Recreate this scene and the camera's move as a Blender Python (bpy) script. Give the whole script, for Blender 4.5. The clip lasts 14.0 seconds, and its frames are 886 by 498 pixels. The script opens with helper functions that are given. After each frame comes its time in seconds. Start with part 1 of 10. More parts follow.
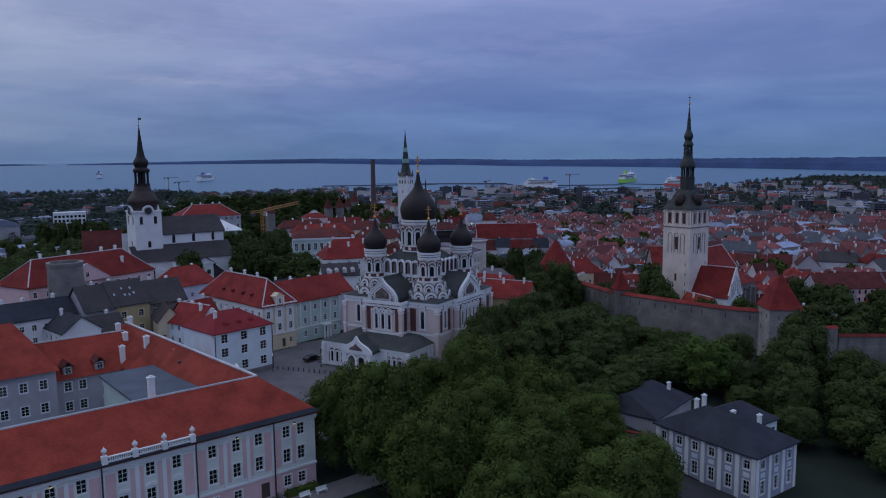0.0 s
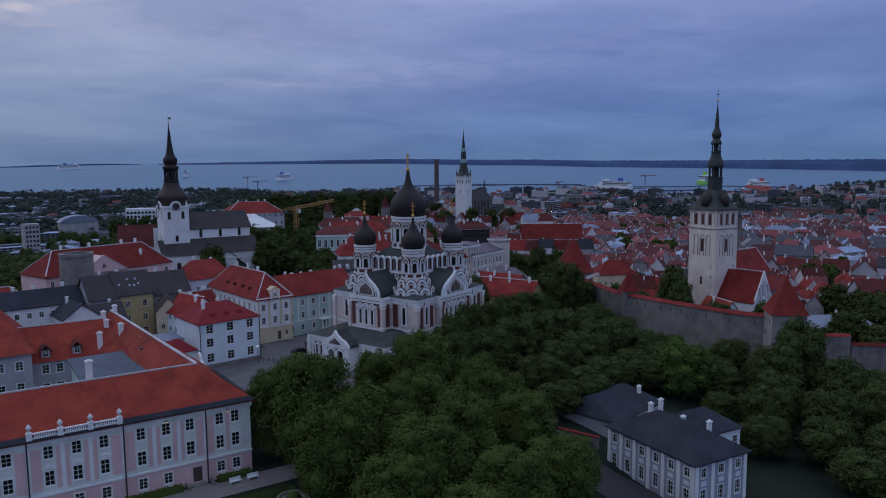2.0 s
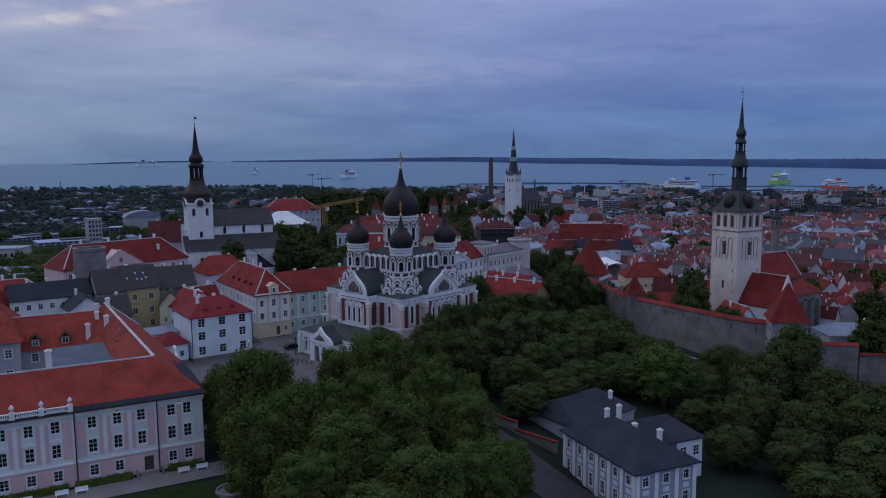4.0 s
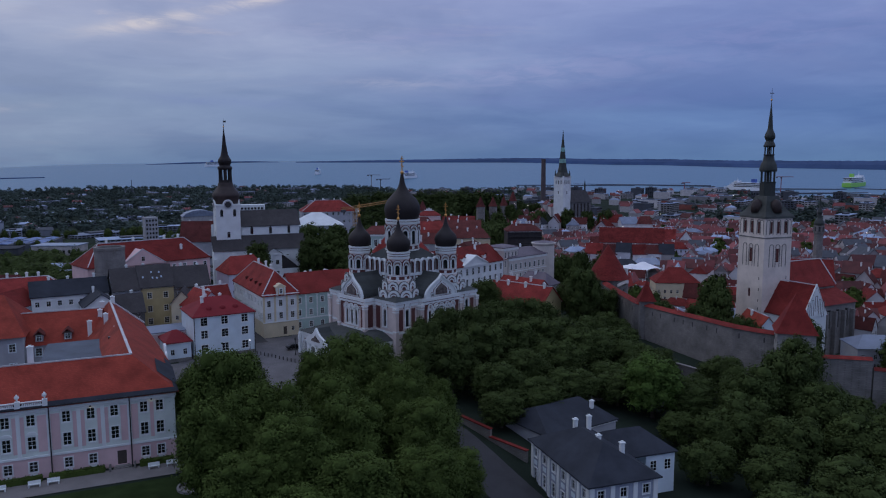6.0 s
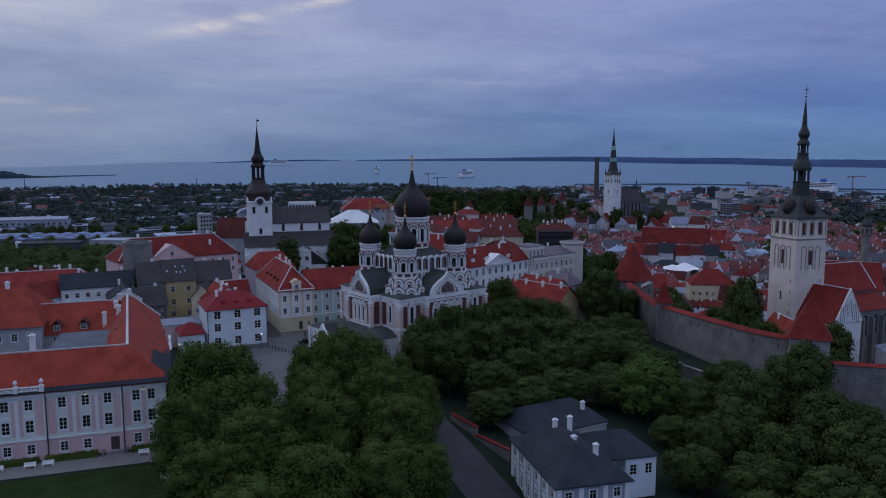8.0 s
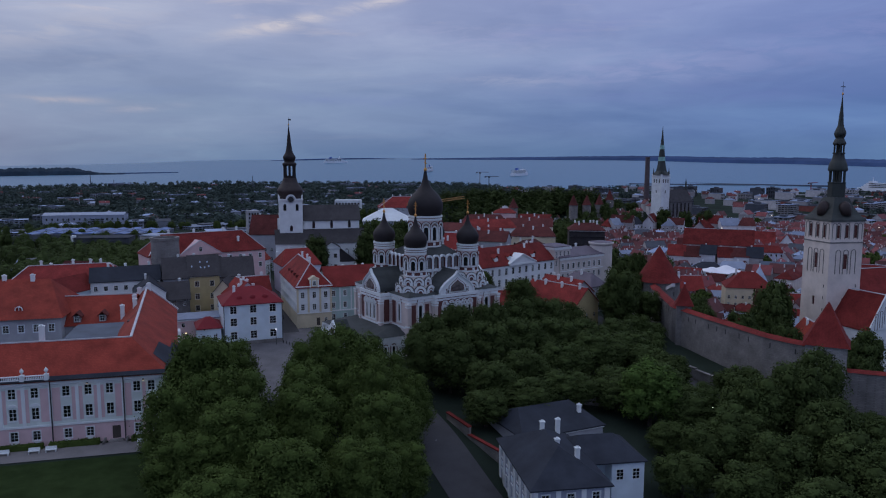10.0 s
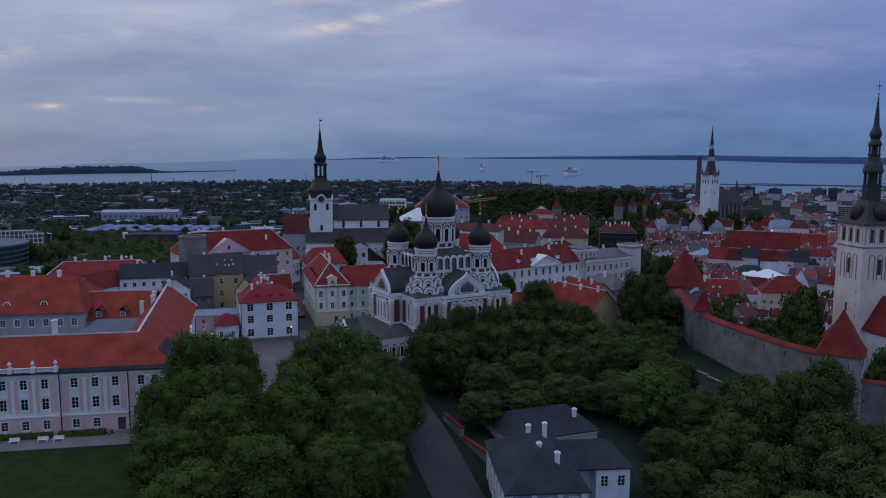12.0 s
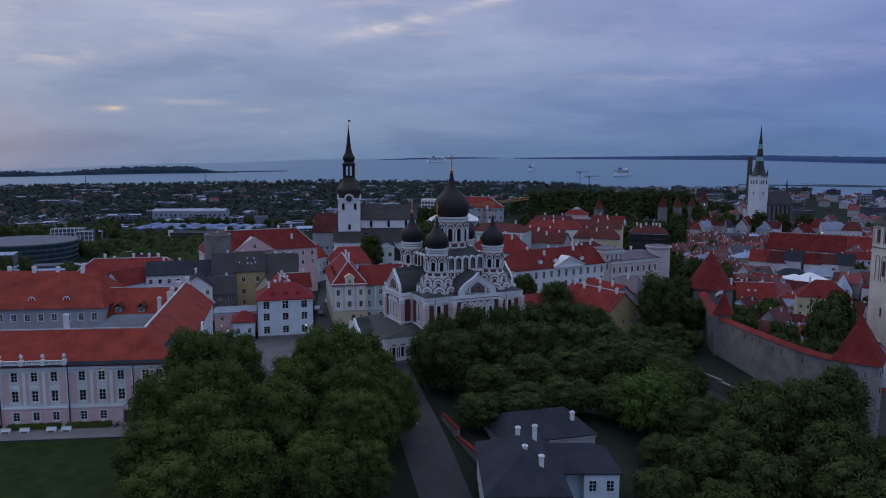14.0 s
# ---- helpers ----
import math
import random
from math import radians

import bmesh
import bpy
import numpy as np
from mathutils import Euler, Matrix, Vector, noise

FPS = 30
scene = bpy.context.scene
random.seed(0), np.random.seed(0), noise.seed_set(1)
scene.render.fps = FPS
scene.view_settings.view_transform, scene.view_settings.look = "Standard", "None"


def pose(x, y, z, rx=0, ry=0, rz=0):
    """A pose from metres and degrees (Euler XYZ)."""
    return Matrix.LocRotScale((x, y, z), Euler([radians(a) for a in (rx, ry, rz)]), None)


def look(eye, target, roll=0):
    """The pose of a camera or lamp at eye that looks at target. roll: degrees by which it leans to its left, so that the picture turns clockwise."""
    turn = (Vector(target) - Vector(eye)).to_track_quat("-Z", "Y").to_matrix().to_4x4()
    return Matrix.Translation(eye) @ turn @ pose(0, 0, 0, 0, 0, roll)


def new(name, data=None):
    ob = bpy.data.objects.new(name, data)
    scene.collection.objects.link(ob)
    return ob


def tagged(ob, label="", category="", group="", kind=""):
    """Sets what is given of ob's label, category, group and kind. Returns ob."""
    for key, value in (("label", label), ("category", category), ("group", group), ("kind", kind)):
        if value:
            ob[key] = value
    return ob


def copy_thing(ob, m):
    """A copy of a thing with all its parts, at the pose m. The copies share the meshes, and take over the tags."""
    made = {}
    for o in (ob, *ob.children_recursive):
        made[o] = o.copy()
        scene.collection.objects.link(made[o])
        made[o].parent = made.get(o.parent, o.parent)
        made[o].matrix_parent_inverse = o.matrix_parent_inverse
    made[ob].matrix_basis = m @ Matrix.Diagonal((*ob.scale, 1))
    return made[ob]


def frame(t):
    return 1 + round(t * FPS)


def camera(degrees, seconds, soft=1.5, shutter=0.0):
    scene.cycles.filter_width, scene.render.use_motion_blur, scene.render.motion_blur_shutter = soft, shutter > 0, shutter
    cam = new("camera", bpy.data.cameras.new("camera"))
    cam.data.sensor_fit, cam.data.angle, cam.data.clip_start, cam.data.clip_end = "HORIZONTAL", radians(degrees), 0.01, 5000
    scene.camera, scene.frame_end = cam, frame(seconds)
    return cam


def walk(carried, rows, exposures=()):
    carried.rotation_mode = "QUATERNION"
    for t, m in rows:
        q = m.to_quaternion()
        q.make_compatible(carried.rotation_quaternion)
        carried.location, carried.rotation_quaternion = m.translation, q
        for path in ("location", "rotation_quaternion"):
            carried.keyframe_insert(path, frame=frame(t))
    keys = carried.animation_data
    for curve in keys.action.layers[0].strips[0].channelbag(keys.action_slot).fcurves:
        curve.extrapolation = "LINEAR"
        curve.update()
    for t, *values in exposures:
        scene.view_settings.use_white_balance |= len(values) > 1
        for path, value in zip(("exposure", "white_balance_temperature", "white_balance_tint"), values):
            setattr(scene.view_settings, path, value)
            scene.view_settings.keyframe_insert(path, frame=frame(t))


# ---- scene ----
cam = camera(61.96, 14.0, 1.1)
# seconds, place, then yaw, pitch and roll
ROWS = [
    (0, -122.41, -156.51, 52.62, -39.91, -6.88, -0.58),
    (0.5, -117.62, -160.64, 52.13, -38.39, -6.84, -0.51),
    (1, -112.72, -164.50, 51.84, -36.83, -6.84, -0.45),
    (1.5, -107.83, -168.01, 51.68, -35.31, -6.81, -0.45),
    (2, -103.30, -171.41, 51.50, -33.74, -6.77, -0.43),
    (2.5, -98.88, -174.42, 51.49, -32.26, -6.75, -0.38),
    (5, -77.73, -186.47, 52.25, -26.07, -6.97, -0.23),
    (5.5, -73.96, -188.13, 52.48, -24.81, -6.93, -0.20),
    (6, -70.56, -189.73, 52.60, -23.55, -6.82, -0.15),
    (6.5, -67.23, -191.53, 52.56, -22.33, -6.81, -0.11),
    (7, -63.89, -192.95, 52.50, -21.16, -6.83, -0.11),
    (7.5, -60.67, -194.40, 52.49, -19.97, -6.88, -0.08),
    (8, -57.57, -195.43, 52.48, -18.80, -6.92, -0.09),
    (10.5, -43.70, -199.81, 52.65, -13.46, -7.05, 0.12),
    (11, -40.86, -200.80, 52.88, -12.37, -7.09, 0.11),
    (11.5, -38.02, -201.70, 53.18, -11.29, -7.13, 0.10),
    (12, -35.32, -202.15, 53.28, -10.28, -7.11, 0.18),
    (12.5, -32.56, -202.41, 53.16, -9.26, -7.11, 0.15),
    (13, -29.95, -202.74, 53.15, -8.26, -7.11, 0.10),
    (13.5, -27.40, -203.06, 53.18, -7.28, -7.11, 0.09),
    (14, -24.94, -203.28, 53.18, -6.34, -7.10, 0.14),
]
walk(cam, [(t, pose(x, y, z, 90 + pitch, 0, yaw) @ pose(0, 0, 0, 0, 0, roll)) for t, x, y, z, yaw, pitch, roll in ROWS])

# ---------------------------------------------------------------- world and light
SUN_AZ = radians(-38)          # the last light, from the north-west behind thin cloud
world = bpy.data.worlds.new("dusk_sky")
scene.world = world
world.use_nodes = True
wn, wl = world.node_tree.nodes, world.node_tree.links
wn.clear()


def wnode(kind, **kw):
    n = wn.new(kind)
    for key, value in kw.items():
        n.inputs[key.replace("_", " ")].default_value = value
    return n


w_out = wn.new("ShaderNodeOutputWorld")
w_bg = wn.new("ShaderNodeBackground")
w_sky = wn.new("ShaderNodeTexSky")
w_sky.sky_type = "NISHITA"
w_sky.sun_disc = False
w_sky.sun_elevation = radians(5.0)
w_sky.sun_rotation = SUN_AZ
w_sky.air_density, w_sky.dust_density, w_sky.ozone_density = 1.2, 1.0, 3.0
w_co = wn.new("ShaderNodeTexCoord")
w_sep = wn.new("ShaderNodeSeparateXYZ")
wl.new(w_co.outputs["Generated"], w_sep.inputs[0])


def w_math(op, a, b=None, clamp=False):
    n = wn.new("ShaderNodeMath")
    n.operation, n.use_clamp = op, clamp
    for i, v in enumerate((a, b)):
        if v is None:
            continue
        if isinstance(v, (int, float)):
            n.inputs[i].default_value = v
        else:
            wl.new(v, n.inputs[i])
    return n.outputs[0]


def w_ramp(fac, stops):
    n = wn.new("ShaderNodeValToRGB")
    n.color_ramp.interpolation = "EASE"
    el = n.color_ramp.elements
    while len(el) < len(stops):
        el.new(0.5)
    for e, (p, c) in zip(el, stops):
        e.position, e.color = p, (*c, 1)
    wl.new(fac, n.inputs[0])
    return n.outputs[0]


def w_mix(fac, a, b, mode="MIX"):
    n = wn.new("ShaderNodeMix")
    n.data_type, n.blend_type = "RGBA", mode
    for i, v in ((0, fac), (6, a), (7, b)):
        if isinstance(v, (int, float)):
            n.inputs[i].default_value = v
        elif isinstance(v, tuple):
            n.inputs[i].default_value = (*v, 1)
        else:
            wl.new(v, n.inputs[i])
    return n.outputs[2]


el_ = w_sep.outputs["Z"]
# elevation: blue haze at the horizon, grey-violet cloud deck above, brightest overhead
base_c = w_ramp(w_math("MULTIPLY", el_, 1.0, True), [(0.0, (0.088, 0.168, 0.350)), (0.05, (0.104, 0.188, 0.420)), (0.12, (0.160, 0.228, 0.478)),
                                    (0.26, (0.236, 0.286, 0.560)), (0.6, (0.42, 0.49, 0.74)), (1.0, (0.56, 0.65, 0.93))])
# azimuth: towards the sunset side the deck is paler and warmer
dx_, dy_ = math.sin(SUN_AZ), math.cos(SUN_AZ)
toward = w_math("ADD", w_math("MULTIPLY", w_sep.outputs["X"], dx_), w_math("MULTIPLY", w_sep.outputs["Y"], dy_))
warm_f = w_ramp(w_math("MULTIPLY", w_math("ADD", toward, 1.0), 0.5), [(0.55, (0, 0, 0)), (0.97, (1, 1, 1))])
pale = w_mix(w_math("MULTIPLY", warm_f, 0.8), base_c, w_ramp(el_, [(0.0, (0.150, 0.240, 0.395)), (0.05, (0.222, 0.292, 0.445)), (0.2, (0.350, 0.385, 0.535)), (0.5, (0.40, 0.47, 0.74))]))
# stretched cloud bands
w_map = wn.new("ShaderNodeMapping")
w_map.inputs["Scale"].default_value = (1.5, 1.5, 8.5)
w_map.inputs["Rotation"].default_value = (0.035, 0.05, 0.3)
wl.new(w_co.outputs["Generated"], w_map.inputs[0])
w_noise = wnode("ShaderNodeTexNoise", Scale=1.6, Detail=5.0, Roughness=0.5, Distortion=0.5)
wl.new(w_map.outputs[0], w_noise.inputs["Vector"])
bands = w_ramp(w_noise.outputs["Fac"], [(0.36, (0.80, 0.84, 0.90)), (0.5, (1.0, 1.0, 1.0)), (0.68, (1.17, 1.15, 1.08))])
clouds = w_mix(1.0, pale, bands, "MULTIPLY")
w_map2 = wn.new("ShaderNodeMapping")
w_map2.inputs["Scale"].default_value = (2.6, 2.6, 17.0)
w_map2.inputs["Rotation"].default_value = (0.16, 0.10, 0.9)
w_map2.inputs["Location"].default_value = (0.7, 0.2, 0.4)
wl.new(w_co.outputs["Generated"], w_map2.inputs[0])
w_noise2 = wnode("ShaderNodeTexNoise", Scale=2.0, Detail=7.0, Roughness=0.6, Distortion=0.6)
wl.new(w_map2.outputs[0], w_noise2.inputs["Vector"])
streak = w_ramp(w_noise2.outputs["Fac"], [(0.54, (0, 0, 0)), (0.74, (1, 1, 1))])
streak = w_math("MULTIPLY", streak, w_ramp(el_, [(0.07, (0.12, 0.12, 0.12)), (0.19, (1, 1, 1))]))
clouds2 = w_mix(w_math("MULTIPLY", w_math("MULTIPLY", streak, w_math("ADD", w_math("MULTIPLY", warm_f, 0.8), 0.12)), 0.3), clouds, (0.68, 0.58, 0.57))
# the deck in compass bearing and elevation, in degrees
az_deg = w_math("MULTIPLY", w_math("ARCTAN2", w_sep.outputs["X"], w_sep.outputs["Y"]), 57.2958)
el_deg = w_math("MULTIPLY", w_math("ARCSINE", el_), 57.2958)
w_pol = wn.new("ShaderNodeCombineXYZ")
wl.new(az_deg, w_pol.inputs[0])
wl.new(el_deg, w_pol.inputs[1])


def w_cloud_noise(scale, turn, offset, detail, rough):
    mp = wn.new("ShaderNodeMapping")
    mp.inputs["Scale"].default_value = (*scale, 1)
    mp.inputs["Rotation"].default_value = (0, 0, radians(turn))
    mp.inputs["Location"].default_value = (*offset, 0)
    wl.new(w_pol.outputs[0], mp.inputs[0])
    n = wnode("ShaderNodeTexNoise", Scale=1.0, Detail=detail, Roughness=rough, Distortion=0.7)
    wl.new(mp.outputs[0], n.inputs["Vector"])
    return n.outputs["Fac"]


# soft mottling of the deck: broad rolls above, finer ripples that rise to the north-east
rolls = w_ramp(w_cloud_noise((0.045, 0.20), -8, (3.1, 0.4), 4.0, 0.5), [(0.34, (0.89, 0.91, 0.94)), (0.5, (1, 1, 1)), (0.66, (1.09, 1.07, 1.04))])
ripples = w_ramp(w_cloud_noise((0.16, 0.75), -10, (0.0, 1.7), 6.0, 0.6), [(0.33, (0.95, 0.955, 0.965)), (0.5, (1, 1, 1)), (0.68, (1.06, 1.055, 1.03))])
deck = w_mix(1.0, w_mix(1.0, clouds2, rolls, "MULTIPLY"), ripples, "MULTIPLY")
ragged = w_ramp(w_cloud_noise((0.30, 1.3), -14, (5.0, 2.0), 7.0, 0.65), [(0.38, (0, 0, 0)), (0.62, (1, 1, 1))])
# single clouds: bearing, elevation, half length, half height, rise to the right, colour, share, raggedness
for b_, e_, hl, hh, rise, tone, share, rag in (
        (2.6, 9.7, 4.0, 0.42, 12, (0.60, 0.56, 0.60), 0.9, 0.7), (10.0, 11.5, 3.0, 0.36, 11, (0.56, 0.53, 0.60), 0.85, 0.7),
        (-17.5, 3.35, 1.0, 0.20, 3, (0.88, 0.64, 0.48), 0.75, 0.7), (-12.6, 3.9, 2.8, 0.22, 0, (0.50, 0.44, 0.48), 0.45, 0.8), (-7.5, 3.45, 2.6, 0.26, 6, (0.42, 0.42, 0.52), 0.45, 0.8),
        (-20.8, 6.7, 2.4, 0.6, 4, (0.55, 0.50, 0.52), 0.5, 0.9), (-26.0, 9.0, 5.0, 2.0, 8, (0.50, 0.50, 0.56), 0.5, 0.8), (-12.0, 8.6, 7.0, 0.9, 12, (0.44, 0.44, 0.54), 0.45, 0.9),
        (19.5, 5.8, 4.0, 0.35, -2, (0.40, 0.42, 0.57), 0.45, 0.8), (17.0, 9.0, 8.0, 1.0, -3, (0.36, 0.38, 0.58), 0.35, 0.8), (30.0, 6.6, 8.0, 1.2, 2, (0.32, 0.34, 0.57), 0.4, 0.8),
        (-9.5, 4.65, 5.2, 0.32, 2, (0.165, 0.235, 0.44), 0.55, 0.5), (7.8, 4.3, 6.0, 0.38, -2, (0.160, 0.215, 0.46), 0.5, 0.5), (34.0, 4.6, 12.0, 0.8, 0, (0.125, 0.165, 0.42), 0.4, 0.5), (-24.0, 0.9, 1.6, 0.22, 0, (0.16, 0.22, 0.34), 0.5, 0.4),
        (24.0, 9.4, 6.0, 0.5, 6, (0.19, 0.22, 0.50), 0.3, 0.6), (46.0, 8.5, 12.0, 1.4, 5, (0.26, 0.28, 0.55), 0.3, 0.8)):
    du, dv = w_math("ADD", az_deg, -b_), w_math("ADD", el_deg, -e_)
    dv = w_math("SUBTRACT", dv, w_math("MULTIPLY", du, math.tan(radians(rise))))
    far_out = w_math("ADD", w_math("POWER", w_math("DIVIDE", du, hl), 2.0), w_math("POWER", w_math("DIVIDE", dv, hh), 2.0))
    puff = w_math("EXPONENT", w_math("MULTIPLY", far_out, -1.0))
    torn = w_math("ADD", w_math("MULTIPLY", ragged, rag), 1.0 - rag)
    deck = w_mix(w_math("MULTIPLY", w_math("MULTIPLY", puff, torn), share, True), deck, tone)
blend = w_mix(0.008, deck, w_sky.outputs[0])
wl.new(blend, w_bg.inputs["Color"])
w_bg.inputs["Strength"].default_value = 1.03
wl.new(w_bg.outputs[0], w_out.inputs[0])

sun = new("sun", bpy.data.lights.new("sun", "SUN"))
sun.data.energy, sun.data.angle, sun.data.color = 0.3, radians(35), (1.0, 0.95, 0.92)
sun.matrix_world = look((0, 0, 300), (-math.sin(SUN_AZ) * 300, -math.cos(SUN_AZ) * 300, 300 - 300 * math.tan(radians(38))))


# ---------------------------------------------------------------- materials
def material(name, color, rough=0.8, metal=0.0, vary=0.25, scale=1.0, bump=0.15, fine=12.0, spec=0.5, obj_vary=0.0, island=0.0, extra=None, stretch=(1, 1, 1)):
    """Base colour broken up at two scales, with fine relief."""
    m = bpy.data.materials.new(name)
    m.use_nodes = True
    nt, ln = m.node_tree.nodes, m.node_tree.links
    b = nt["Principled BSDF"]
    b.inputs["Roughness"].default_value, b.inputs["Metallic"].default_value = rough, metal
    b.inputs["Specular IOR Level"].default_value = spec
    co = nt.new("ShaderNodeTexCoord")
    mp = nt.new("ShaderNodeMapping")
    mp.inputs["Scale"].default_value = stretch
    ln.new(co.outputs["Object"], mp.inputs[0])
    big, small = nt.new("ShaderNodeTexNoise"), nt.new("ShaderNodeTexNoise")
    for n, s in ((big, 0.25 * scale), (small, fine * scale)):
        n.inputs["Scale"].default_value, n.inputs["Detail"].default_value, n.inputs["Roughness"].default_value = s, 5.0, 0.6
        ln.new(mp.outputs[0], n.inputs["Vector"])
    ramp = nt.new("ShaderNodeValToRGB")
    ramp.color_ramp.elements[0].position, ramp.color_ramp.elements[1].position = 0.3, 0.7
    lo, hi = 1 - vary, 1 + vary * 0.7
    ramp.color_ramp.elements[0].color = (*[max(0, c * lo) for c in color], 1)
    ramp.color_ramp.elements[1].color = (*[min(1, c * hi) for c in color], 1)
    ln.new(big.outputs["Fac"], ramp.inputs[0])
    mix = nt.new("ShaderNodeMix")
    mix.data_type, mix.blend_type = "RGBA", "MULTIPLY"
    mix.inputs[0].default_value = 1.0
    r2 = nt.new("ShaderNodeValToRGB")
    r2.color_ramp.elements[0].color, r2.color_ramp.elements[1].color = (1 - vary * 0.6,) * 3 + (1,), (1 + vary * 0.3,) * 3 + (1,)
    ln.new(small.outputs["Fac"], r2.inputs[0])
    ln.new(ramp.outputs[0], mix.inputs[6])
    ln.new(r2.outputs[0], mix.inputs[7])
    last = mix.outputs[2]
    if obj_vary or island:
        hsv = nt.new("ShaderNodeHueSaturation")
        if island:
            rnd = nt.new("ShaderNodeNewGeometry").outputs["Random Per Island"]
        else:
            rnd = nt.new("ShaderNodeObjectInfo").outputs["Random"]
        mr = nt.new("ShaderNodeMapRange")
        k = obj_vary or island
        mr.inputs["To Min"].default_value, mr.inputs["To Max"].default_value = 1 - k, 1 + k
        ln.new(rnd, mr.inputs["Value"])
        ln.new(mr.outputs[0], hsv.inputs["Value"])
        ln.new(last, hsv.inputs["Color"])
        last = hsv.outputs[0]
    ln.new(last, b.inputs["Base Color"])
    height = small.outputs["Fac"]
    if extra:
        last2, height = extra(nt, ln, mp.outputs[0], last, height)
        ln.new(last2, b.inputs["Base Color"])
    bp = nt.new("ShaderNodeBump")
    bp.inputs["Strength"].default_value, bp.inputs["Distance"].default_value = bump, 0.06
    ln.new(height, bp.inputs["Height"])
    ln.new(bp.outputs[0], b.inputs["Normal"])
    return m


def courses(scale_z, scale_u, depth=0.35, mortar=0.03, wh=(0.5, 0.25)):
    """Rows of tiles or stones, as relief and as a slight change of tone."""
    def make(nt, ln, vec, color, height):
        br = nt.new("ShaderNodeTexBrick")
        br.inputs["Scale"].default_value = 1.0
        br.inputs["Mortar Size"].default_value, br.inputs["Brick Width"].default_value, br.inputs["Row Height"].default_value = mortar, *wh
        br.inputs["Color1"].default_value, br.inputs["Color2"].default_value, br.inputs["Mortar"].default_value = (1, 1, 1, 1), (0.80, 0.80, 0.80, 1), (1 - depth,) * 3 + (1,)
        sep, com, add = nt.new("ShaderNodeSeparateXYZ"), nt.new("ShaderNodeCombineXYZ"), nt.new("ShaderNodeMath")
        ln.new(vec, sep.inputs[0])
        add.operation = "ADD"
        ln.new(sep.outputs["X"], add.inputs[0])
        ln.new(sep.outputs["Y"], add.inputs[1])
        ln.new(add.outputs[0], com.inputs["X"])
        ln.new(sep.outputs["Z"], com.inputs["Y"])
        ln.new(com.outputs[0], br.inputs["Vector"])
        mx = nt.new("ShaderNodeMix")
        mx.data_type, mx.blend_type = "RGBA", "MULTIPLY"
        mx.inputs[0].default_value = 1.0
        ln.new(color, mx.inputs[6])
        ln.new(br.outputs["Color"], mx.inputs[7])
        return mx.outputs[2], br.outputs["Color"]
    return make


def seams(step):
    """Standing seams of sheet roofing."""
    def make(nt, ln, vec, color, height):
        wv = nt.new("ShaderNodeTexWave")
        wv.wave_type, wv.bands_direction, wv.wave_profile = "BANDS", "DIAGONAL", "SAW"
        wv.inputs["Scale"].default_value = 0.314 / step
        ln.new(vec, wv.inputs["Vector"])
        return color, wv.outputs["Fac"]
    return make


PLASTER_WHITE = material("white_plaster", (0.70, 0.73, 0.73), vary=0.12)
PLASTER_PALE = material("pale_blue_white_plaster", (0.62, 0.71, 0.76), vary=0.12)
PLASTER_MINT = material("mint_white_plaster", (0.66, 0.72, 0.67), vary=0.14)
PLASTER_PINK = material("pink_plaster", (0.66, 0.46, 0.46), vary=0.12)
PLASTER_CREAM = material("cream_plaster", (0.62, 0.54, 0.38), vary=0.14)
PLASTER_IVORY = material("ivory_plaster", (0.60, 0.55, 0.51), vary=0.14)
PLASTER_YELLOW = material("ochre_yellow_plaster", (0.46, 0.37, 0.19), vary=0.18)
PLASTER_GREEN = material("sea_green_plaster", (0.40, 0.53, 0.50), vary=0.12)
PLASTER_LILAC = material("pale_lilac_plaster", (0.55, 0.55, 0.66), vary=0.12)
PLASTER_GREY = material("grey_plaster", (0.36, 0.37, 0.40), vary=0.15)
PLASTER_BLUEGREY = material("blue_grey_plaster", (0.30, 0.33, 0.40), vary=0.12)
TOWN_WALL = material("town_house_plaster", (0.52, 0.48, 0.47), vary=0.2, obj_vary=0.45)
TOWN_WALL_COOL = material("town_house_white_plaster", (0.58, 0.58, 0.60), vary=0.15, obj_vary=0.3)
TRIM_WHITE = material("white_painted_trim", (0.73, 0.76, 0.75), vary=0.07, rough=0.6)
CATHEDRAL_PINK = material("pale_pink_cathedral_plaster", (0.60, 0.515, 0.475), vary=0.12)
PLASTER_WARM = material("warm_limewash", (0.70, 0.62, 0.55), vary=0.14)
BRICK_RED = material("dark_red_brick", (0.15, 0.05, 0.045), vary=0.2, extra=courses(1, 1, 0.3, 0.02, (0.3, 0.09)))
STONE = material("grey_limestone", (0.25, 0.235, 0.22), vary=0.35, bump=0.5, extra=courses(1, 1, 0.35, 0.04, (0.7, 0.3)))
STONE_PALE = material("pale_limestone", (0.36, 0.345, 0.33), vary=0.3, bump=0.5, extra=courses(1, 1, 0.3, 0.04, (0.7, 0.3)))
STONE_DARK = material("dark_limestone", (0.15, 0.145, 0.145), vary=0.35, bump=0.5, extra=courses(1, 1, 0.3, 0.04, (0.7, 0.3)))
TILE_RED = material("red_clay_tile", (0.30, 0.052, 0.034), spec=0.12, vary=0.30, rough=0.75, bump=0.4, obj_vary=0.14, extra=courses(1, 1, 0.2, 0.03, (0.28, 0.24)))
TILE_HOUSE = material("crimson_clay_tile", (0.26, 0.040, 0.034), spec=0.12, vary=0.32, rough=0.8, bump=0.5, obj_vary=0.2, extra=courses(1, 1, 0.35, 0.035, (0.28, 0.24)))
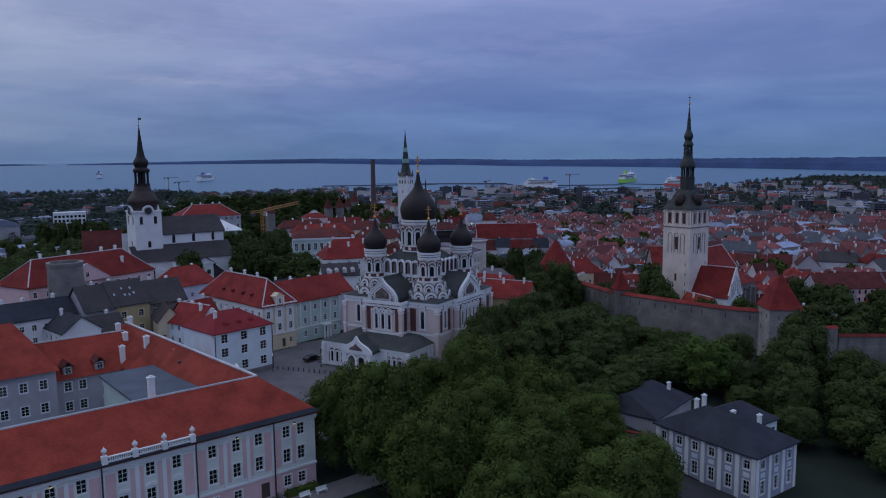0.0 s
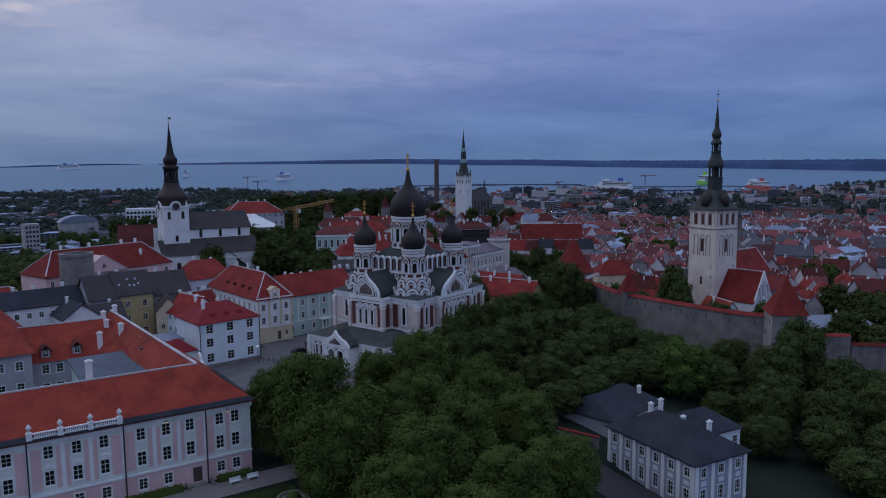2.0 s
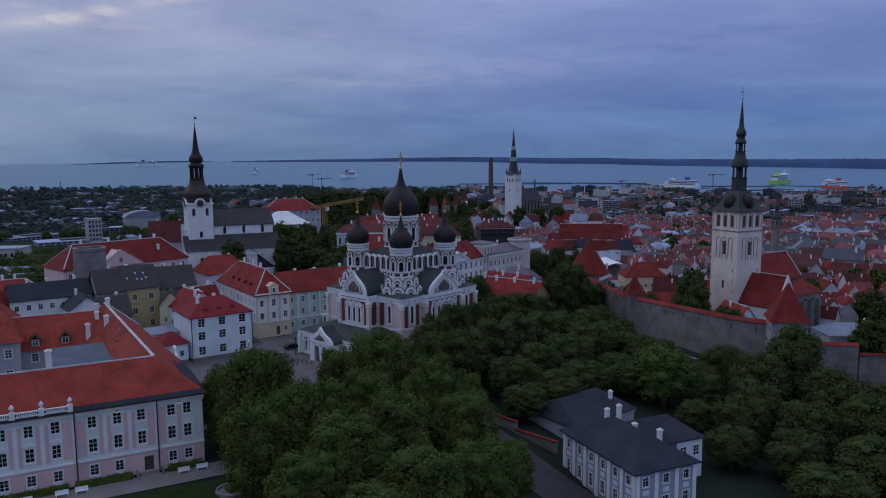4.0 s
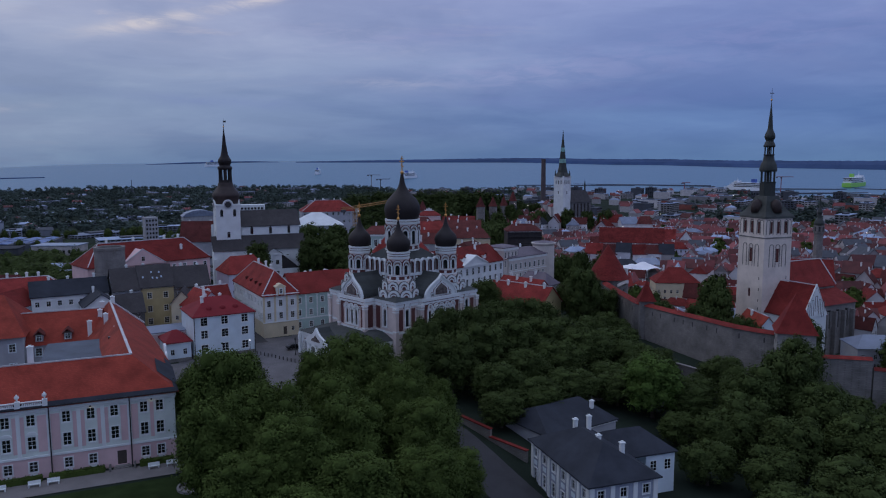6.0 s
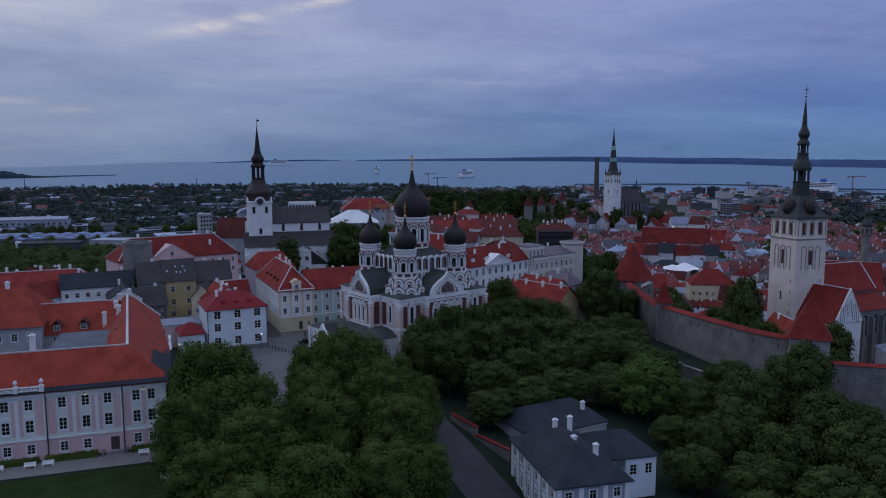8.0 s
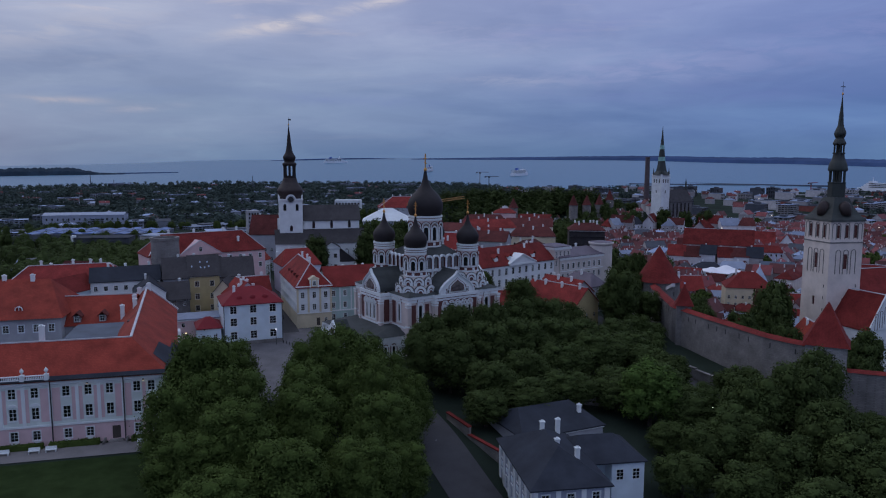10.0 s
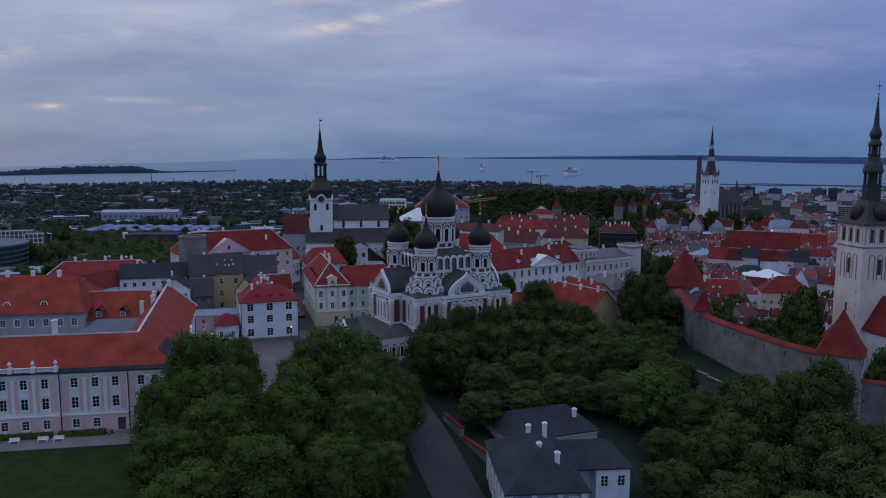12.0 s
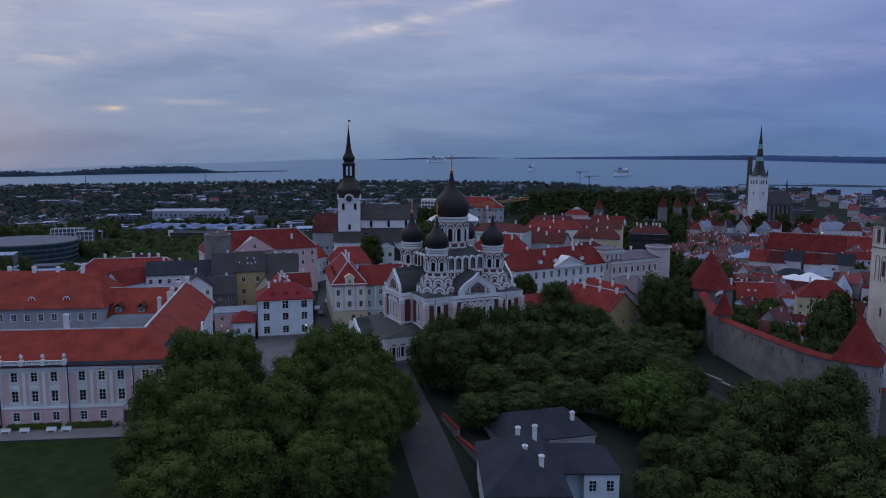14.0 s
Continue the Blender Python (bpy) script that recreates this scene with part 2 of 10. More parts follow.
TILE_TOWN = material("weathered_red_tile", (0.24, 0.040, 0.034), spec=0.12, vary=0.40, rough=0.85, bump=0.5, obj_vary=0.35, extra=courses(1, 1, 0.35, 0.035, (0.28, 0.24)))
TILE_BROWN = material("brown_red_tile", (0.13, 0.036, 0.032), spec=0.15, vary=0.35, rough=0.85, bump=0.5, obj_vary=0.2, extra=courses(1, 1, 0.35, 0.035, (0.28, 0.24)))
# roof red dulled a little: some distance haze is put into the colour
FAR_TILE = material("hazed_red_tile", (0.185, 0.048, 0.048), vary=0.3, rough=0.85, island=0.5)
FAR_BROWN = material("distant_brown_tile", (0.12, 0.036, 0.034), vary=0.3, rough=0.85, island=0.4)
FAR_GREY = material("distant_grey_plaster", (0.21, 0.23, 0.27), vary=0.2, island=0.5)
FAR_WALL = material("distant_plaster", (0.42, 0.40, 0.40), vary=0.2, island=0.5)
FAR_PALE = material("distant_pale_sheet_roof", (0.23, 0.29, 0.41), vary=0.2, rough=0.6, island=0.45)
METAL_RED = material("dark_red_sheet_roof", (0.20, 0.020, 0.026), vary=0.2, rough=0.7, spec=0.15, extra=seams(0.6))
CATHEDRAL_ROOF = material("weathered_grey_green_sheet_roof", (0.060, 0.066, 0.064), vary=0.3, rough=0.7, spec=0.15, extra=seams(0.6))
METAL_GREY = material("dark_grey_sheet_roof", (0.034, 0.039, 0.050), vary=0.3, rough=0.75, spec=0.12, extra=seams(0.6))
METAL_PALE = material("pale_blue_grey_sheet_roof", (0.20, 0.24, 0.32), vary=0.2, rough=0.45, obj_vary=0.25, extra=seams(0.6))
HALL_ROOF = material("blue_grey_sheet_roof", (0.085, 0.105, 0.135), vary=0.25, rough=0.65, spec=0.2, extra=seams(0.7))
SLATE = material("dark_slate_roof", (0.060, 0.054, 0.056), spec=0.2, vary=0.3, rough=0.6, extra=courses(1, 1, 0.3, 0.03, (0.3, 0.2)))
DOME_BLACK = material("blackened_copper_dome", (0.024, 0.019, 0.019), vary=0.35, rough=0.62, spec=0.3, extra=seams(0.5))
COPPER = material("green_brown_copper_spire", (0.030, 0.038, 0.034), vary=0.5, rough=0.65, stretch=(1, 1, 0.4))
COPPER_BROWN = material("brown_oxidised_copper", (0.050, 0.036, 0.033), vary=0.45, rough=0.6, spec=0.3, extra=seams(0.5))
METAL_VIOLET = material("violet_brown_sheet_roof", (0.115, 0.092, 0.115), vary=0.25, rough=0.6, extra=seams(0.6))
METAL_BLUE = material("weathered_blue_sheet_roof", (0.095, 0.16, 0.33), vary=0.25, rough=0.55, obj_vary=0.3, extra=seams(0.8))
VERDIGRIS = material("verdigris_copper_patch", (0.22, 0.42, 0.38), vary=0.4, rough=0.7)
GOLD = material("gilded_metal", (0.72, 0.38, 0.12), metal=1.0, rough=0.42, vary=0.08)
IRON = material("dark_iron", (0.03, 0.03, 0.032), rough=0.5, vary=0.2)
LEAD_CAP = material("white_mortar_ridge", (0.50, 0.50, 0.52), vary=0.2)
GLASS = material("dark_window_glass", (0.015, 0.018, 0.022), rough=0.08, vary=0.3, bump=0.02, spec=0.8)
GLASS_GREEN = material("green_tinted_office_glass", (0.03, 0.075, 0.085), rough=0.1, vary=0.3, bump=0.03, spec=0.8)
# the sky's reflection is painted in as a pale blue base colour
GLASS_BLUE = material("sky_tinted_pale_glass", (0.34, 0.42, 0.54), rough=0.15, vary=0.2, spec=0.8)
MOSAIC = material("dim_gold_and_blue_mosaic", (0.16, 0.13, 0.12), vary=0.8, scale=6, fine=5.0)
ASPHALT = material("asphalt", (0.034, 0.033, 0.036), vary=0.25, bump=0.3)
COBBLE = material("cobbled_paving", (0.115, 0.108, 0.112), vary=0.25, bump=0.6, fine=8.0)
GRAVEL = material("pale_gravel_path", (0.22, 0.20, 0.19), vary=0.2, bump=0.5)
GRASS = material("mown_grass", (0.030, 0.047, 0.016), vary=0.35, bump=0.6, fine=6.0, rough=1.0, spec=0.03)
GROUND = material("dark_town_ground", (0.030, 0.041, 0.031), vary=0.45, scale=0.12, fine=20.0, bump=0.2, rough=1.0, spec=0.02)
LEAF = material("summer_leaves", (0.070, 0.102, 0.025), vary=0.30, scale=0.6, fine=3.0, rough=0.85, island=0.10, spec=0.05)
# darker copy of LEAF, with the belt's shade put into the colour
LEAF_DEEP = material("deep_green_shaded_leaves", (0.056, 0.078, 0.024), vary=0.30, scale=0.6, fine=3.0, rough=0.85, island=0.10, spec=0.05)
LEAF_LIGHT = material("bright_summer_leaves", (0.074, 0.122, 0.028), vary=0.35, scale=0.6, fine=3.0, rough=0.85, island=0.2, spec=0.05)
# bluer than LEAF: distance haze is mixed into the leaf colour
LEAF_FAR = material("hazed_woodland_leaves", (0.076, 0.102, 0.088), vary=0.3, scale=0.1, fine=3.0, rough=1.0, island=0.1, spec=0.03)
BARK = material("grey_brown_bark", (0.07, 0.055, 0.045), vary=0.3, bump=0.8, stretch=(3, 3, 0.6))
PAPER_WHITE = material("white_canvas", (0.80, 0.80, 0.82), vary=0.06)
SHIP_WHITE = material("white_ship_paint", (0.75, 0.77, 0.80), vary=0.06, rough=0.4)
SHIP_GREEN = material("lime_green_ship_paint", (0.30, 0.62, 0.10), vary=0.08, rough=0.4)
SHIP_BLUE = material("blue_ship_paint", (0.06, 0.12, 0.40), vary=0.1, rough=0.4)
CONCRETE = material("pale_concrete", (0.33, 0.33, 0.34), vary=0.2, obj_vary=0.25)
CONCRETE_DARK = material("dark_cladding", (0.085, 0.095, 0.115), vary=0.25, obj_vary=0.35)
RED_CLADDING = material("brick_red_cladding", (0.28, 0.08, 0.06), vary=0.2, obj_vary=0.2)
RUST_BRICK = material("sooty_chimney_brick", (0.10, 0.075, 0.075), vary=0.25)
CRANE_RED = material("faded_red_crane_paint", (0.28, 0.06, 0.06), vary=0.15)
CRANE_YELLOW = material("dull_yellow_crane_paint", (0.36, 0.19, 0.05), vary=0.2, rough=0.6)
SHIP_RED = material("faded_red_ship_paint", (0.42, 0.07, 0.06), vary=0.1, rough=0.4)
CAR_BLACK = material("black_car_paint", (0.012, 0.012, 0.014), rough=0.2, vary=0.1, bump=0.0)
CAR_GREY = material("silver_car_paint", (0.42, 0.44, 0.47), rough=0.25, vary=0.1, bump=0.0)
RUBBER = material("black_rubber", (0.02, 0.02, 0.02), vary=0.2)
STEEL = material("brushed_steel", (0.5, 0.5, 0.52), metal=1.0, rough=0.35, vary=0.1)
# the blue base colour holds the haze over the bay
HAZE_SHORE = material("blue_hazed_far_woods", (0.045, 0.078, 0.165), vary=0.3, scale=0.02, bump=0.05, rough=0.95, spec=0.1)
WOODED_SHORE = material("dark_peninsula_woods", (0.028, 0.046, 0.066), vary=0.35, scale=0.08, bump=0.2, rough=1.0, spec=0.05)


def glow(name, color, strength):
    m = bpy.data.materials.new(name)
    m.use_nodes = True
    b = m.node_tree.nodes["Principled BSDF"]
    b.inputs["Base Color"].default_value = (*color, 1)
    b.inputs["Emission Color"].default_value = (*color, 1)
    b.inputs["Emission Strength"].default_value = strength
    return m


LAMP_WARM = glow("lit_warm_lamp", (1.0, 0.72, 0.36), 3.5)
LAMP_COOL = glow("lit_white_lamp", (0.95, 0.95, 1.0), 2.5)

WATER = bpy.data.materials.new("calm_bay_water")
WATER.use_nodes = True
_n, _l = WATER.node_tree.nodes, WATER.node_tree.links
_b = _n["Principled BSDF"]
_b.inputs["Base Color"].default_value, _b.inputs["Roughness"].default_value = (0.046, 0.150, 0.24, 1), 0.36
_b.inputs["Specular IOR Level"].default_value = 0.3
_t, _w, _m2 = _n.new("ShaderNodeTexCoord"), _n.new("ShaderNodeTexNoise"), _n.new("ShaderNodeMapping")
_m2.inputs["Scale"].default_value = (0.012, 0.05, 0.05)
_w.inputs["Scale"].default_value, _w.inputs["Detail"].default_value = 1.0, 8.0
_p = _n.new("ShaderNodeBump")
_p.inputs["Strength"].default_value, _p.inputs["Distance"].default_value = 0.6, 4.0
_l.new(_t.outputs["Object"], _m2.inputs[0])
_l.new(_m2.outputs[0], _w.inputs["Vector"])
_l.new(_w.outputs["Fac"], _p.inputs["Height"])
_l.new(_p.outputs[0], _b.inputs["Normal"])


# ---------------------------------------------------------------- mesh helpers
class Geo:
    """Collects vertices and faces of one mesh."""
    def __init__(self):
        self.v, self.f, self.mi, self.slot, self.soft = [], [], [], 0, None

    def add(self, verts, faces, m=None):
        n = len(self.v)
        self.v += [tuple(m @ Vector(p)) for p in verts] if m is not None else [tuple(p) for p in verts]
        self.f += [tuple(i + n for i in f) for f in faces]
        self.mi += [self.slot] * len(faces)
        return self

    def box(self, x0, x1, y0, y1, z0, z1, m=None):
        v = [(x, y, z) for z in (z0, z1) for y in (y0, y1) for x in (x0, x1)]
        return self.add(v, [(0, 2, 3, 1), (4, 5, 7, 6), (0, 1, 5, 4), (2, 6, 7, 3), (0, 4, 6, 2), (1, 3, 7, 5)], m)

    def prism(self, pts, z0, z1, m=None):
        """Upright prism over a plan outline, counter-clockwise."""
        n = len(pts)
        v = [(x, y, z0) for x, y in pts] + [(x, y, z1) for x, y in pts]
        return self.add(v, [tuple(range(n))[::-1], tuple(range(n, 2 * n))] + [(i, (i + 1) % n, n + (i + 1) % n, n + i) for i in range(n)], m)

    def slab(self, pts, y0, y1, m=None):
        """Prism over an outline in the xz plane, from y0 to y1."""
        n = len(pts)
        v = [(x, y0, z) for x, z in pts] + [(x, y1, z) for x, z in pts]
        return self.add(v, [tuple(range(n)), tuple(range(n, 2 * n))[::-1]] + [(i, n + i, n + (i + 1) % n, (i + 1) % n) for i in range(n)], m)

    def lathe(self, prof, n=24, m=None, cap=True):
        v, f = [], []
        for r, z in prof:
            for k in range(n):
                a = 2 * math.pi * (k + 0.5) / n
                v.append((r * math.cos(a), r * math.sin(a), z))
        for j in range(len(prof) - 1):
            for k in range(n):
                f.append((j * n + k, j * n + (k + 1) % n, (j + 1) * n + (k + 1) % n, (j + 1) * n + k))
        if cap:
            f += [tuple(range(n))[::-1], tuple(range((len(prof) - 1) * n, len(prof) * n))]
        return self.add(v, f, m)

    def mesh(self, name, *mats):
        me = bpy.data.meshes.new(name)
        me.from_pydata(self.v, [], self.f)
        if self.soft is not None:
            # blades shaded by the roundness of the crown that they belong to
            rest = len(me.loops) - len(self.soft)
            me.normals_split_custom_set(self.soft + [(0.0, 0.0, 0.0)] * rest)
        for mt in mats:
            me.materials.append(mt)
        if len(mats) > 1:
            me.polygons.foreach_set("material_index", self.mi)
        me.update()
        return me


def smooth(me):
    me.polygons.foreach_set("use_smooth", [True] * len(me.polygons))
    return me


def part(name, data, mat, parent, label="", m=None):
    """One mesh object under a thing or a part; data: a Geo or a mesh."""
    me = data.mesh(name, *(mat if isinstance(mat, tuple) else (mat,))) if isinstance(data, Geo) else data
    ob = new(name, me)
    ob.parent = parent
    if m is not None:
        ob.matrix_basis = m
    return tagged(ob, label)


def thing(name, label, category, m=None, group="", kind=""):
    ob = new(name)
    ob.empty_display_size = 0.5
    if m is not None:
        ob.matrix_basis = m
    return tagged(ob, label, category, group, kind)


def solid(name, data, mat, label, category, m=None, group="", kind=""):
    """A thing that is one mesh."""
    ob = part(name, data, mat, None, "", m)
    return tagged(ob, label, category, group, kind)


def wall_with(geo, p0, p1, z0, z1, holes=(), reveal=0.25):
    """A wall face from p0 to p1 (outside to the right of the way), with openings (u0, u1, za, zb) and their reveals."""
    p0, p1 = Vector((*p0, 0)), Vector((*p1, 0))
    d = p1 - p0
    ln = d.length
    d.normalize()
    n = Vector((d.y, -d.x, 0))
    at = lambda u, z, k=0.0: tuple(p0 + d * u - n * k + Vector((0, 0, z)))
    us = sorted({0.0, ln, *[h[0] for h in holes], *[h[1] for h in holes]})
    zs = sorted({z0, z1, *[h[2] for h in holes], *[h[3] for h in holes]})
    for a, b in zip(us, us[1:]):
        for c, e in zip(zs, zs[1:]):
            um, zm = (a + b) / 2, (c + e) / 2
            if not any(h[0] < um < h[1] and h[2] < zm < h[3] for h in holes):
                geo.add([at(a, c), at(b, c), at(b, e), at(a, e)], [(0, 1, 2, 3)])
    for a, b, c, e in holes:
        q = [(a, c), (b, c), (b, e), (a, e)]
        for (u, z), (u2, z2) in zip(q, q[1:] + q[:1]):
            geo.add([at(u, z), at(u2, z2), at(u2, z2, reveal), at(u, z, reveal)], [(0, 3, 2, 1)])


def lattice(us, zs, t):
    """A frame of bars in the xz plane, as one piece: every second cell is open."""
    g, ids = Geo(), {}

    def vid(i, j, y):
        if (i, j, y) not in ids:
            ids[i, j, y] = len(g.v)
            g.v.append((us[i], y, zs[j]))
        return ids[i, j, y]

    full = lambda i, j: 0 <= i < len(us) - 1 and 0 <= j < len(zs) - 1 and not (i % 2 and j % 2)
    for i in range(len(us) - 1):
        for j in range(len(zs) - 1):
            if not full(i, j):
                continue
            g.f.append((vid(i, j, -t), vid(i + 1, j, -t), vid(i + 1, j + 1, -t), vid(i, j + 1, -t)))
            g.f.append((vid(i, j + 1, t), vid(i + 1, j + 1, t), vid(i + 1, j, t), vid(i, j, t)))
            for di, dj, p, q in ((-1, 0, (i, j + 1), (i, j)), (1, 0, (i + 1, j), (i + 1, j + 1)), (0, -1, (i, j), (i + 1, j)), (0, 1, (i + 1, j + 1), (i, j + 1))):
                if not full(i + di, j + dj):
                    g.f.append((vid(*q, -t), vid(*p, -t), vid(*p, t), vid(*q, t)))
    g.mi = [0] * len(g.f)
    return g


_window_cache = {}


def window_meshes(w, h, mat, arched):
    key = (round(w, 2), round(h, 2), mat.name, arched)
    if key not in _window_cache:
        fr = 0.07
        zs = [0, fr] + [v for z in ((h * 0.62,) if h < 1.75 else (h * 0.33, h * 0.66)) for v in (z - 0.025, z + 0.025)] + [h - fr, h]
        g = lattice([-w / 2, -w / 2 + fr, -0.03, 0.03, w / 2 - fr, w / 2], zs, 0.05)
        p = Geo().box(-w / 2 + fr * 0.5, w / 2 - fr * 0.5, -0.012, 0.012, fr * 0.5, h - fr * 0.5)
        _window_cache[key] = g.mesh("window", mat), p.mesh("pane", GLASS)
    return _window_cache[key]


def put_window(parent, p0, p1, u, z, w, h, mat=None, inset=0.16, surround=None):
    """A window in the wall from p0 to p1, its middle at u and its sill at z."""
    p0, p1 = Vector((*p0, 0)), Vector((*p1, 0))
    d = (p1 - p0).normalized()
    n = Vector((d.y, -d.x, 0))
    pos = p0 + d * u - n * inset + Vector((0, 0, z))
    m = Matrix.Translation(pos) @ Matrix.Rotation(math.atan2(d.y, d.x), 4, "Z")
    a, b = window_meshes(w, h, mat or TRIM_WHITE, False)
    ob = part("window", a, None, parent, "", m)
    part("pane", b, None, ob)
    if surround is not None:
        key = ("surround", round(w, 2), round(h, 2), surround.name)
        if key not in _window_cache:
            t = 0.15
            g = lattice([-w / 2 - t, -w / 2, w / 2, w / 2 + t], [-t, 0, h, h + t], 0.05)
            g.v = [(x, y - inset - 0.04, z) for x, y, z in g.v]
            _window_cache[key] = g.mesh("surround", surround)
        part("surround", _window_cache[key], None, ob)
    return ob


def far_window(w=1.0, h=1.4):
    key = ("far", w, h)
    if key not in _window_cache:
        g = lattice([-w / 2 - 0.12, -w / 2, w / 2, w / 2 + 0.12], [-0.12, 0, h, h + 0.12], 0.05)
        g.slot = 1
        g.box(-w / 2, w / 2, -0.01, 0.03, 0, h)
        _window_cache[key] = g.mesh("window", TRIM_WHITE, GLASS)
    return _window_cache[key]


def roof_geo(w, d, z, rise, over=0.4, hip=0.0, thick=0.22):
    """A roof over w x d with its ridge along x; hip: how far the ridge ends lie inside (0: gables)."""
    g = Geo()
    x, y = w / 2 + over, d / 2 + over
    k = over * rise / (d / 2)
    e, t = z - k, z + rise
    rx = w / 2 + (over if hip == 0 else -hip)
    lo = [(-x, -y, e), (x, -y, e), (x, y, e), (-x, y, e), (-rx, 0, t), (rx, 0, t)]
    up = [(a, b, c + thick) for a, b, c in lo]
    faces = [(6, 7, 11, 10), (8, 9, 10, 11), (7, 8, 11), (9, 6, 10), (1, 0, 4, 5), (3, 2, 5, 4), (2, 1, 5), (0, 3, 4),
             (0, 1, 7, 6), (1, 2, 8, 7), (2, 3, 9, 8), (3, 0, 6, 9)]
    if hip == 0:
        faces = [f for f in faces if f not in ((7, 8, 11), (9, 6, 10), (2, 1, 5), (0, 3, 4), (1, 2, 8, 7), (3, 0, 6, 9))]
        faces += [(1, 5, 11, 7), (5, 2, 8, 11), (3, 4, 10, 9), (4, 0, 6, 10)]
    g.add(up and lo + up, faces)
    return g


def gable_walls(g, w, d, z, rise):
    for s in (-1, 1):
        q = [(s * w / 2, -d / 2, z), (s * w / 2, d / 2, z), (s * w / 2, 0, z + rise)]
        g.add(q, [(0, 1, 2) if s > 0 else (2, 1, 0)])


def chimney_mesh(w=0.72, d=0.58, h=1.5):
    g = Geo().box(-w / 2, w / 2, -d / 2, d / 2, -1.6, h).box(-w / 2 - 0.1, w / 2 + 0.1, -d / 2 - 0.1, d / 2 + 0.1, h, h + 0.18)
    g.box(-w / 4, w / 4, -d / 4, d / 4, h + 0.18, h + 0.4)
    return g.mesh("chimney", TRIM_WHITE)


CHIMNEY = chimney_mesh()
CHIMNEY_BIG = chimney_mesh(0.95, 0.75, 1.9)
CHIMNEY_BRICK = chimney_mesh(0.9, 0.7, 2.2)
CHIMNEY_BRICK.materials[0] = BRICK_RED


def house(name, label, x, y, angle, w, d, base, eave, rise, wall, roof, hip=0.0, rows=(), cols=0, win=(1.1, 1.5), sides=("s",), chims=(), over=0.4,
          frame_mat=None, surround=None, ridge_cap=False, category="house", group="", skip=(), deep=3.0, plinth=None, distant=False):
    """A plain house: walls with real window openings, a roof, chimneys. Its front (side s) faces -y before it is turned."""
    h = thing(name, label, category, pose(x, y, base, 0, 0, angle), group)
    z1 = eave - base
    g = Geo()
    cs = {"s": ((-w / 2, -d / 2), (w / 2, -d / 2)), "e": ((w / 2, -d / 2), (w / 2, d / 2)), "n": ((w / 2, d / 2), (-w / 2, d / 2)), "w": ((-w / 2, d / 2), (-w / 2, -d / 2))}
    todo = []
    for k, (p0, p1) in cs.items():
        holes = []
        if k in sides and cols:
            ln = w if k in "sn" else d
            n = cols if k in "sn" else max(1, round(cols * d / w))
            for i in range(n):
                u = ln * (i + 0.5) / n
                for j, z in enumerate(rows):
                    if (k, i, j) in skip:
                        continue
                    if not distant:
                        holes.append((u - win[0] / 2, u + win[0] / 2, z, z + win[1]))
                    todo.append((p0, p1, u, z))
        wall_with(g, p0, p1, 0, z1, holes)
        wall_with(g, p0, p1, -deep, 0)
    if hip == 0:
        gable_walls(g, w, d, z1, rise)
    part("wall", g, wall, h)
    for p0, p1, u, z in todo:
        if distant:
            dd = (Vector(p1) - Vector(p0)).normalized()
            part("window", far_window(*win), None, h, "", Matrix.Translation((p0[0] + dd.x * u + dd.y * 0.03, p0[1] + dd.y * u - dd.x * 0.03, z)) @ Matrix.Rotation(math.atan2(dd.y, dd.x), 4, "Z"))
        else:
            put_window(h, p0, p1, u, z, *win, frame_mat, 0.16, surround)
    r = part("roof", roof_geo(w, d, z1, rise, over, hip), roof, h)
    if plinth:
        part("plinth", Geo().box(-w / 2 - 0.06, w / 2 + 0.06, -d / 2 - 0.06, d / 2 + 0.06, -deep, plinth[0]), plinth[1], h)
    cornice = Geo().box(-w / 2 - 0.2, w / 2 + 0.2, -0.2, -0.003, z1 - 0.45, z1 - 0.12).mesh("cornice", TRIM_WHITE)
    part("cornice", cornice, None, h, "", pose(0, -d / 2, 0))
    part("cornice", cornice, None, h, "", pose(0, d / 2, 0, 0, 0, 180))
    for cx, cy in chims:
        part("chimney", CHIMNEY, None, r, "", pose(cx, cy, z1 + rise * (1 - abs(cy) / (d / 2)) + 0.1))
    if ridge_cap:
        rx = w / 2 - hip
        c = Geo().box(-rx, rx, -0.16, 0.16, z1 + rise + 0.1, z1 + rise + 0.32)
        if hip:
            for sx in (-1, 1):
                for sy in (-1, 1):
                    a, b = Vector((sx * rx, 0, z1 + rise + 0.2)), Vector((sx * w / 2, sy * d / 2, z1 + 0.2))
                    v = b - a
                    c.box(0, v.length, -0.14, 0.14, -0.1, 0.14, Matrix.Translation(a) @ v.to_track_quat("X", "Z").to_matrix().to_4x4())
        part("ridge_cap", c, LEAD_CAP, r, "white mortar ridge line")
    return h


# ---------------------------------------------------------------- ground and water
CENTRE = Vector((-65.0, -190.0))
SEA = -40.0


def step(a, b, x):
    t = min(1.0, max(0.0, (x - a) / (b - a)))
    return t * t * (3 - 2 * t)


LIFT = [(-180, -46), (-25, -40), (-12, -10), (0, 13), (10, 25), (28, 25), (38, 10), (46, 0), (180, 0)]


def bowl(r, b):
    """How far the far plain is lifted at bearing b, so that the horizon of a wide plain fits in a short distance."""
    if r < 1800:
        return 0.0
    far = r + (r - 1800) ** 2 * 0.00113
    for (ba, la), (bb, lb) in zip(LIFT, LIFT[1:]):
        if ba <= b <= bb:
            lift = la + (lb - la) * step(ba, bb, b)
    return (53.0 - r * 93.0 / far) + 40.0 + lift * ((r - 1800) / 2700) ** 1.5


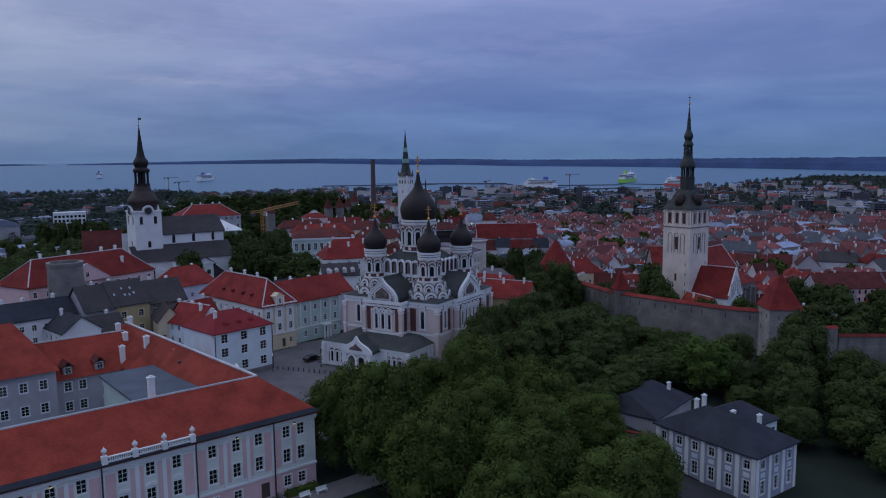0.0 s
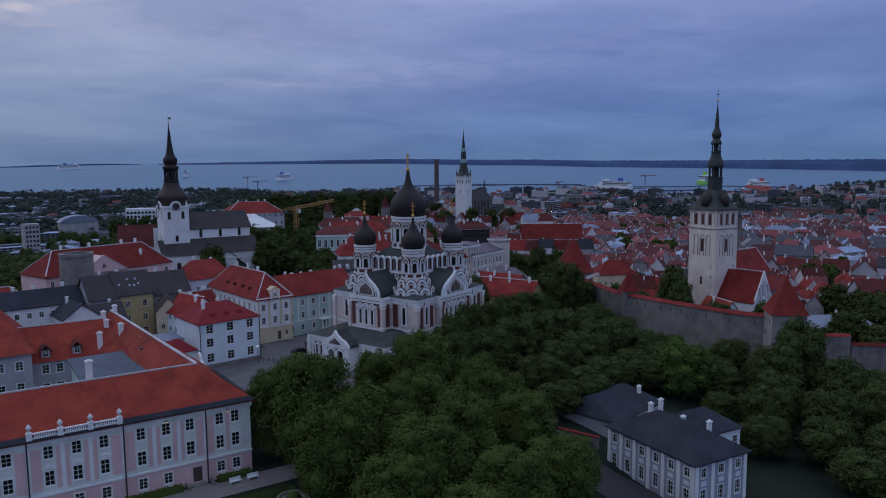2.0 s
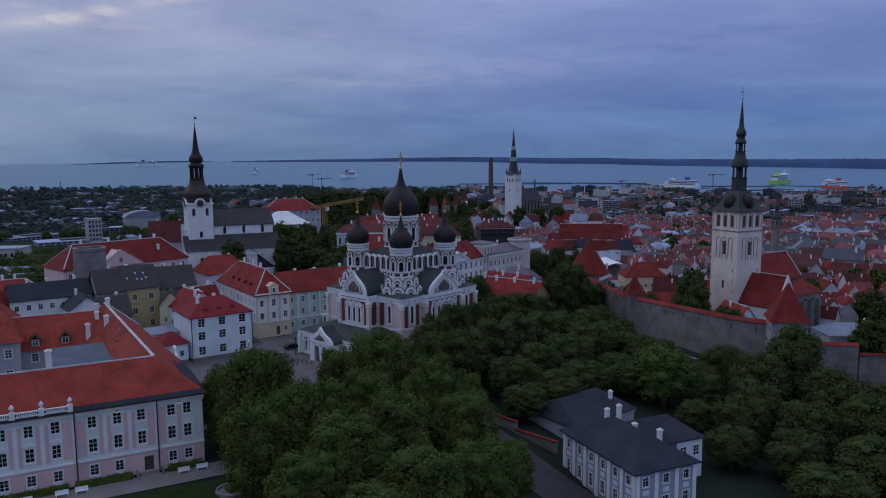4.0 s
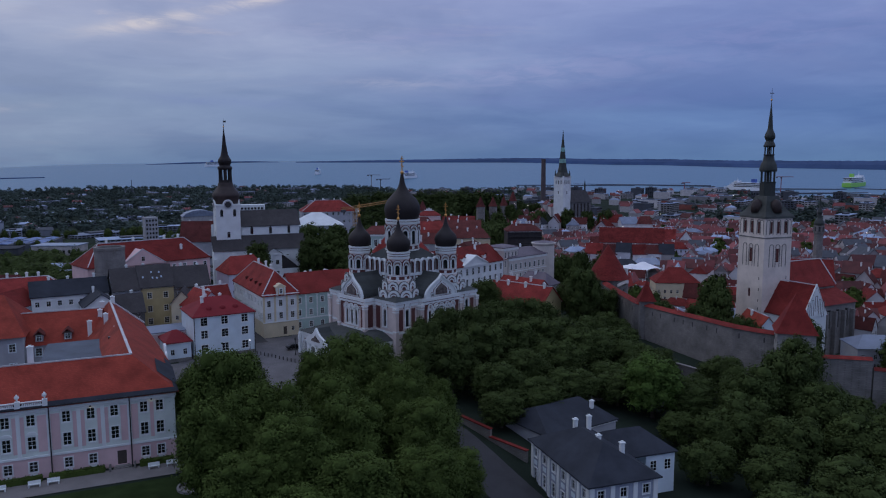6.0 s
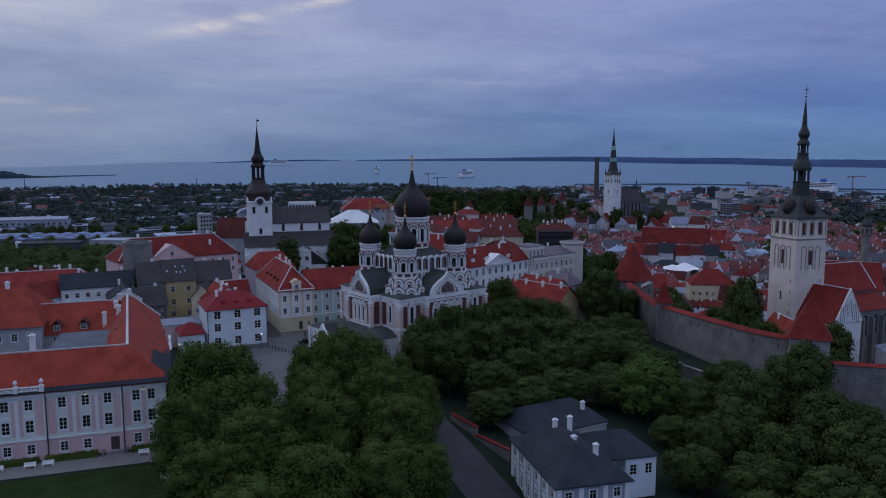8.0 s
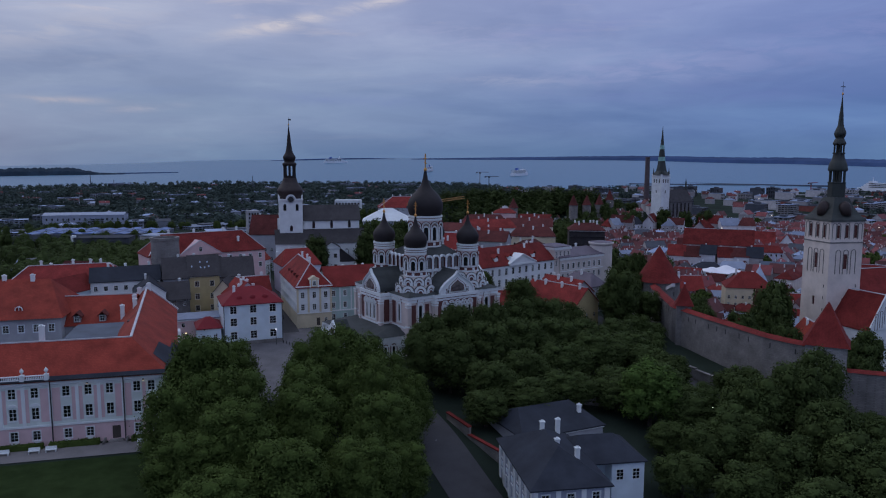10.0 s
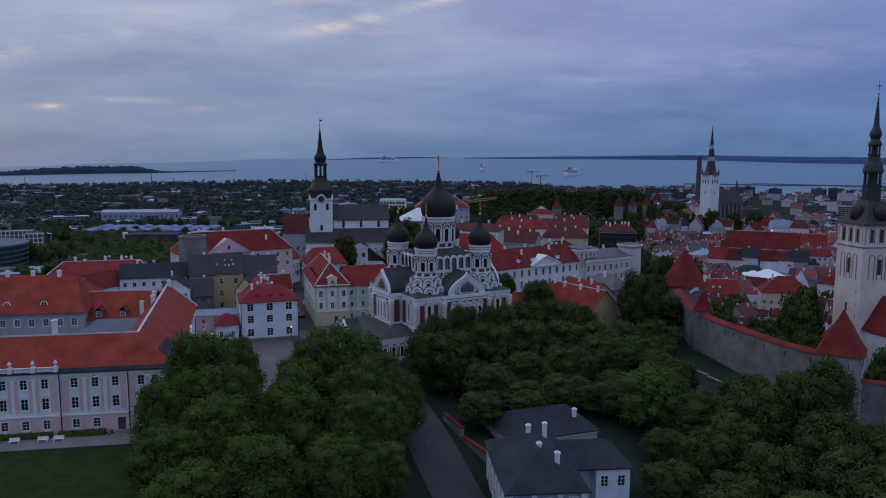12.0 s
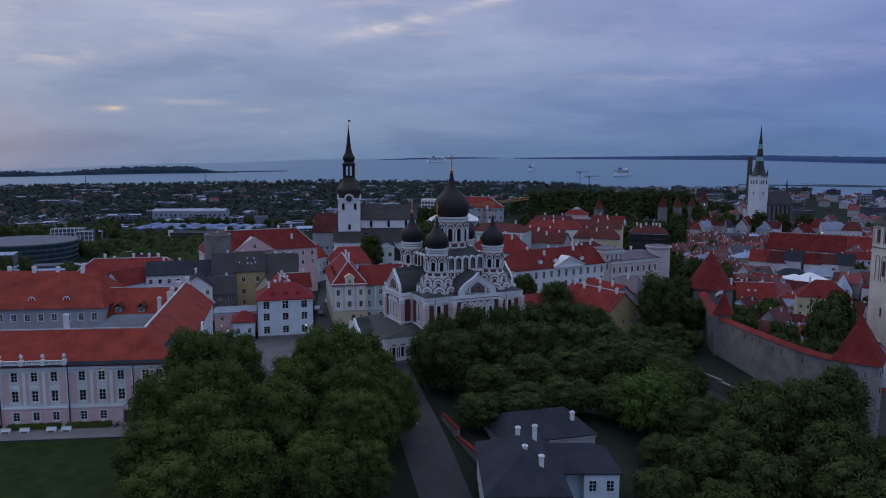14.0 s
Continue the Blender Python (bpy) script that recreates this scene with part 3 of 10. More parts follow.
def height(x, y):
    e, w, n = step(72, 125, x), step(118, 180, -x), step(165, 250, y)
    k = 1 - (1 - e) * (1 - w) * (1 - n)
    r = math.hypot(x - CENTRE.x, y - CENTRE.y)
    low = -17.0 - 21.5 * step(150, 1500, r)
    top = 1.0 - 1.8 * step(5, 55, -y) - 5.0 * step(55, 95, -y) * step(-45, -5, x) - 2.5 * step(20, 60, x)
    # wooded bastion mound north of the old town
    px_, py_ = x - 180.0, y - 618.0
    s = min(1.0, max(0.0, (px_ * 190.0 - py_ * 75.0) / (190.0 ** 2 + 75.0 ** 2)))
    mound = 28.0 * math.exp(-((px_ - 190.0 * s) ** 2 + (py_ + 75.0 * s) ** 2) / 48.0 ** 2)
    return top * (1 - k) + low * k + bowl(r, bearing_of(x, y)) + mound


COAST = [(-60, 2600), (-30, 2350), (-15, 2330), (0, 2400), (8, 2330), (16, 2300), (22, 2060), (30, 2230), (36, 1980), (41, 2200), (44, 2300), (47, 2080), (50.5, 1980), (55, 2080),
         (59, 2300), (63, 2600), (66, 2850), (120, 2900)]


def coast(bearing):
    for (a, r), (b, q) in zip(COAST, COAST[1:]):
        if a <= bearing <= b:
            return r + (q - r) * (bearing - a) / (b - a)
    return 2900 if bearing > 0 else 2600


def bearing_of(x, y):
    return math.degrees(math.atan2(x - CENTRE.x, y - CENTRE.y))


def build_ground():
    radii = [0.01] + [6.0 * i for i in range(1, 62)]
    while radii[-1] < 4750:
        radii.append(radii[-1] * 1.045)
    n = 480
    v, f = [], []
    for r in radii:
        for k in range(n):
            a = 2 * math.pi * k / n
            x, y = CENTRE.x + r * math.sin(a), CENTRE.y + r * math.cos(a)
            z = height(x, y)
            b = bearing_of(x, y)
            c = coast(b) + 25 * math.sin(b * 3.1) + 18 * math.sin(b * 7.7)
            z -= 9.0 * step(c - 30, c + 30, r)
            v.append((x, y, z))
    for j in range(len(radii) - 1):
        for k in range(n):
            f.append((j * n + k, j * n + (k + 1) % n, (j + 1) * n + (k + 1) % n, (j + 1) * n + k))
    g = Geo()
    g.v, g.f, g.mi = v, [q[::-1] for q in f], [0] * len(f)
    solid("ground", smooth(g.mesh("ground", GROUND)), None, "dark town ground with grass, earth and paving between the houses", "ground", kind="structure")


build_ground()


def build_water():
    g = Geo()
    n, radii = 160, [1500.0]
    while radii[-1] < 4800:
        radii.append(radii[-1] * 1.03)
    v, f = [], []
    for r in radii:
        for k in range(n + 1):
            a = radians(-75 + 190 * k / n)
            v.append((CENTRE.x + r * math.sin(a), CENTRE.y + r * math.cos(a), SEA + bowl(r, -75 + 190 * k / n) - 1.0))
    for j in range(len(radii) - 1):
        for k in range(n):
            f.append((j * (n + 1) + k, (j + 1) * (n + 1) + k, (j + 1) * (n + 1) + k + 1, j * (n + 1) + k + 1))
    g.add(v, [q[::-1] for q in f])
    solid("water", smooth(g.mesh("water", WATER)), None, "calm grey-blue bay water under an evening sky", "sea", kind="structure")


build_water()


def polar(bearing, r, z=None):
    x, y = CENTRE.x + r * math.sin(radians(bearing)), CENTRE.y + r * math.cos(radians(bearing))
    return x, y, (SEA + bowl(r, bearing) if z is None else z)


def ridge_land(name, label, b0, b1, r0, thick, tops, steps=90, r1=None, mat=None, rough=0.08):
    """A long low wooded shore: b0 to b1 in bearing, tops: (share along, height) of its crest."""
    g, rng = Geo(), random.Random(5)
    for i in range(steps + 1):
        s = i / steps
        for (sa, ha), (sb, hb) in zip(tops, tops[1:]):
            if sa <= s <= sb:
                hh = ha + (hb - ha) * (s - sa) / (sb - sa)
        hh *= 1.0 + rough * (rng.random() - 0.5)
        b = b0 + (b1 - b0) * s
        for k, (dr, hz) in enumerate(((0, -4), (thick * 0.12, hh * 0.55), (thick * 0.4, hh), (thick, -4))):
            x, y, z = polar(b, r0 + ((r1 or r0) - r0) * s + dr)
            g.v.append((x, y, z + hz))
    for i in range(steps):
        for k in range(3):
            g.f.append((i * 4 + k, (i + 1) * 4 + k, (i + 1) * 4 + k + 1, i * 4 + k + 1))
            g.mi.append(0)
    return solid(name, g, mat or HAZE_SHORE, label, "shore", kind="structure")


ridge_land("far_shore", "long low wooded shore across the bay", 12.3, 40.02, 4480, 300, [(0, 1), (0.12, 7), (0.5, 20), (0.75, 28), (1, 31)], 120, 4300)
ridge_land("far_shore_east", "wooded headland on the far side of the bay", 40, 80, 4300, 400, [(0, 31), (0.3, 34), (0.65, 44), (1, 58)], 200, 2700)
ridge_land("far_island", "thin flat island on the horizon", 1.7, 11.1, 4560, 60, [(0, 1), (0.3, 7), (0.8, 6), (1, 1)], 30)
ridge_land("peninsula", "low wooded peninsula reaching into the bay", -33, -8.4, 3000, 160, [(0, 17), (0.42, 17), (0.5, 9), (0.58, 17), (0.7, 24), (0.86, 23), (0.93, 5), (0.97, 2), (1, 1)], 200, None, WOODED_SHORE, 0.35)
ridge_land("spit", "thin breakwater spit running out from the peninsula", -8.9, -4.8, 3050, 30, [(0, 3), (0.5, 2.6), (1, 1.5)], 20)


# ---------------------------------------------------------------- cathedral with onion domes
def arch_outline(w, h, n=10, ogee=0.0):
    """Outline in xz of an arch, w wide and h high, standing on z 0; ogee: the height of a point on top."""
    pts = [(-w / 2, 0), (w / 2, 0)]
    sh = h - w / 2 - ogee
    for k in range(n + 1):
        a = math.pi * k / n
        lift = ogee * max(0.0, 1 - abs(math.cos(a)) * 1.6) ** 1.5
        pts.append((w / 2 * math.cos(a), sh + w / 2 * math.sin(a) + lift))
    return pts


def arch_band(g, w, h, t, y0, y1, m=None, n=10, ogee=0.0):
    """A raised arch moulding of thickness t: the band between two arches."""
    a = arch_outline(w, h, n, ogee)[1:] + [(-w / 2, 0)]
    b = arch_outline(w - 2 * t, h - t, n, ogee)[1:] + [(-w / 2 + t, 0)]
    k = len(a)
    v = [(x, y, z) for y in (y0, y1) for x, z in a + b]
    f = []
    for i in range(k - 1):
        f += [(i, i + 1, k + i + 1, k + i), (2 * k + i + 1, 2 * k + i, 3 * k + i, 3 * k + i + 1),
              (i + 1, i, 2 * k + i, 2 * k + i + 1), (k + i, k + i + 1, 3 * k + i + 1, 3 * k + i)]
    g.add(v, f, m)


def onion(g, prof, n=32):
    """A smooth onion profile through the given radii and heights."""
    pts = []
    for i in range(len(prof) - 1):
        p = [Vector(prof[max(0, min(len(prof) - 1, i + k))]) for k in (-1, 0, 1, 2)]
        for s in range(4):
            t = s / 4
            q = 0.5 * ((2 * p[1]) + (-p[0] + p[2]) * t + (2 * p[0] - 5 * p[1] + 4 * p[2] - p[3]) * t * t + (-p[0] + 3 * p[1] - 3 * p[2] + p[3]) * t ** 3)
            pts.append((max(0.05, q[0]), q[1]))
    pts.append(prof[-1])
    g.lathe(pts, n)


def orthodox_cross(h):
    g = Geo()
    t = h * 0.026
    g.box(-t, t, -t, t, 0, h)
    g.box(-h * 0.22, h * 0.22, -t, t, h * 0.66, h * 0.66 + 2 * t)
    g.box(-h * 0.12, h * 0.12, -t, t, h * 0.82, h * 0.82 + 2 * t)
    g.box(-h * 0.14, h * 0.14, -t, t, h * 0.38, h * 0.38 + 2 * t, Matrix.Translation((0, 0, h * 0.39)) @ Matrix.Rotation(0.35, 4, "Y") @ Matrix.Translation((0, 0, -h * 0.39)))
    return g


def build_cathedral():
    c = thing("cathedral", "white and pale pink cathedral with five black onion domes", "cathedral", pose(0, 0, 0, 0, 0, 19.3))
    B, BS, W, S = 14.3, 5.6, 17.4, 15.6     # corner blocks, half width of the west arm, face of the west arm, face of the south arm
    SS, E, EV = 6.9, 17.4, 17.2
    out = [(-W, -BS), (-B, -BS), (-B, -B), (-SS, -B), (-SS, -S), (SS, -S), (SS, -B), (B, -B), (B, -BS), (E, -BS), (E, BS), (B, BS), (B, B), (SS, B), (SS, S), (-SS, S), (-SS, B), (-B, B), (-B, BS), (-W, BS)]
    g = Geo()
    wins = []
    for i, p0 in enumerate(out):
        p1 = out[(i + 1) % len(out)]
        ln = math.hypot(p1[0] - p0[0], p1[1] - p0[1])
        holes = []
        if ln > 10.5:
            for k in range(3 if ln < 12 else 5):
                n = 3 if ln < 12 else 5
                u = ln / 2 + (k - (n - 1) / 2) * 2.0
                holes.append((u - 0.46, u + 0.46, 10.2, 13.9))
        elif ln > 6.5:
            holes.append((ln / 2 - 0.55, ln / 2 + 0.55, 10.6, 14.9))
        wall_with(g, p0, p1, -3, EV, holes, 0.35)
        for a, b, z, z2 in holes:
            wins.append((p0, p1, (a + b) / 2, z, b - a, z2 - z))
    part("wall", g, CATHEDRAL_PINK, c, "pale pink plastered wall")
    wmesh = {}
    for p0, p1, u, z, w, h in wins:
        d = (Vector(p1) - Vector(p0)).normalized()
        m = Matrix.Translation((p0[0] + d.x * u, p0[1] + d.y * u, z)) @ Matrix.Rotation(math.atan2(d.y, d.x), 4, "Z")
        key = round(w, 2), round(h, 2)
        if key not in wmesh:
            ga = Geo()
            arch_band(ga, w + 0.75, h + 0.75, 0.38, -0.16, 0.02)
            ga.box(-w / 2 - 0.5, w / 2 + 0.5, -0.22, 0.02, -0.35, -0.05)
            ga.box(-w / 2 - 0.45, -w / 2 - 0.05, -0.2, 0.0, h * 0.45, h * 0.5).box(w / 2 + 0.05, w / 2 + 0.45, -0.2, 0.0, h * 0.45, h * 0.5)
            hood = Geo()
            arch_band(hood, w + 1.0, w / 2 + 0.9, 0.3, -0.3, 0.02, pose(0, 0, h + 0.55))
            ho = Geo()
            arch_band(ho, w + 1.3, w / 2 + 1.08, 0.16, -0.2, 0.02, pose(0, 0, h + 0.55))
            wmesh[key] = ga.mesh("surround", TRIM_WHITE), Geo().slab(arch_outline(w, h), 0.2, 0.24).mesh("pane", GLASS), hood.mesh("hood_mould", TRIM_WHITE), ho.mesh("hood_outline", BRICK_RED)
        wi = part("window", wmesh[key][0], None, c, "white arched window surround", m)
        part("pane", wmesh[key][1], None, wi)
        part("hood_mould", wmesh[key][2], None, wi)
        part("hood_outline", wmesh[key][3], None, wi, "dark red hood outline")
    # brick-red recessed panels beside the arms, white bands, corner pilasters
    for sx in (-1, 1):
        for sy in (-1, 1):
            for x0, x1, y0, y1, zt in ((B, B + 0.05, 6.3, 8.0, 15.6), (14.9, 16.5, BS, BS + 0.05, 15.6), (8.0, 9.2, B, B + 0.05, 15.2), (12.0, 13.3, B, B + 0.05, 15.2)):
                part("brick_panel", Geo().box(min(sx * x0, sx * x1), max(sx * x0, sx * x1), min(sy * y0, sy * y1), max(sy * y0, sy * y1), 9.8, zt), BRICK_RED, c, "dark red brick panel")
    for z0, z1, o in ((15.8, 16.4, 0.14), (16.6, EV + 0.25, 0.28), (9.0, 9.5, 0.14), (-3, 1.6, 0.18)):
        for i, p0 in enumerate(out):
            p1 = out[(i + 1) % len(out)]
            d = (Vector(p1) - Vector(p0))
            ln = d.length
            m = Matrix.Translation((*p0, 0)) @ Matrix.Rotation(math.atan2(d.y, d.x), 4, "Z")
            part("cornice" if z0 > 5 else "plinth", Geo().box(-o * 0.98, ln + o * 0.98, -o, -0.01, z0, z1, m), TRIM_WHITE if z0 > 5 else STONE, c)
    for half, face, turn in ((BS, W, -90), (SS, S, 0), (BS, E, 90), (SS, S, 180)):
        a = pose(0, 0, 0, 0, 0, turn)
        for s in (-1, 1):
            x = s * (half - 1.25)
            part("brick_panel", Geo().box(x - 0.55, x + 0.55, -face - 0.06, -face - 0.01, 9.8, 15.4, a), BRICK_RED, c, "dark red brick panel")
        part("frieze", Geo().box(-half + 0.5, half - 0.5, -face - 0.07, -face - 0.01, 15.35, 15.8, a).box(-half + 0.5, half - 0.5, -face - 0.26, -face - 0.2, 16.44, 16.57, a), BRICK_RED, c, "dark red brick frieze")
        nn = 8 if half < 6 else 9
        for i in range(nn):
            at = a @ Matrix.Translation(((i - (nn - 1) / 2) * 0.84, -face, 14.5))
            sc = Geo()
            arch_band(sc, 0.86, 0.72, 0.2, -0.34, -0.01, at)
            part("corbel", sc.box(-0.5, -0.36, -0.3, -0.01, -0.35, 0.1, at), TRIM_WHITE, c)
        part("corbel_shade_board", Geo().box(-nn * 0.43, nn * 0.43, -face - 0.09, -face - 0.01, 14.35, 15.1, a), BRICK_RED, c, "dark red brick frieze")
    for x, y in out:
        pl = part("pilaster", Geo().box(x - 0.5, x + 0.5, y - 0.5, y + 0.5, -3, 15.78), CATHEDRAL_PINK, c)
        part("capital", Geo().box(x - 0.6, x + 0.6, y - 0.6, y + 0.6, 14.7, 15.0), TRIM_WHITE, pl)
        part("capital", Geo().box(x - 0.64, x + 0.64, y - 0.64, y + 0.64, 15.3, 15.76), TRIM_WHITE, pl)
        part("band", Geo().box(x - 0.6, x + 0.6, y - 0.6, y + 0.6, 9.66, 10.0), TRIM_WHITE, pl)
    # gabled fronts of the four arms, with an ogee kokoshnik each
    for k, (half, face) in enumerate(((BS, W), (SS, S), (BS, E), (SS, S))):
        a = pose(0, 0, 0, 0, 0, (-90, 0, 90, 180)[k])
        w = 2 * half * 0.80
        m = a @ Matrix.Translation((0, -face, EV + 0.25))
        o = arch_outline(w, 5.9, 20, 1.6)
        o = [(x, z if z > 0 else 0) for x, z in o]
        hh = 5.9
        prof = [(-w / 2, 0), (w / 2, 0), (w / 2 * 0.99, 0.9), (w / 2 * 0.90, 1.9), (w / 2 * 0.72, 2.9), (w / 2 * 0.5, 3.7), (w / 2 * 0.28, 4.4), (w / 2 * 0.12, 5.0), (0, 5.9)]
        prof += [(-x, z) for x, z in prof[-2:1:-1]]
        gb = part("gable", Geo().slab(prof, 0.0, 0.7, m), TRIM_WHITE, c, "white ogee gable")
        inn = [(x * 0.62, z * 0.66 + 0.55) for x, z in prof]
        pan = [(-1.9, 0.7), (1.9, 0.7), (1.9, 1.9), (1.1, 2.6), (0.4, 3.0), (0, 3.4), (-0.4, 3.0), (-1.1, 2.6), (-1.9, 1.9)]
        grow = lambda k: [(x * k, (z - 1.9) * k + 1.9) for x, z in pan]
        part("panel_outline", Geo().slab(grow(1.46), -0.04, 0.0, m).box(-3.6, 3.6, -0.04, 0, 0.05, 1.35, m), BRICK_RED, gb, "dark red panel outline")
        part("panel_frame", Geo().slab(grow(1.34), -0.10, 0.0, m).box(-3.45, 3.45, -0.10, 0, 0.2, 1.2, m), TRIM_WHITE, gb)
        part("panel_outline", Geo().slab(grow(1.08), -0.14, 0.0, m), BRICK_RED, gb)
        part("mosaic_panel", Geo().slab(grow(0.96), -0.18, 0.0, m), MOSAIC, gb, "dim mosaic panel")
        for s in (-1, 1):
            part("side_niche", Geo().slab(arch_outline(0.5, 0.75), -0.15, 0, m @ Matrix.Translation((s * 3.0, 0, 0.3))), STONE_DARK, gb)
        bd = Geo()
        for s0, s1, th in ((0.99, 0.91, 0.28),):
            pa, pb = [(x * s0, z * s0 + (1 - s0) * 1.2) for x, z in prof[1:]] + [(-w / 2 * s0, (1 - s0) * 1.2)], [(x * s1, z * s1 + (1 - s1) * 1.2) for x, z in prof[1:]] + [(-w / 2 * s1, (1 - s1) * 1.2)]
            n = len(pa)
            v = [(x, y, z) for y in (-th, 0) for x, z in pa + pb]
            f = []
            for i in range(n - 1):
                f += [(i, i + 1, n + i + 1, n + i), (i + 1, i, 2 * n + i, 2 * n + i + 1), (n + i, n + i + 1, 3 * n + i + 1, 3 * n + i)]
            bd.add(v, f, m)
        part("gable_moulding", bd, TRIM_WHITE, gb)
        rp = [(x * 1.04, z * 1.0 + 0.16) for x, z in prof]
        part("arm_roof", Geo().slab(rp, 0.5, face - 6.0, m), CATHEDRAL_ROOF, c, "dark sheet-metal roof of the arm")
    # low roofs of the corner blocks
    for sx in (-1, 1):
        for sy in (-1, 1):
            x, y = sx * 9.9, sy * 9.9
            part("corner_roof", Geo().add([(x - 4.9, y - 4.9, EV + 0.2), (x + 4.9, y - 4.9, EV + 0.2), (x + 4.9, y + 4.9, EV + 0.2), (x - 4.9, y + 4.9, EV + 0.2), (sx * 8.4, sy * 8.4, EV + 2.6)],
                                          [(0, 1, 4), (1, 2, 4), (2, 3, 4), (3, 0, 4), (3, 2, 1, 0)]), CATHEDRAL_ROOF, c)
    # centre block with its arcaded gallery
    part("centre_block", Geo().box(-8.3, 8.3, -8.3, 8.3, 15, 25.2), CATHEDRAL_PINK, c)
    for k in range(4):
        part("brick_band", Geo().box(-6.0, 6.0, -8.36, -8.31, 21.32, 22.38, pose(0, 0, 0, 0, 0, 90 * k)), BRICK_RED, c, "dark red brick band")
    koko = Geo()
    arch_band(koko, 2.15, 3.5, 0.42, -0.5, 0.05)
    koko.box(-0.98, 0.98, -0.34, 0.02, -0.5, 0.0)
    koko.box(-1.15, -0.85, -0.42, 0.0, -2.2, 0.4).box(0.85, 1.15, -0.42, 0.0, -2.2, 0.4)
    arch_band(koko, 2.12, 1.5, 0.3, -0.62, 0.02, pose(0, 0, 2.2))
    kk = koko.mesh("gallery_arch", TRIM_WHITE)
    kp = Geo().slab(arch_outline(1.3, 2.9), -0.1, 0.0).mesh("niche", STONE)
    ko = Geo()
    arch_band(ko, 2.3, 3.62, 0.16, -0.4, 0.06)
    arch_band(ko, 1.42, 3.12, 0.13, -0.56, 0.0)
    kol = ko.mesh("arch_outline", BRICK_RED)
    ksq = Geo().box(-0.3, 0.3, -0.1, 0.02, -1.66, -1.06).mesh("white_square", TRIM_WHITE)
    for k in range(4):
        a = pose(0, 0, 0, 0, 0, 90 * k)
        for i in range(5):
            o = part("gallery_arch", kk, None, c, "white kokoshnik arch", a @ Matrix.Translation(((i - 2) * 2.15, -8.35, 23.2)))
            part("niche", kp, None, o)
            part("arch_outline", kol, None, o, "dark red arch outline")
            part("white_square", ksq, None, o)
        part("gallery_cornice", Geo().box(-6.2, 6.2, -8.75, -8.25, 20.9, 21.3, a).box(-6.2, 6.2, -8.75, -8.25, 22.4, 22.75, a), TRIM_WHITE, c)
    part("centre_roof", Geo().lathe([(11.3, 25.6), (5.0, 28.9)], 4, pose(0, 0, 0)), CATHEDRAL_ROOF, c, "dark roof below the main drum")
    # drums and onion domes
    def drum(x, y, z0, z1, r, n, prof, cross_h, tiers, share):
        d = part("drum", Geo().lathe([(r, z0), (r, z1)], 32), CATHEDRAL_PINK, c, "round drum with arched windows", pose(x, y, 0))
        hgt = z1 - z0
        for za, zb, o in ((z1 - 0.5, z1, 0.28), (z1 - 1.1, z1 - 0.7, 0.16), (z0, z0 + 0.35, 0.3), (z0 + hgt * 0.16, z0 + hgt * 0.16 + 0.2, 0.14)):
            part("drum_cornice", Geo().lathe([(r + o, za), (r + o, zb)], 32), TRIM_WHITE, d)
        ws = 2 * math.pi * r / n
        wh = hgt * share
        wa = Geo()
        arch_band(wa, ws * 0.86, wh + 0.6, ws * 0.17, -0.22, 0.1)
        wa.box(-ws * 0.46, -ws * 0.38, -0.25, 0.05, -0.25, wh * 0.8).box(ws * 0.38, ws * 0.46, -0.25, 0.05, -0.25, wh * 0.8)
        wam, wpm = wa.mesh("drum_arch", TRIM_WHITE), Geo().slab(arch_outline(ws * 0.44, wh + 0.25), -0.05, 0.02).mesh("pane", GLASS)
        hd = Geo()
        arch_band(hd, ws * 1.0, ws * 0.62, 0.24, -0.34, 0.1)
        hdm = hd.mesh("hood_mould", TRIM_WHITE)
        hol = Geo()
        arch_band(hol, ws * 1.12, ws * 0.70, 0.13, -0.3, 0.1)
        arch_band(hol, ws * 0.62, ws * 0.36, 0.09, -0.36, 0.1)
        holm = hol.mesh("hood_outline", BRICK_RED)
        bp = Geo().box(-ws * 0.16, ws * 0.16, -0.1, 0.03, hgt * 0.02, hgt * 0.11).mesh("white_square", TRIM_WHITE)
        part("brick_ring", Geo().lathe([(r + 0.04, z0 + 0.34), (r + 0.04, z0 + hgt * 0.155)], 32), BRICK_RED, d, "dark red brick ring")
        part("brick_ring", Geo().lathe([(r + 0.03, z0 + hgt * 0.24), (r + 0.03, z0 + hgt * 0.22 + wh * 0.86)], 32), BRICK_RED, d, "dark red brick ring")
        zf = z0 + hgt * 0.22 + wh + 0.3 + ws * 0.7
        part("frieze", Geo().lathe([(r + 0.12, zf), (r + 0.12, max(zf + 0.3, z1 - 1.3))], 32), TRIM_WHITE, d, "plain white frieze ring")
        part("brick_ring", Geo().lathe([(r + 0.10, z1 - 1.24), (r + 0.10, z1 - 1.11)], 32), BRICK_RED, d, "dark red brick ring")
        part("brick_ring", Geo().lathe([(r + 0.20, z1 - 0.64), (r + 0.20, z1 - 0.52)], 32), BRICK_RED, d, "dark red brick ring")
        for i in range(n):
            a = 360 / n * i
            m = pose(0, 0, 0, 0, 0, a) @ Matrix.Translation((0, -r, z0 + hgt * 0.22))
            o = part("drum_window", wam, None, d, "", m)
            part("pane", wpm, None, o)
            part("hood_mould", hdm, None, d, "", m @ Matrix.Translation((0, 0, wh + 0.15)))
            part("white_square", bp, None, d, "", pose(0, 0, 0, 0, 0, a) @ Matrix.Translation((0, -r, z0 + hgt * 0.035)))
            part("hood_outline", holm, None, d, "", m @ Matrix.Translation((0, 0, wh + 0.15)))
        g = Geo()
        onion(g, prof)
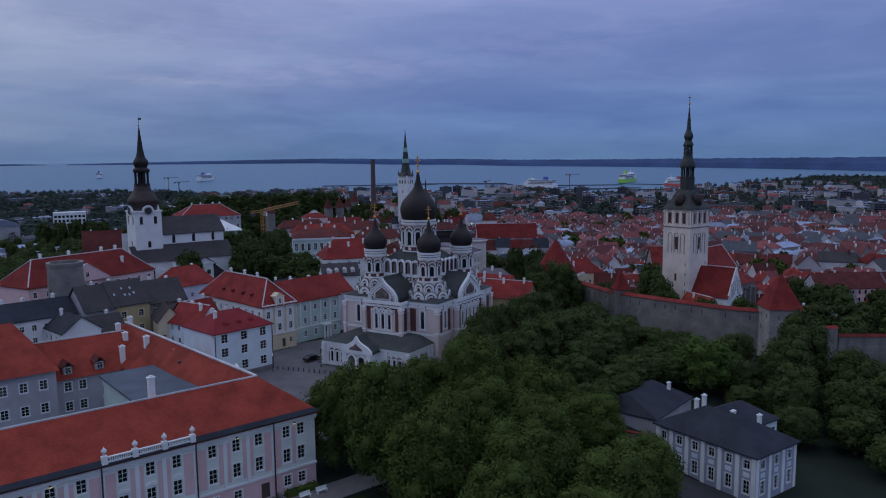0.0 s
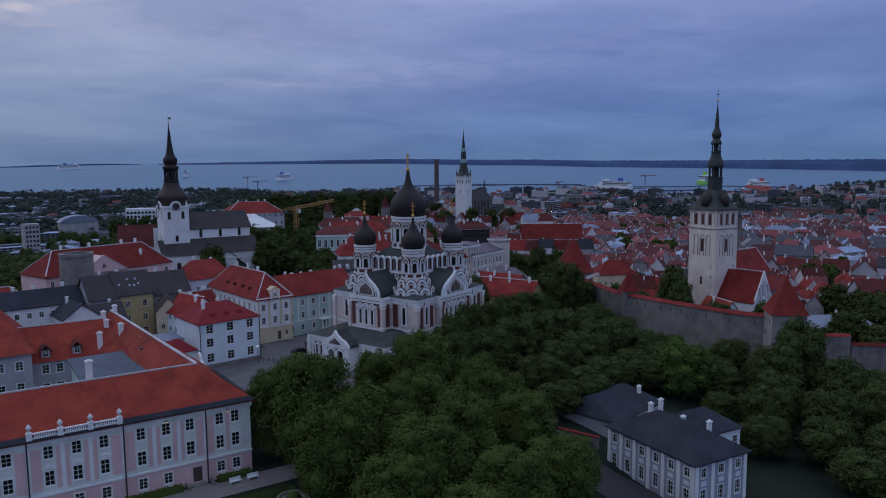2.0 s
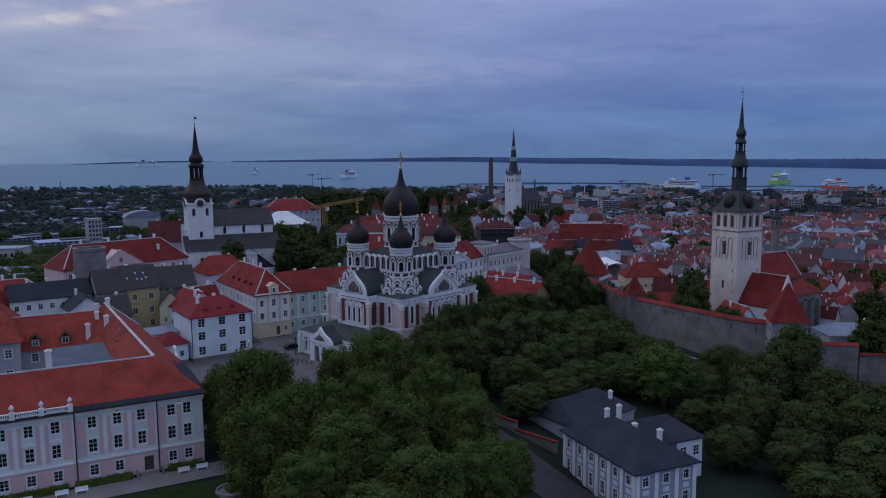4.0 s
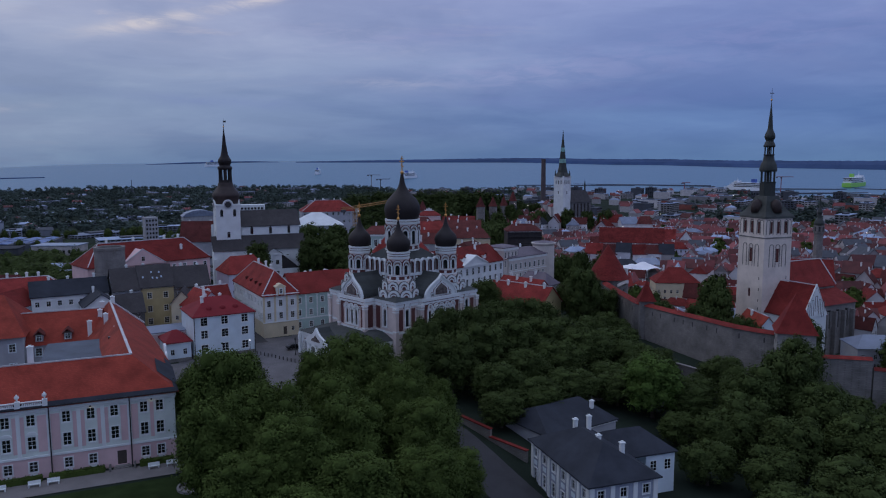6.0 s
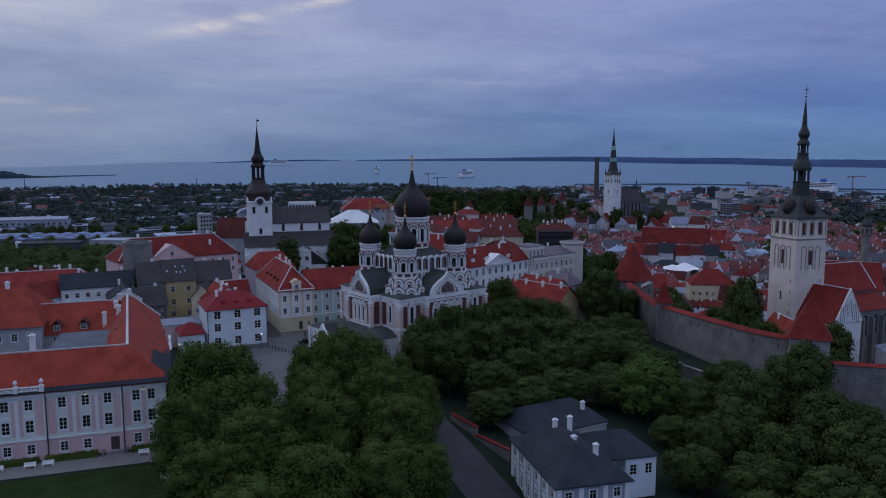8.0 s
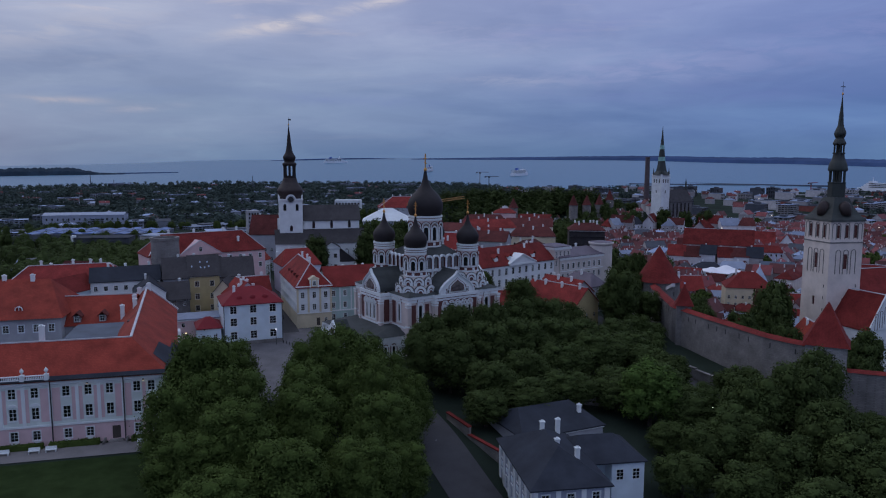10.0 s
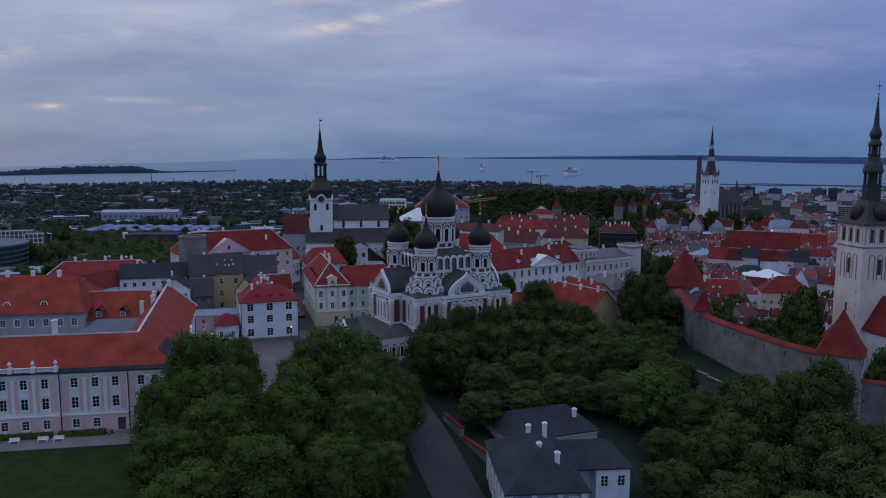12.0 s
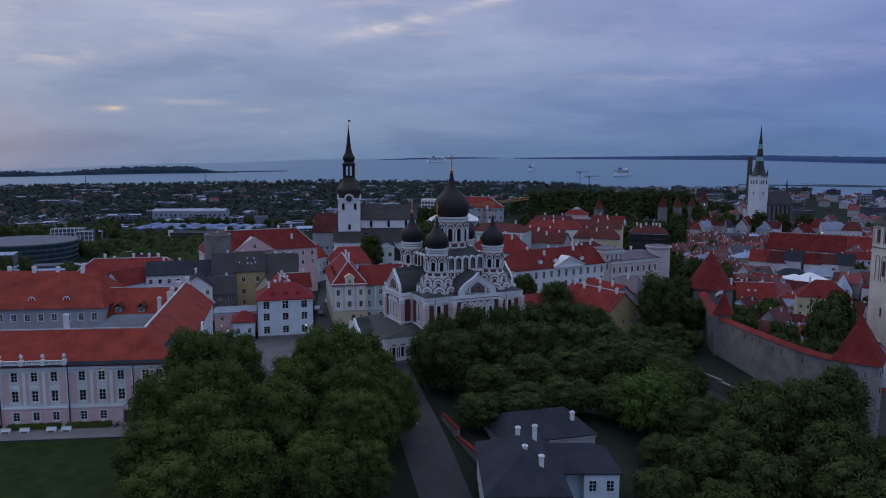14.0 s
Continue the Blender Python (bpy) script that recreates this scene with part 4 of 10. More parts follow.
        dm = part("dome", smooth(g.mesh("dome", DOME_BLACK)), None, c, "black onion dome", pose(x, y, 0))
        zt = prof[-1][1]
        part("ball", smooth(Geo().lathe([(0.05, zt - 0.1), (0.4 * cross_h / 4, zt + 0.15), (0.48 * cross_h / 4, zt + 0.45), (0.35 * cross_h / 4, zt + 0.75), (0.05, zt + 0.95)], 12).mesh("ball", GOLD)), None, dm, "gilded ball")
        part("cross", orthodox_cross(cross_h), GOLD, dm, "gilded three-barred cross", pose(0, 0, zt + 0.6, 0, 0, -90))
        for tz, tr, tn, th in tiers:
            tw = 2 * math.pi * tr / tn
            part("tier", Geo().lathe([(tr - 0.25, tz - 1.4), (tr - 0.25, tz + th * 0.55), (tr - 1.1, tz + th)], 24), CATHEDRAL_PINK, d)
            ka = Geo()
            arch_band(ka, tw * 1.0, th, tw * 0.2, -0.3, 0.25)
            arch_band(ka, tw * 0.55, th * 0.55, tw * 0.1, -0.22, 0.2)
            kam = ka.mesh("kokoshnik", TRIM_WHITE)
            kfm = Geo().slab(arch_outline(tw * 0.74, th * 0.88), -0.10, 0.05).slab(arch_outline(tw * 0.34, th * 0.36), -0.26, 0.05).mesh("kokoshnik_fill", BRICK_RED)
            arch_band(kfo := Geo(), tw * 1.1, th * 1.07, tw * 0.07, -0.22, 0.2)
            kfmo = kfo.mesh("kokoshnik_outline", STONE_DARK)
            for i in range(tn):
                kt = pose(0, 0, 0, 0, 0, 360 / tn * (i + 0.5)) @ Matrix.Translation((0, -tr + 0.1, tz))
                kq = part("kokoshnik", kam, None, d, "white scalloped kokoshnik", kt)
                part("kokoshnik_fill", kfm, None, d, "", kt)
                part("kokoshnik_outline", kfmo, None, d, "", kt)
    drum(0, 0, 28.4, 36.9, 4.5, 12, [(4.3, 36.9), (4.7, 37.8), (4.9, 39.3), (4.72, 40.6), (4.15, 41.8), (3.35, 42.8), (2.4, 43.8), (1.5, 44.9), (0.95, 46.1), (0.62, 47.5), (0.36, 49.0)], 4.2, (), 0.40)
    sp = [(2.55, 29.4), (2.9, 30.0), (3.1, 31.1), (2.95, 32.0), (2.5, 32.8), (1.75, 33.6), (1.05, 34.5), (0.6, 35.5), (0.36, 36.5), (0.2, 37.3)]
    for sx in (-1, 1):
        for sy in (-1, 1):
            drum(sx * 8.4, sy * 8.4, 21.8, 29.4, 2.8, 8, sp, 3.4, ((17.6, 5.1, 10, 2.2), (19.7, 4.0, 9, 2.1)), 0.29)
    # apse at the east end
    part("apse", Geo().lathe([(5.0, -3), (5.0, 13.5), (5.3, 13.6), (5.3, 14.2), (0.3, 17)], 24, pose(E, 0, 0)), CATHEDRAL_PINK, c)
    # low west narthex with its gabled porch
    X0, Y0, NE = -25.2, 12.9, 7.4
    n = part("narthex", Geo(), PLASTER_WHITE, c, "low white narthex in front of the west arm")
    g = Geo()
    pts = [(X0, -Y0), (-B, -Y0), (-B, Y0), (X0, Y0)]
    todo = []
    for p0, p1 in ((pts[3], pts[0]), (pts[0], pts[1]), (pts[1], pts[2]), (pts[2], pts[3])):
        ln = math.hypot(p1[0] - p0[0], p1[1] - p0[1])
        us = [2.6, 4.2, 5.8, ln - 5.8, ln - 4.2, ln - 2.6] if ln > 20 else [2.6, 5.0, 7.4]
        if p0[0] == -B and p1[0] == -B:
            us = []
        holes = [(u - 0.45, u + 0.45, 2.4, 5.0) for u in us]
        wall_with(g, p0, p1, -3, NE, holes, 0.3)
        todo += [(p0, p1, u) for u in us]
    n.data = g.mesh("narthex", PLASTER_WHITE)
    ga = Geo()
    arch_band(ga, 1.5, 3.1, 0.3, -0.16, 0.02)
    arch_band(ga, 1.75, 1.4, 0.22, -0.28, 0.02, pose(0, 0, 2.6))
    bo = Geo()
    arch_band(bo, 2.1, 3.45, 0.3, -0.09, 0.02, pose(0, 0, -0.1))
    bom = bo.mesh("brick_outline", BRICK_RED)
    sm, pm = ga.mesh("surround", TRIM_WHITE), Geo().slab(arch_outline(0.9, 2.6), 0.16, 0.2).mesh("pane", GLASS)
    for p0, p1, u in todo:
        d = (Vector(p1) - Vector(p0)).normalized()
        wi = part("window", sm, None, n, "", Matrix.Translation((p0[0] + d.x * u, p0[1] + d.y * u, 2.4)) @ Matrix.Rotation(math.atan2(d.y, d.x), 4, "Z"))
        part("pane", pm, None, wi)
        part("brick_outline", bom, None, wi, "dark red brick outline")
    for z0, z1, o in ((NE - 0.5, NE + 0.1, 0.35), (NE - 1.1, NE - 0.8, 0.15)):
        part("cornice", Geo().box(X0 - o, -B - 0.5, -Y0 - o, -Y0 - 0.01, z0, z1).box(X0 - o, -B - 0.5, Y0 + 0.01, Y0 + o, z0, z1).box(X0 - o, X0 - 0.01, -Y0 - 0.01, Y0 + 0.01, z0, z1), TRIM_WHITE, n)
    part("plinth", Geo().box(X0 - 0.15, -B, -Y0 - 0.15, Y0 + 0.15, -3, 1.4), STONE, n)
    for x, y in ((X0, -Y0), (X0, Y0), (-B - 0.9, -Y0), (X0, -6.4), (X0, 6.4)):
        for j in range(6):
            part("quoin", Geo().box(x - 0.55 + 0.08 * (j % 2), x + 0.55 - 0.08 * (j % 2), y - 0.55 + 0.08 * (j % 2), y + 0.55 - 0.08 * (j % 2), 1.4 + j * 0.93, 1.4 + j * 0.93 + 0.85), TRIM_WHITE, n)
    part("narthex_roof", Geo().add([(X0 - 0.5, -Y0 - 0.5, NE + 0.1), (-B, -Y0 - 0.5, NE + 0.1), (-B, Y0 + 0.5, NE + 0.1), (X0 - 0.5, Y0 + 0.5, NE + 0.1), (-W + 1.0, -9, 9.2), (-B, -9, 9.2), (-B, 9, 9.2), (-W + 1.0, 9, 9.2)],
                                   [(0, 1, 5, 4), (2, 3, 7, 6), (3, 0, 4, 7), (4, 5, 6, 7), (3, 2, 1, 0)]), CATHEDRAL_ROOF, n, "low dark sheet-metal roof")
    po = part("porch", Geo().box(X0 - 3.6, X0, -4.3, -3.0, -3, 6).box(X0 - 3.6, X0, 3.0, 4.3, -3, 6).box(X0 - 3.4, X0, -4.3, 4.3, 6, 6.9), PLASTER_WHITE, c, "white entrance porch with an arched double doorway")
    prof = [(-4.6, 0), (4.6, 0), (4.5, 0.7), (3.4, 1.7), (2.0, 2.3), (0.9, 3.0), (0, 4.2)]
    prof += [(-x, z) for x, z in prof[-2:1:-1]]
    pm_ = Matrix.Translation((X0 - 3.7, 0, 6.5)) @ Matrix.Rotation(radians(-90), 4, "Z")
    part("porch_gable", Geo().slab(prof, 0, 0.6, pm_), TRIM_WHITE, po, "white ogee porch gable")
    part("porch_icon", Geo().slab([(x * 0.42, z * 0.42 + 0.7) for x, z in prof], -0.06, 0, pm_), MOSAIC, po)
    part("porch_roof", Geo().slab([(x * 1.02, z * 0.95 + 0.1) for x, z in prof], 0.62, 4.4, pm_), CATHEDRAL_ROOF, po)
    ar = Geo()
    for y in (-1.45, 1.45):
        arch_band(ar, 2.9, 6.2, 0.4, -0.3, 0.3, Matrix.Translation((X0 - 3.3, y, 0)) @ Matrix.Rotation(radians(-90), 4, "Z"))
    part("porch_arch", ar, TRIM_WHITE, po)
    for y in (-1.45, 1.45):
        part("door", Geo().box(X0 - 0.1, X0 - 0.02, y - 0.95, y + 0.95, 0.4, 4.2), BARK, po, "dark wooden door")
    for k in range(4):
        part("step", Geo().box(X0 - 4.2 - 0.4 * k, X0 - 3.5, -4.0 - 0.2 * k, 4.0 + 0.2 * k, -2, 1.7 - 0.2 * k), STONE, po)


build_cathedral()


# ---------------------------------------------------------------- parliament castle round its courtyard
def ridge_line(g, a, b, w=0.2):
    a, b = Vector(a), Vector(b)
    v = b - a
    g.box(0, v.length, -w * 0.6, w * 0.6, -0.1, 0.14, Matrix.Translation(a) @ v.to_track_quat("X", "Z").to_matrix().to_4x4())


def build_castle():
    c = thing("castle", "pink and white baroque palace with red tiled roofs round a courtyard", "palace", pose(-63.5, -52.6, -1.0))
    # local frame: x runs west to east with 0 at the south-east corner, y goes north, z 0 at the foot
    L, EV, RZ, DP = 92.0, 12.75, 18.6, 13.4
    M = -26.6                                      # middle of the balustraded centre
    xs = [M + k for k in (0, 3.77, -3.77, 9.1, 12.9, 16.6, 21.4, 24.0, -9.1, -12.9, -16.6, -21.4, -24.0, -28.5, -32.2, -36.0, -39.8)]
    rows = ((1.45, 1.8), (5.4, 2.25), (9.5, 1.95))
    door_x = M + 17.5
    g, holes, wins = Geo(), [], []
    for x in xs:
        for j, (z, h) in enumerate(rows):
            if j == 0 and abs(x - 16.6 - M) < 0.1:
                continue
            u = L + x
            holes.append((u - 0.65, u + 0.65, z, z + h))
            wins.append((u, z, h))
    p0, p1 = (-L, 0), (0, 0)
    holes.append((L + door_x - 0.75, L + door_x + 0.75, 0.6, 3.1))
    wall_with(g, p0, p1, 4.05, EV, [h for h in holes if h[2] > 4], 0.3)
    up = part("wall", g, PLASTER_MINT, c, "mint-white upper wall")
    g = Geo()
    wall_with(g, p0, p1, -3, 4.05, [h for h in holes if h[2] < 4], 0.3)
    part("wall", g, PLASTER_PINK, c, "pink ground-floor wall")
    for u, z, h in wins:
        put_window(c, p0, p1, u, z, 1.3, h, TRIM_WHITE, 0.2, TRIM_WHITE)
        if z < 2:
            part("apron", Geo().box(u - L - 0.55, u - L + 0.55, -0.07, -0.01, 0.35, z - 0.22), TRIM_WHITE, c)
        if 5 < z < 6 and abs(u - L - M) < 5:
            part("pediment", Geo().slab([(-0.95, 0), (0.95, 0), (0.6, 0.45), (0, 0.62), (-0.6, 0.45)], -0.18, 0, Matrix.Translation((u - L, 0, z + h + 0.35))), TRIM_WHITE, c)
    dr = part("door", Geo().box(door_x - 0.72, door_x + 0.72, 0.12, 0.2, 0.6, 3.08), BARK, c, "dark wooden door")
    for k in range(5):
        part("step", Geo().box(door_x - 1.2 - 0.15 * k, door_x + 1.2 + 0.15 * k, -0.9 - 0.32 * k, -0.02, -1.5, 0.55 - 0.16 * k), STONE, c)
    for s in (-1, 1):
        part("stair_wall", Geo().box(door_x + s * 2.0 - 0.18, door_x + s * 2.0 + 0.18, -2.3, -0.05, -1.5, 0.9), STONE, c)
    # string course, cornice, pink panels with white pilasters between
    part("string_course", Geo().box(-L, 0.1, -0.16, -0.01, 3.95, 4.3), TRIM_WHITE, c)
    part("cornice", Geo().box(-L, 0.25, -0.35, -0.01, EV - 0.75, EV - 0.05).box(-L, 0.15, -0.2, -0.01, EV - 1.05, EV - 0.85), TRIM_WHITE, c)
    part("gutter", Geo().box(-L, 0.5, -0.75, -0.36, EV - 0.02, EV + 0.2), IRON, c, "dark eaves gutter")
    sx = sorted(xs)
    for a, b in zip(sx, sx[1:]):
        gap = b - a - 1.9
        if gap < 1.2:
            spans = [((a + b) / 2 - 0.3, (a + b) / 2 + 0.3)]
        else:
            mid = (a + b) / 2
            spans = [(a + 0.98, mid - 0.32), (mid + 0.32, b - 0.98)]
            part("pilaster", Geo().box(mid - 0.3, mid + 0.3, -0.15, -0.01, 4.3, EV - 1.06), TRIM_WHITE, c)
        for s0, s1 in spans:
            part("panel", Geo().box(s0, s1, -0.06, -0.01, 4.9, EV - 1.5), PLASTER_PINK, c, "pink wall panel")
    for x in (M + 6.55, M + 19.1, M - 6.55, M - 19.1):
        part("drainpipe", Geo().lathe([(0.11, -0.4), (0.11, EV - 0.1)], 8, pose(x, -0.32, 0)), IRON, c, "dark drainpipe")
    # balustrade with urns over the centre
    bal = part("balustrade", Geo().box(M - 6.5, M + 6.5, -0.5, -0.1, EV + 0.2, EV + 0.5).box(M - 6.5, M + 6.5, -0.48, -0.12, EV + 1.0, EV + 1.16), TRIM_WHITE, c, "white stone balustrade")
    bm = Geo().lathe([(0.07, 0), (0.11, 0.1), (0.12, 0.2), (0.06, 0.36), (0.1, 0.5)], 8).mesh("baluster", TRIM_WHITE)
    urn = smooth(Geo().lathe([(0.12, 0), (0.3, 0.1), (0.14, 0.3), (0.2, 0.4), (0.5, 0.7), (0.56, 1.0), (0.42, 1.1), (0.45, 1.2), (0.2, 1.35), (0.08, 1.6)], 14).mesh("urn", TRIM_WHITE))
    for k in range(4):
        x = M - 6.1 + k * 12.2 / 3
        part("pedestal", Geo().box(x - 0.38, x + 0.38, -0.68, 0.06, EV + 0.2, EV + 1.35), TRIM_WHITE, bal)
        part("urn", urn, None, bal, "white stone urn", pose(x, -0.32, EV + 1.35) @ Matrix.Diagonal((0.68, 0.68, 0.78, 1)))
        if k < 3:
            for i in range(10):
                part("baluster", bm, None, bal, "", pose(x + 0.75 + i * 0.29, -0.3, EV + 0.5))
    # roofs: south wing with a hip to the east wing, whose ridge runs north
    o = 0.7
    top_a, top_b = (-L, DP / 2, RZ), (-6.8, DP / 2, RZ)
    g = Geo()
    zb = EV + 0.12
    g.add([(-L, -o, zb), (o, -o, zb), top_b, top_a, (-L, DP, zb), (-13.6, DP, zb)], [(0, 1, 2, 3), (5, 4, 3, 2)])
    g.add([(-L, -o, zb - 0.25), (o, -o, zb - 0.25), (o, -o, zb), (-L, -o, zb)], [(0, 1, 2, 3)])
    part("roof", g, TILE_RED, c, "red tiled roof of the south wing")
    ea = Geo()
    k_ = 0.75 / (DP / 2 + o)
    ea.add([(-L, -o - 0.02, zb + 0.04), (o, -o - 0.02, zb + 0.04), (o + (top_b[0] - o) * k_, -o + 0.75, zb + (RZ - zb) * k_ + 0.04), (-L, -o + 0.75, zb + (RZ - zb) * k_ + 0.04)], [(0, 1, 2, 3)])
    ea.add([(o + 0.02, -o, zb + 0.04), (o - 0.18, 20, zb + 0.04), (o - 1.4, 20, zb + 1.1), (o + (top_b[0] - o) * k_, -o + 0.75, zb + (RZ - zb) * k_ + 0.04)], [(0, 1, 2, 3)])
    part("eaves_apron", ea, METAL_GREY, c, "dark sheet-metal apron along the eaves")
    EN = (-10.8, 62.0)                               # north end of the east wing's ridge
    g = Geo()
    g.add([(o, -o, zb), (o - 0.2, 20, zb), (-3.4, 62, zb), (*EN, RZ + 0.6), top_b], [(0, 1, 2, 3, 4)])
    g.add([(-13.6, DP, zb), (-14.2, 36, zb), (-17.6, 62, zb), (*EN, RZ + 0.6), top_b], [(4, 3, 2, 1, 0)])
    part("roof", g, TILE_RED, c, "red tiled roof of the east wing")
    rl = Geo()
    ridge_line(rl, top_a, top_b)
    ridge_line(rl, top_b, (*EN, RZ + 0.6), 0.4)
    part("ridge_cap", rl, LEAD_CAP, c, "white mortar ridge line")
    g = Geo()
    wall_with(g, (0, 0), (0, 20), -3, EV + 0.1)
    wall_with(g, (0, 20), (-4, 62), -3, EV + 0.1)
    wall_with(g, (-4, 62), (-17, 62), -3, EV + 0.1)
    wall_with(g, (-17, 62), (-13.6, 34), -3, EV + 0.1)
    wall_with(g, (-13.6, 34), (-13.4, DP), -3, EV + 0.1)
    wall_with(g, (-13.4, DP), (-L, DP), -3, EV + 0.1)
    g.add([(-4, 62, EV), (-17, 62, EV), (*EN, RZ + 0.5)], [(0, 1, 2)])
    part("wall", g, PLASTER_PALE, c, "pale wall of the east wing and courtyard")
    part("gable_coping", Geo().box(-0.3, 0.3, -0.35, 0.35, 0, 9.6, Matrix.Translation((-3.2, 62, EV)) @ Matrix.Rotation(radians(-50), 4, "Y"))
         .box(-0.3, 0.3, -0.35, 0.35, 0, 9.6, Matrix.Translation((-17.8, 62, EV)) @ Matrix.Rotation(radians(50), 4, "Y")), LEAD_CAP, c)
    part("corner_apron", Geo().add([(0.75, 3.0, zb + 0.06), (0.72, 16, zb + 0.06), (-2.6, 14.5, zb + 2.6), (-2.6, 4.5, zb + 2.6)], [(0, 1, 2, 3)]), METAL_GREY, c, "dark sheet-metal apron at the eaves")
    # dormer gable on the east front
    dg = part("front_gable", Geo().slab([(-2.6, 0), (2.6, 0), (1.9, 1.0), (1.2, 1.3), (0.8, 2.3), (0, 2.8), (-0.8, 2.3), (-1.2, 1.3), (-1.9, 1.0)], 0, 0.5,
              Matrix.Translation((0.25, 30, EV - 1.0)) @ Matrix.Rotation(radians(95), 4, "Z")), TRIM_WHITE, c, "white curved gable")
    for x, y, z in ((-23.1, 8.6, 20.4), (-9.3, 36, 17.2), (-11.6, 46, 18.2), (-13.0, 55, 17.6), (-10.2, 60.6, 19.6), (-15.2, 50, 16.0), (-12.6, 61.0, 18.4)):
        part("chimney", CHIMNEY_BIG, None, c, "white chimney", pose(x, y, z - 1.2))
    # north range of the courtyard: grey walls, red roof with two dormers
    mid = part("wall", Geo(), PLASTER_GREY, c, "grey courtyard wall")
    g, todo = Geo(), []
    for p0, p1, zt, us in (((-28.4, 49.0), (-14.4, 49.0), 12.4, (2.6, 5.2, 9.6)), ((-80, 46.0), (-28.4, 46.0), 15.4, tuple(51.6 - 2.2 - 3.3 * k for k in range(14)))):
        zz = (2.0, 6.0, 9.9) if zt < 14 else (3.4, 7.6, 12.0)
        hs = [(u - 0.65, u + 0.65, z, z + 1.8) for u in us for z in zz]
        wall_with(g, p0, p1, -3, zt, hs)
        todo += [(p0, p1, u, z) for u in us for z in zz]
    wall_with(g, (-28.4, 46.0), (-28.4, 52.0), -3, 15.4)
    mid.data = g.mesh("wall", PLASTER_GREY)
    for p0, p1, u, z in todo:
        put_window(c, p0, p1, u, z, 1.3, 1.8, TRIM_WHITE, 0.12, PLASTER_PALE)
    g = Geo()
    g.add([(-30, 48.4, 12.4), (-14.0, 48.4, 12.4), (-12.2, 57.0, 18.4), (-32.2, 57.0, 18.4), (-12, 64, 12.4), (-32, 64, 12.4)], [(0, 1, 2, 3), (4, 5, 3, 2)])
    part("roof", g, TILE_RED, c, "red tiled roof with a white ridge")
    rl = Geo()
    ridge_line(rl, (-32.2, 57.0, 18.5), (-12.6, 57.0, 18.5))
    part("ridge_cap", rl, LEAD_CAP, c)
    g = Geo()
    g.add([(-82, 45.2, 15.3), (-27.8, 45.2, 15.3), (-33.0, 58.0, 23.0), (-82, 58.0, 24.0), (-27.0, 69, 15.3), (-82, 69, 15.3)], [(0, 1, 2, 3), (1, 4, 2), (4, 5, 3, 2)])
    part("roof", g, TILE_RED, c, "large red tiled roof of the west range")
    for x, y, z in ((-37, 57.6, 23.2), (-43.5, 57.9, 23.2), (-49.5, 57.6, 23.4), (-56, 58.2, 23.4), (-63, 57.8, 23.4)):
        part("chimney", CHIMNEY_BIG, None, c, "white chimney", pose(x, y, z - 1.0))
    for x in (-25.6, -19.8):
        d = part("dormer", Geo().box(x - 0.8, x + 0.8, 49.4, 52.5, 13.1, 14.6), PLASTER_GREY, c, "dormer with a small gable")
        part("dormer_roof", roof_geo(3.2, 1.9, 0, 0.9, 0.2), TILE_BROWN, d, "", pose(x, 50.7, 14.6, 0, 0, 90))
        put_window(d, (x - 0.9, 49.3), (x + 0.9, 49.3), 0.9, 13.3, 1.1, 1.3, TRIM_WHITE, -0.06)
    for k in range(4):
        x = -38.0 - k * 8.6
        ey = part("roof_lunette", Geo().slab(arch_outline(1.7, 1.1), -0.9, 0.9, pose(x, 49.0, 16.9)), TILE_RED, c, "small lunette dormer")
        fr = Geo()
        arch_band(fr, 1.8, 1.15, 0.24, -0.12, 0.02, pose(x, 48.1, 16.9))
        part("lunette_frame", fr.box(-0.06 + x, 0.06 + x, 48.0, 48.1, 16.9, 17.9), TRIM_WHITE, ey)
    # small hatches on the big roof
    for x, y, z in ((-9.0, 30, 16.6), (-8.4, 24, 16.0), (-6.4, 18, 15.0)):
        part("roof_hatch", Geo().box(x - 2.0, x - 1.3, y, y + 0.8, z - 0.6, z + 0.4), IRON, c)
    # low flat-roofed hall in the yard, against the east wing
    hall = part("hall_wall", Geo().box(-22.4, -13.9, 16.5, 37.4, -3, 14.6), PLASTER_GREEN, c, "pale green hall in the yard")
    part("hall_roof", Geo().prism([(-23.0, 15.8), (-10.6, 16.4), (-10.2, 37.0), (-12.6, 38.6), (-23.0, 38.0)], 14.6, 14.95), HALL_ROOF, hall, "flat blue-grey hall roof")
    put_window(hall, (-22.4, 36), (-22.4, 16.5), 5, 8.8, 1.1, 1.7, TRIM_WHITE, -0.07)
    put_window(hall, (-22.4, 36), (-22.4, 16.5), 9, 8.8, 1.1, 1.7, TRIM_WHITE, -0.07)
    part("hall_band", Geo().box(-22.55, -22.41, 16.4, 37.5, 8.4, 8.8), TRIM_WHITE, hall)
    for x in (M + 12.9, M + 22.7, M - 12.9):
        wl_ = part("wall_lamp", Geo().box(x - 0.14, x + 0.14, -0.5, -0.2, EV - 1.0, EV - 0.8), IRON, c)
        part("bulb", Geo().box(x - 0.1, x + 0.1, -0.48, -0.24, EV - 1.06, EV - 1.01), LAMP_WARM, wl_, "lit warm bulb")


build_castle()


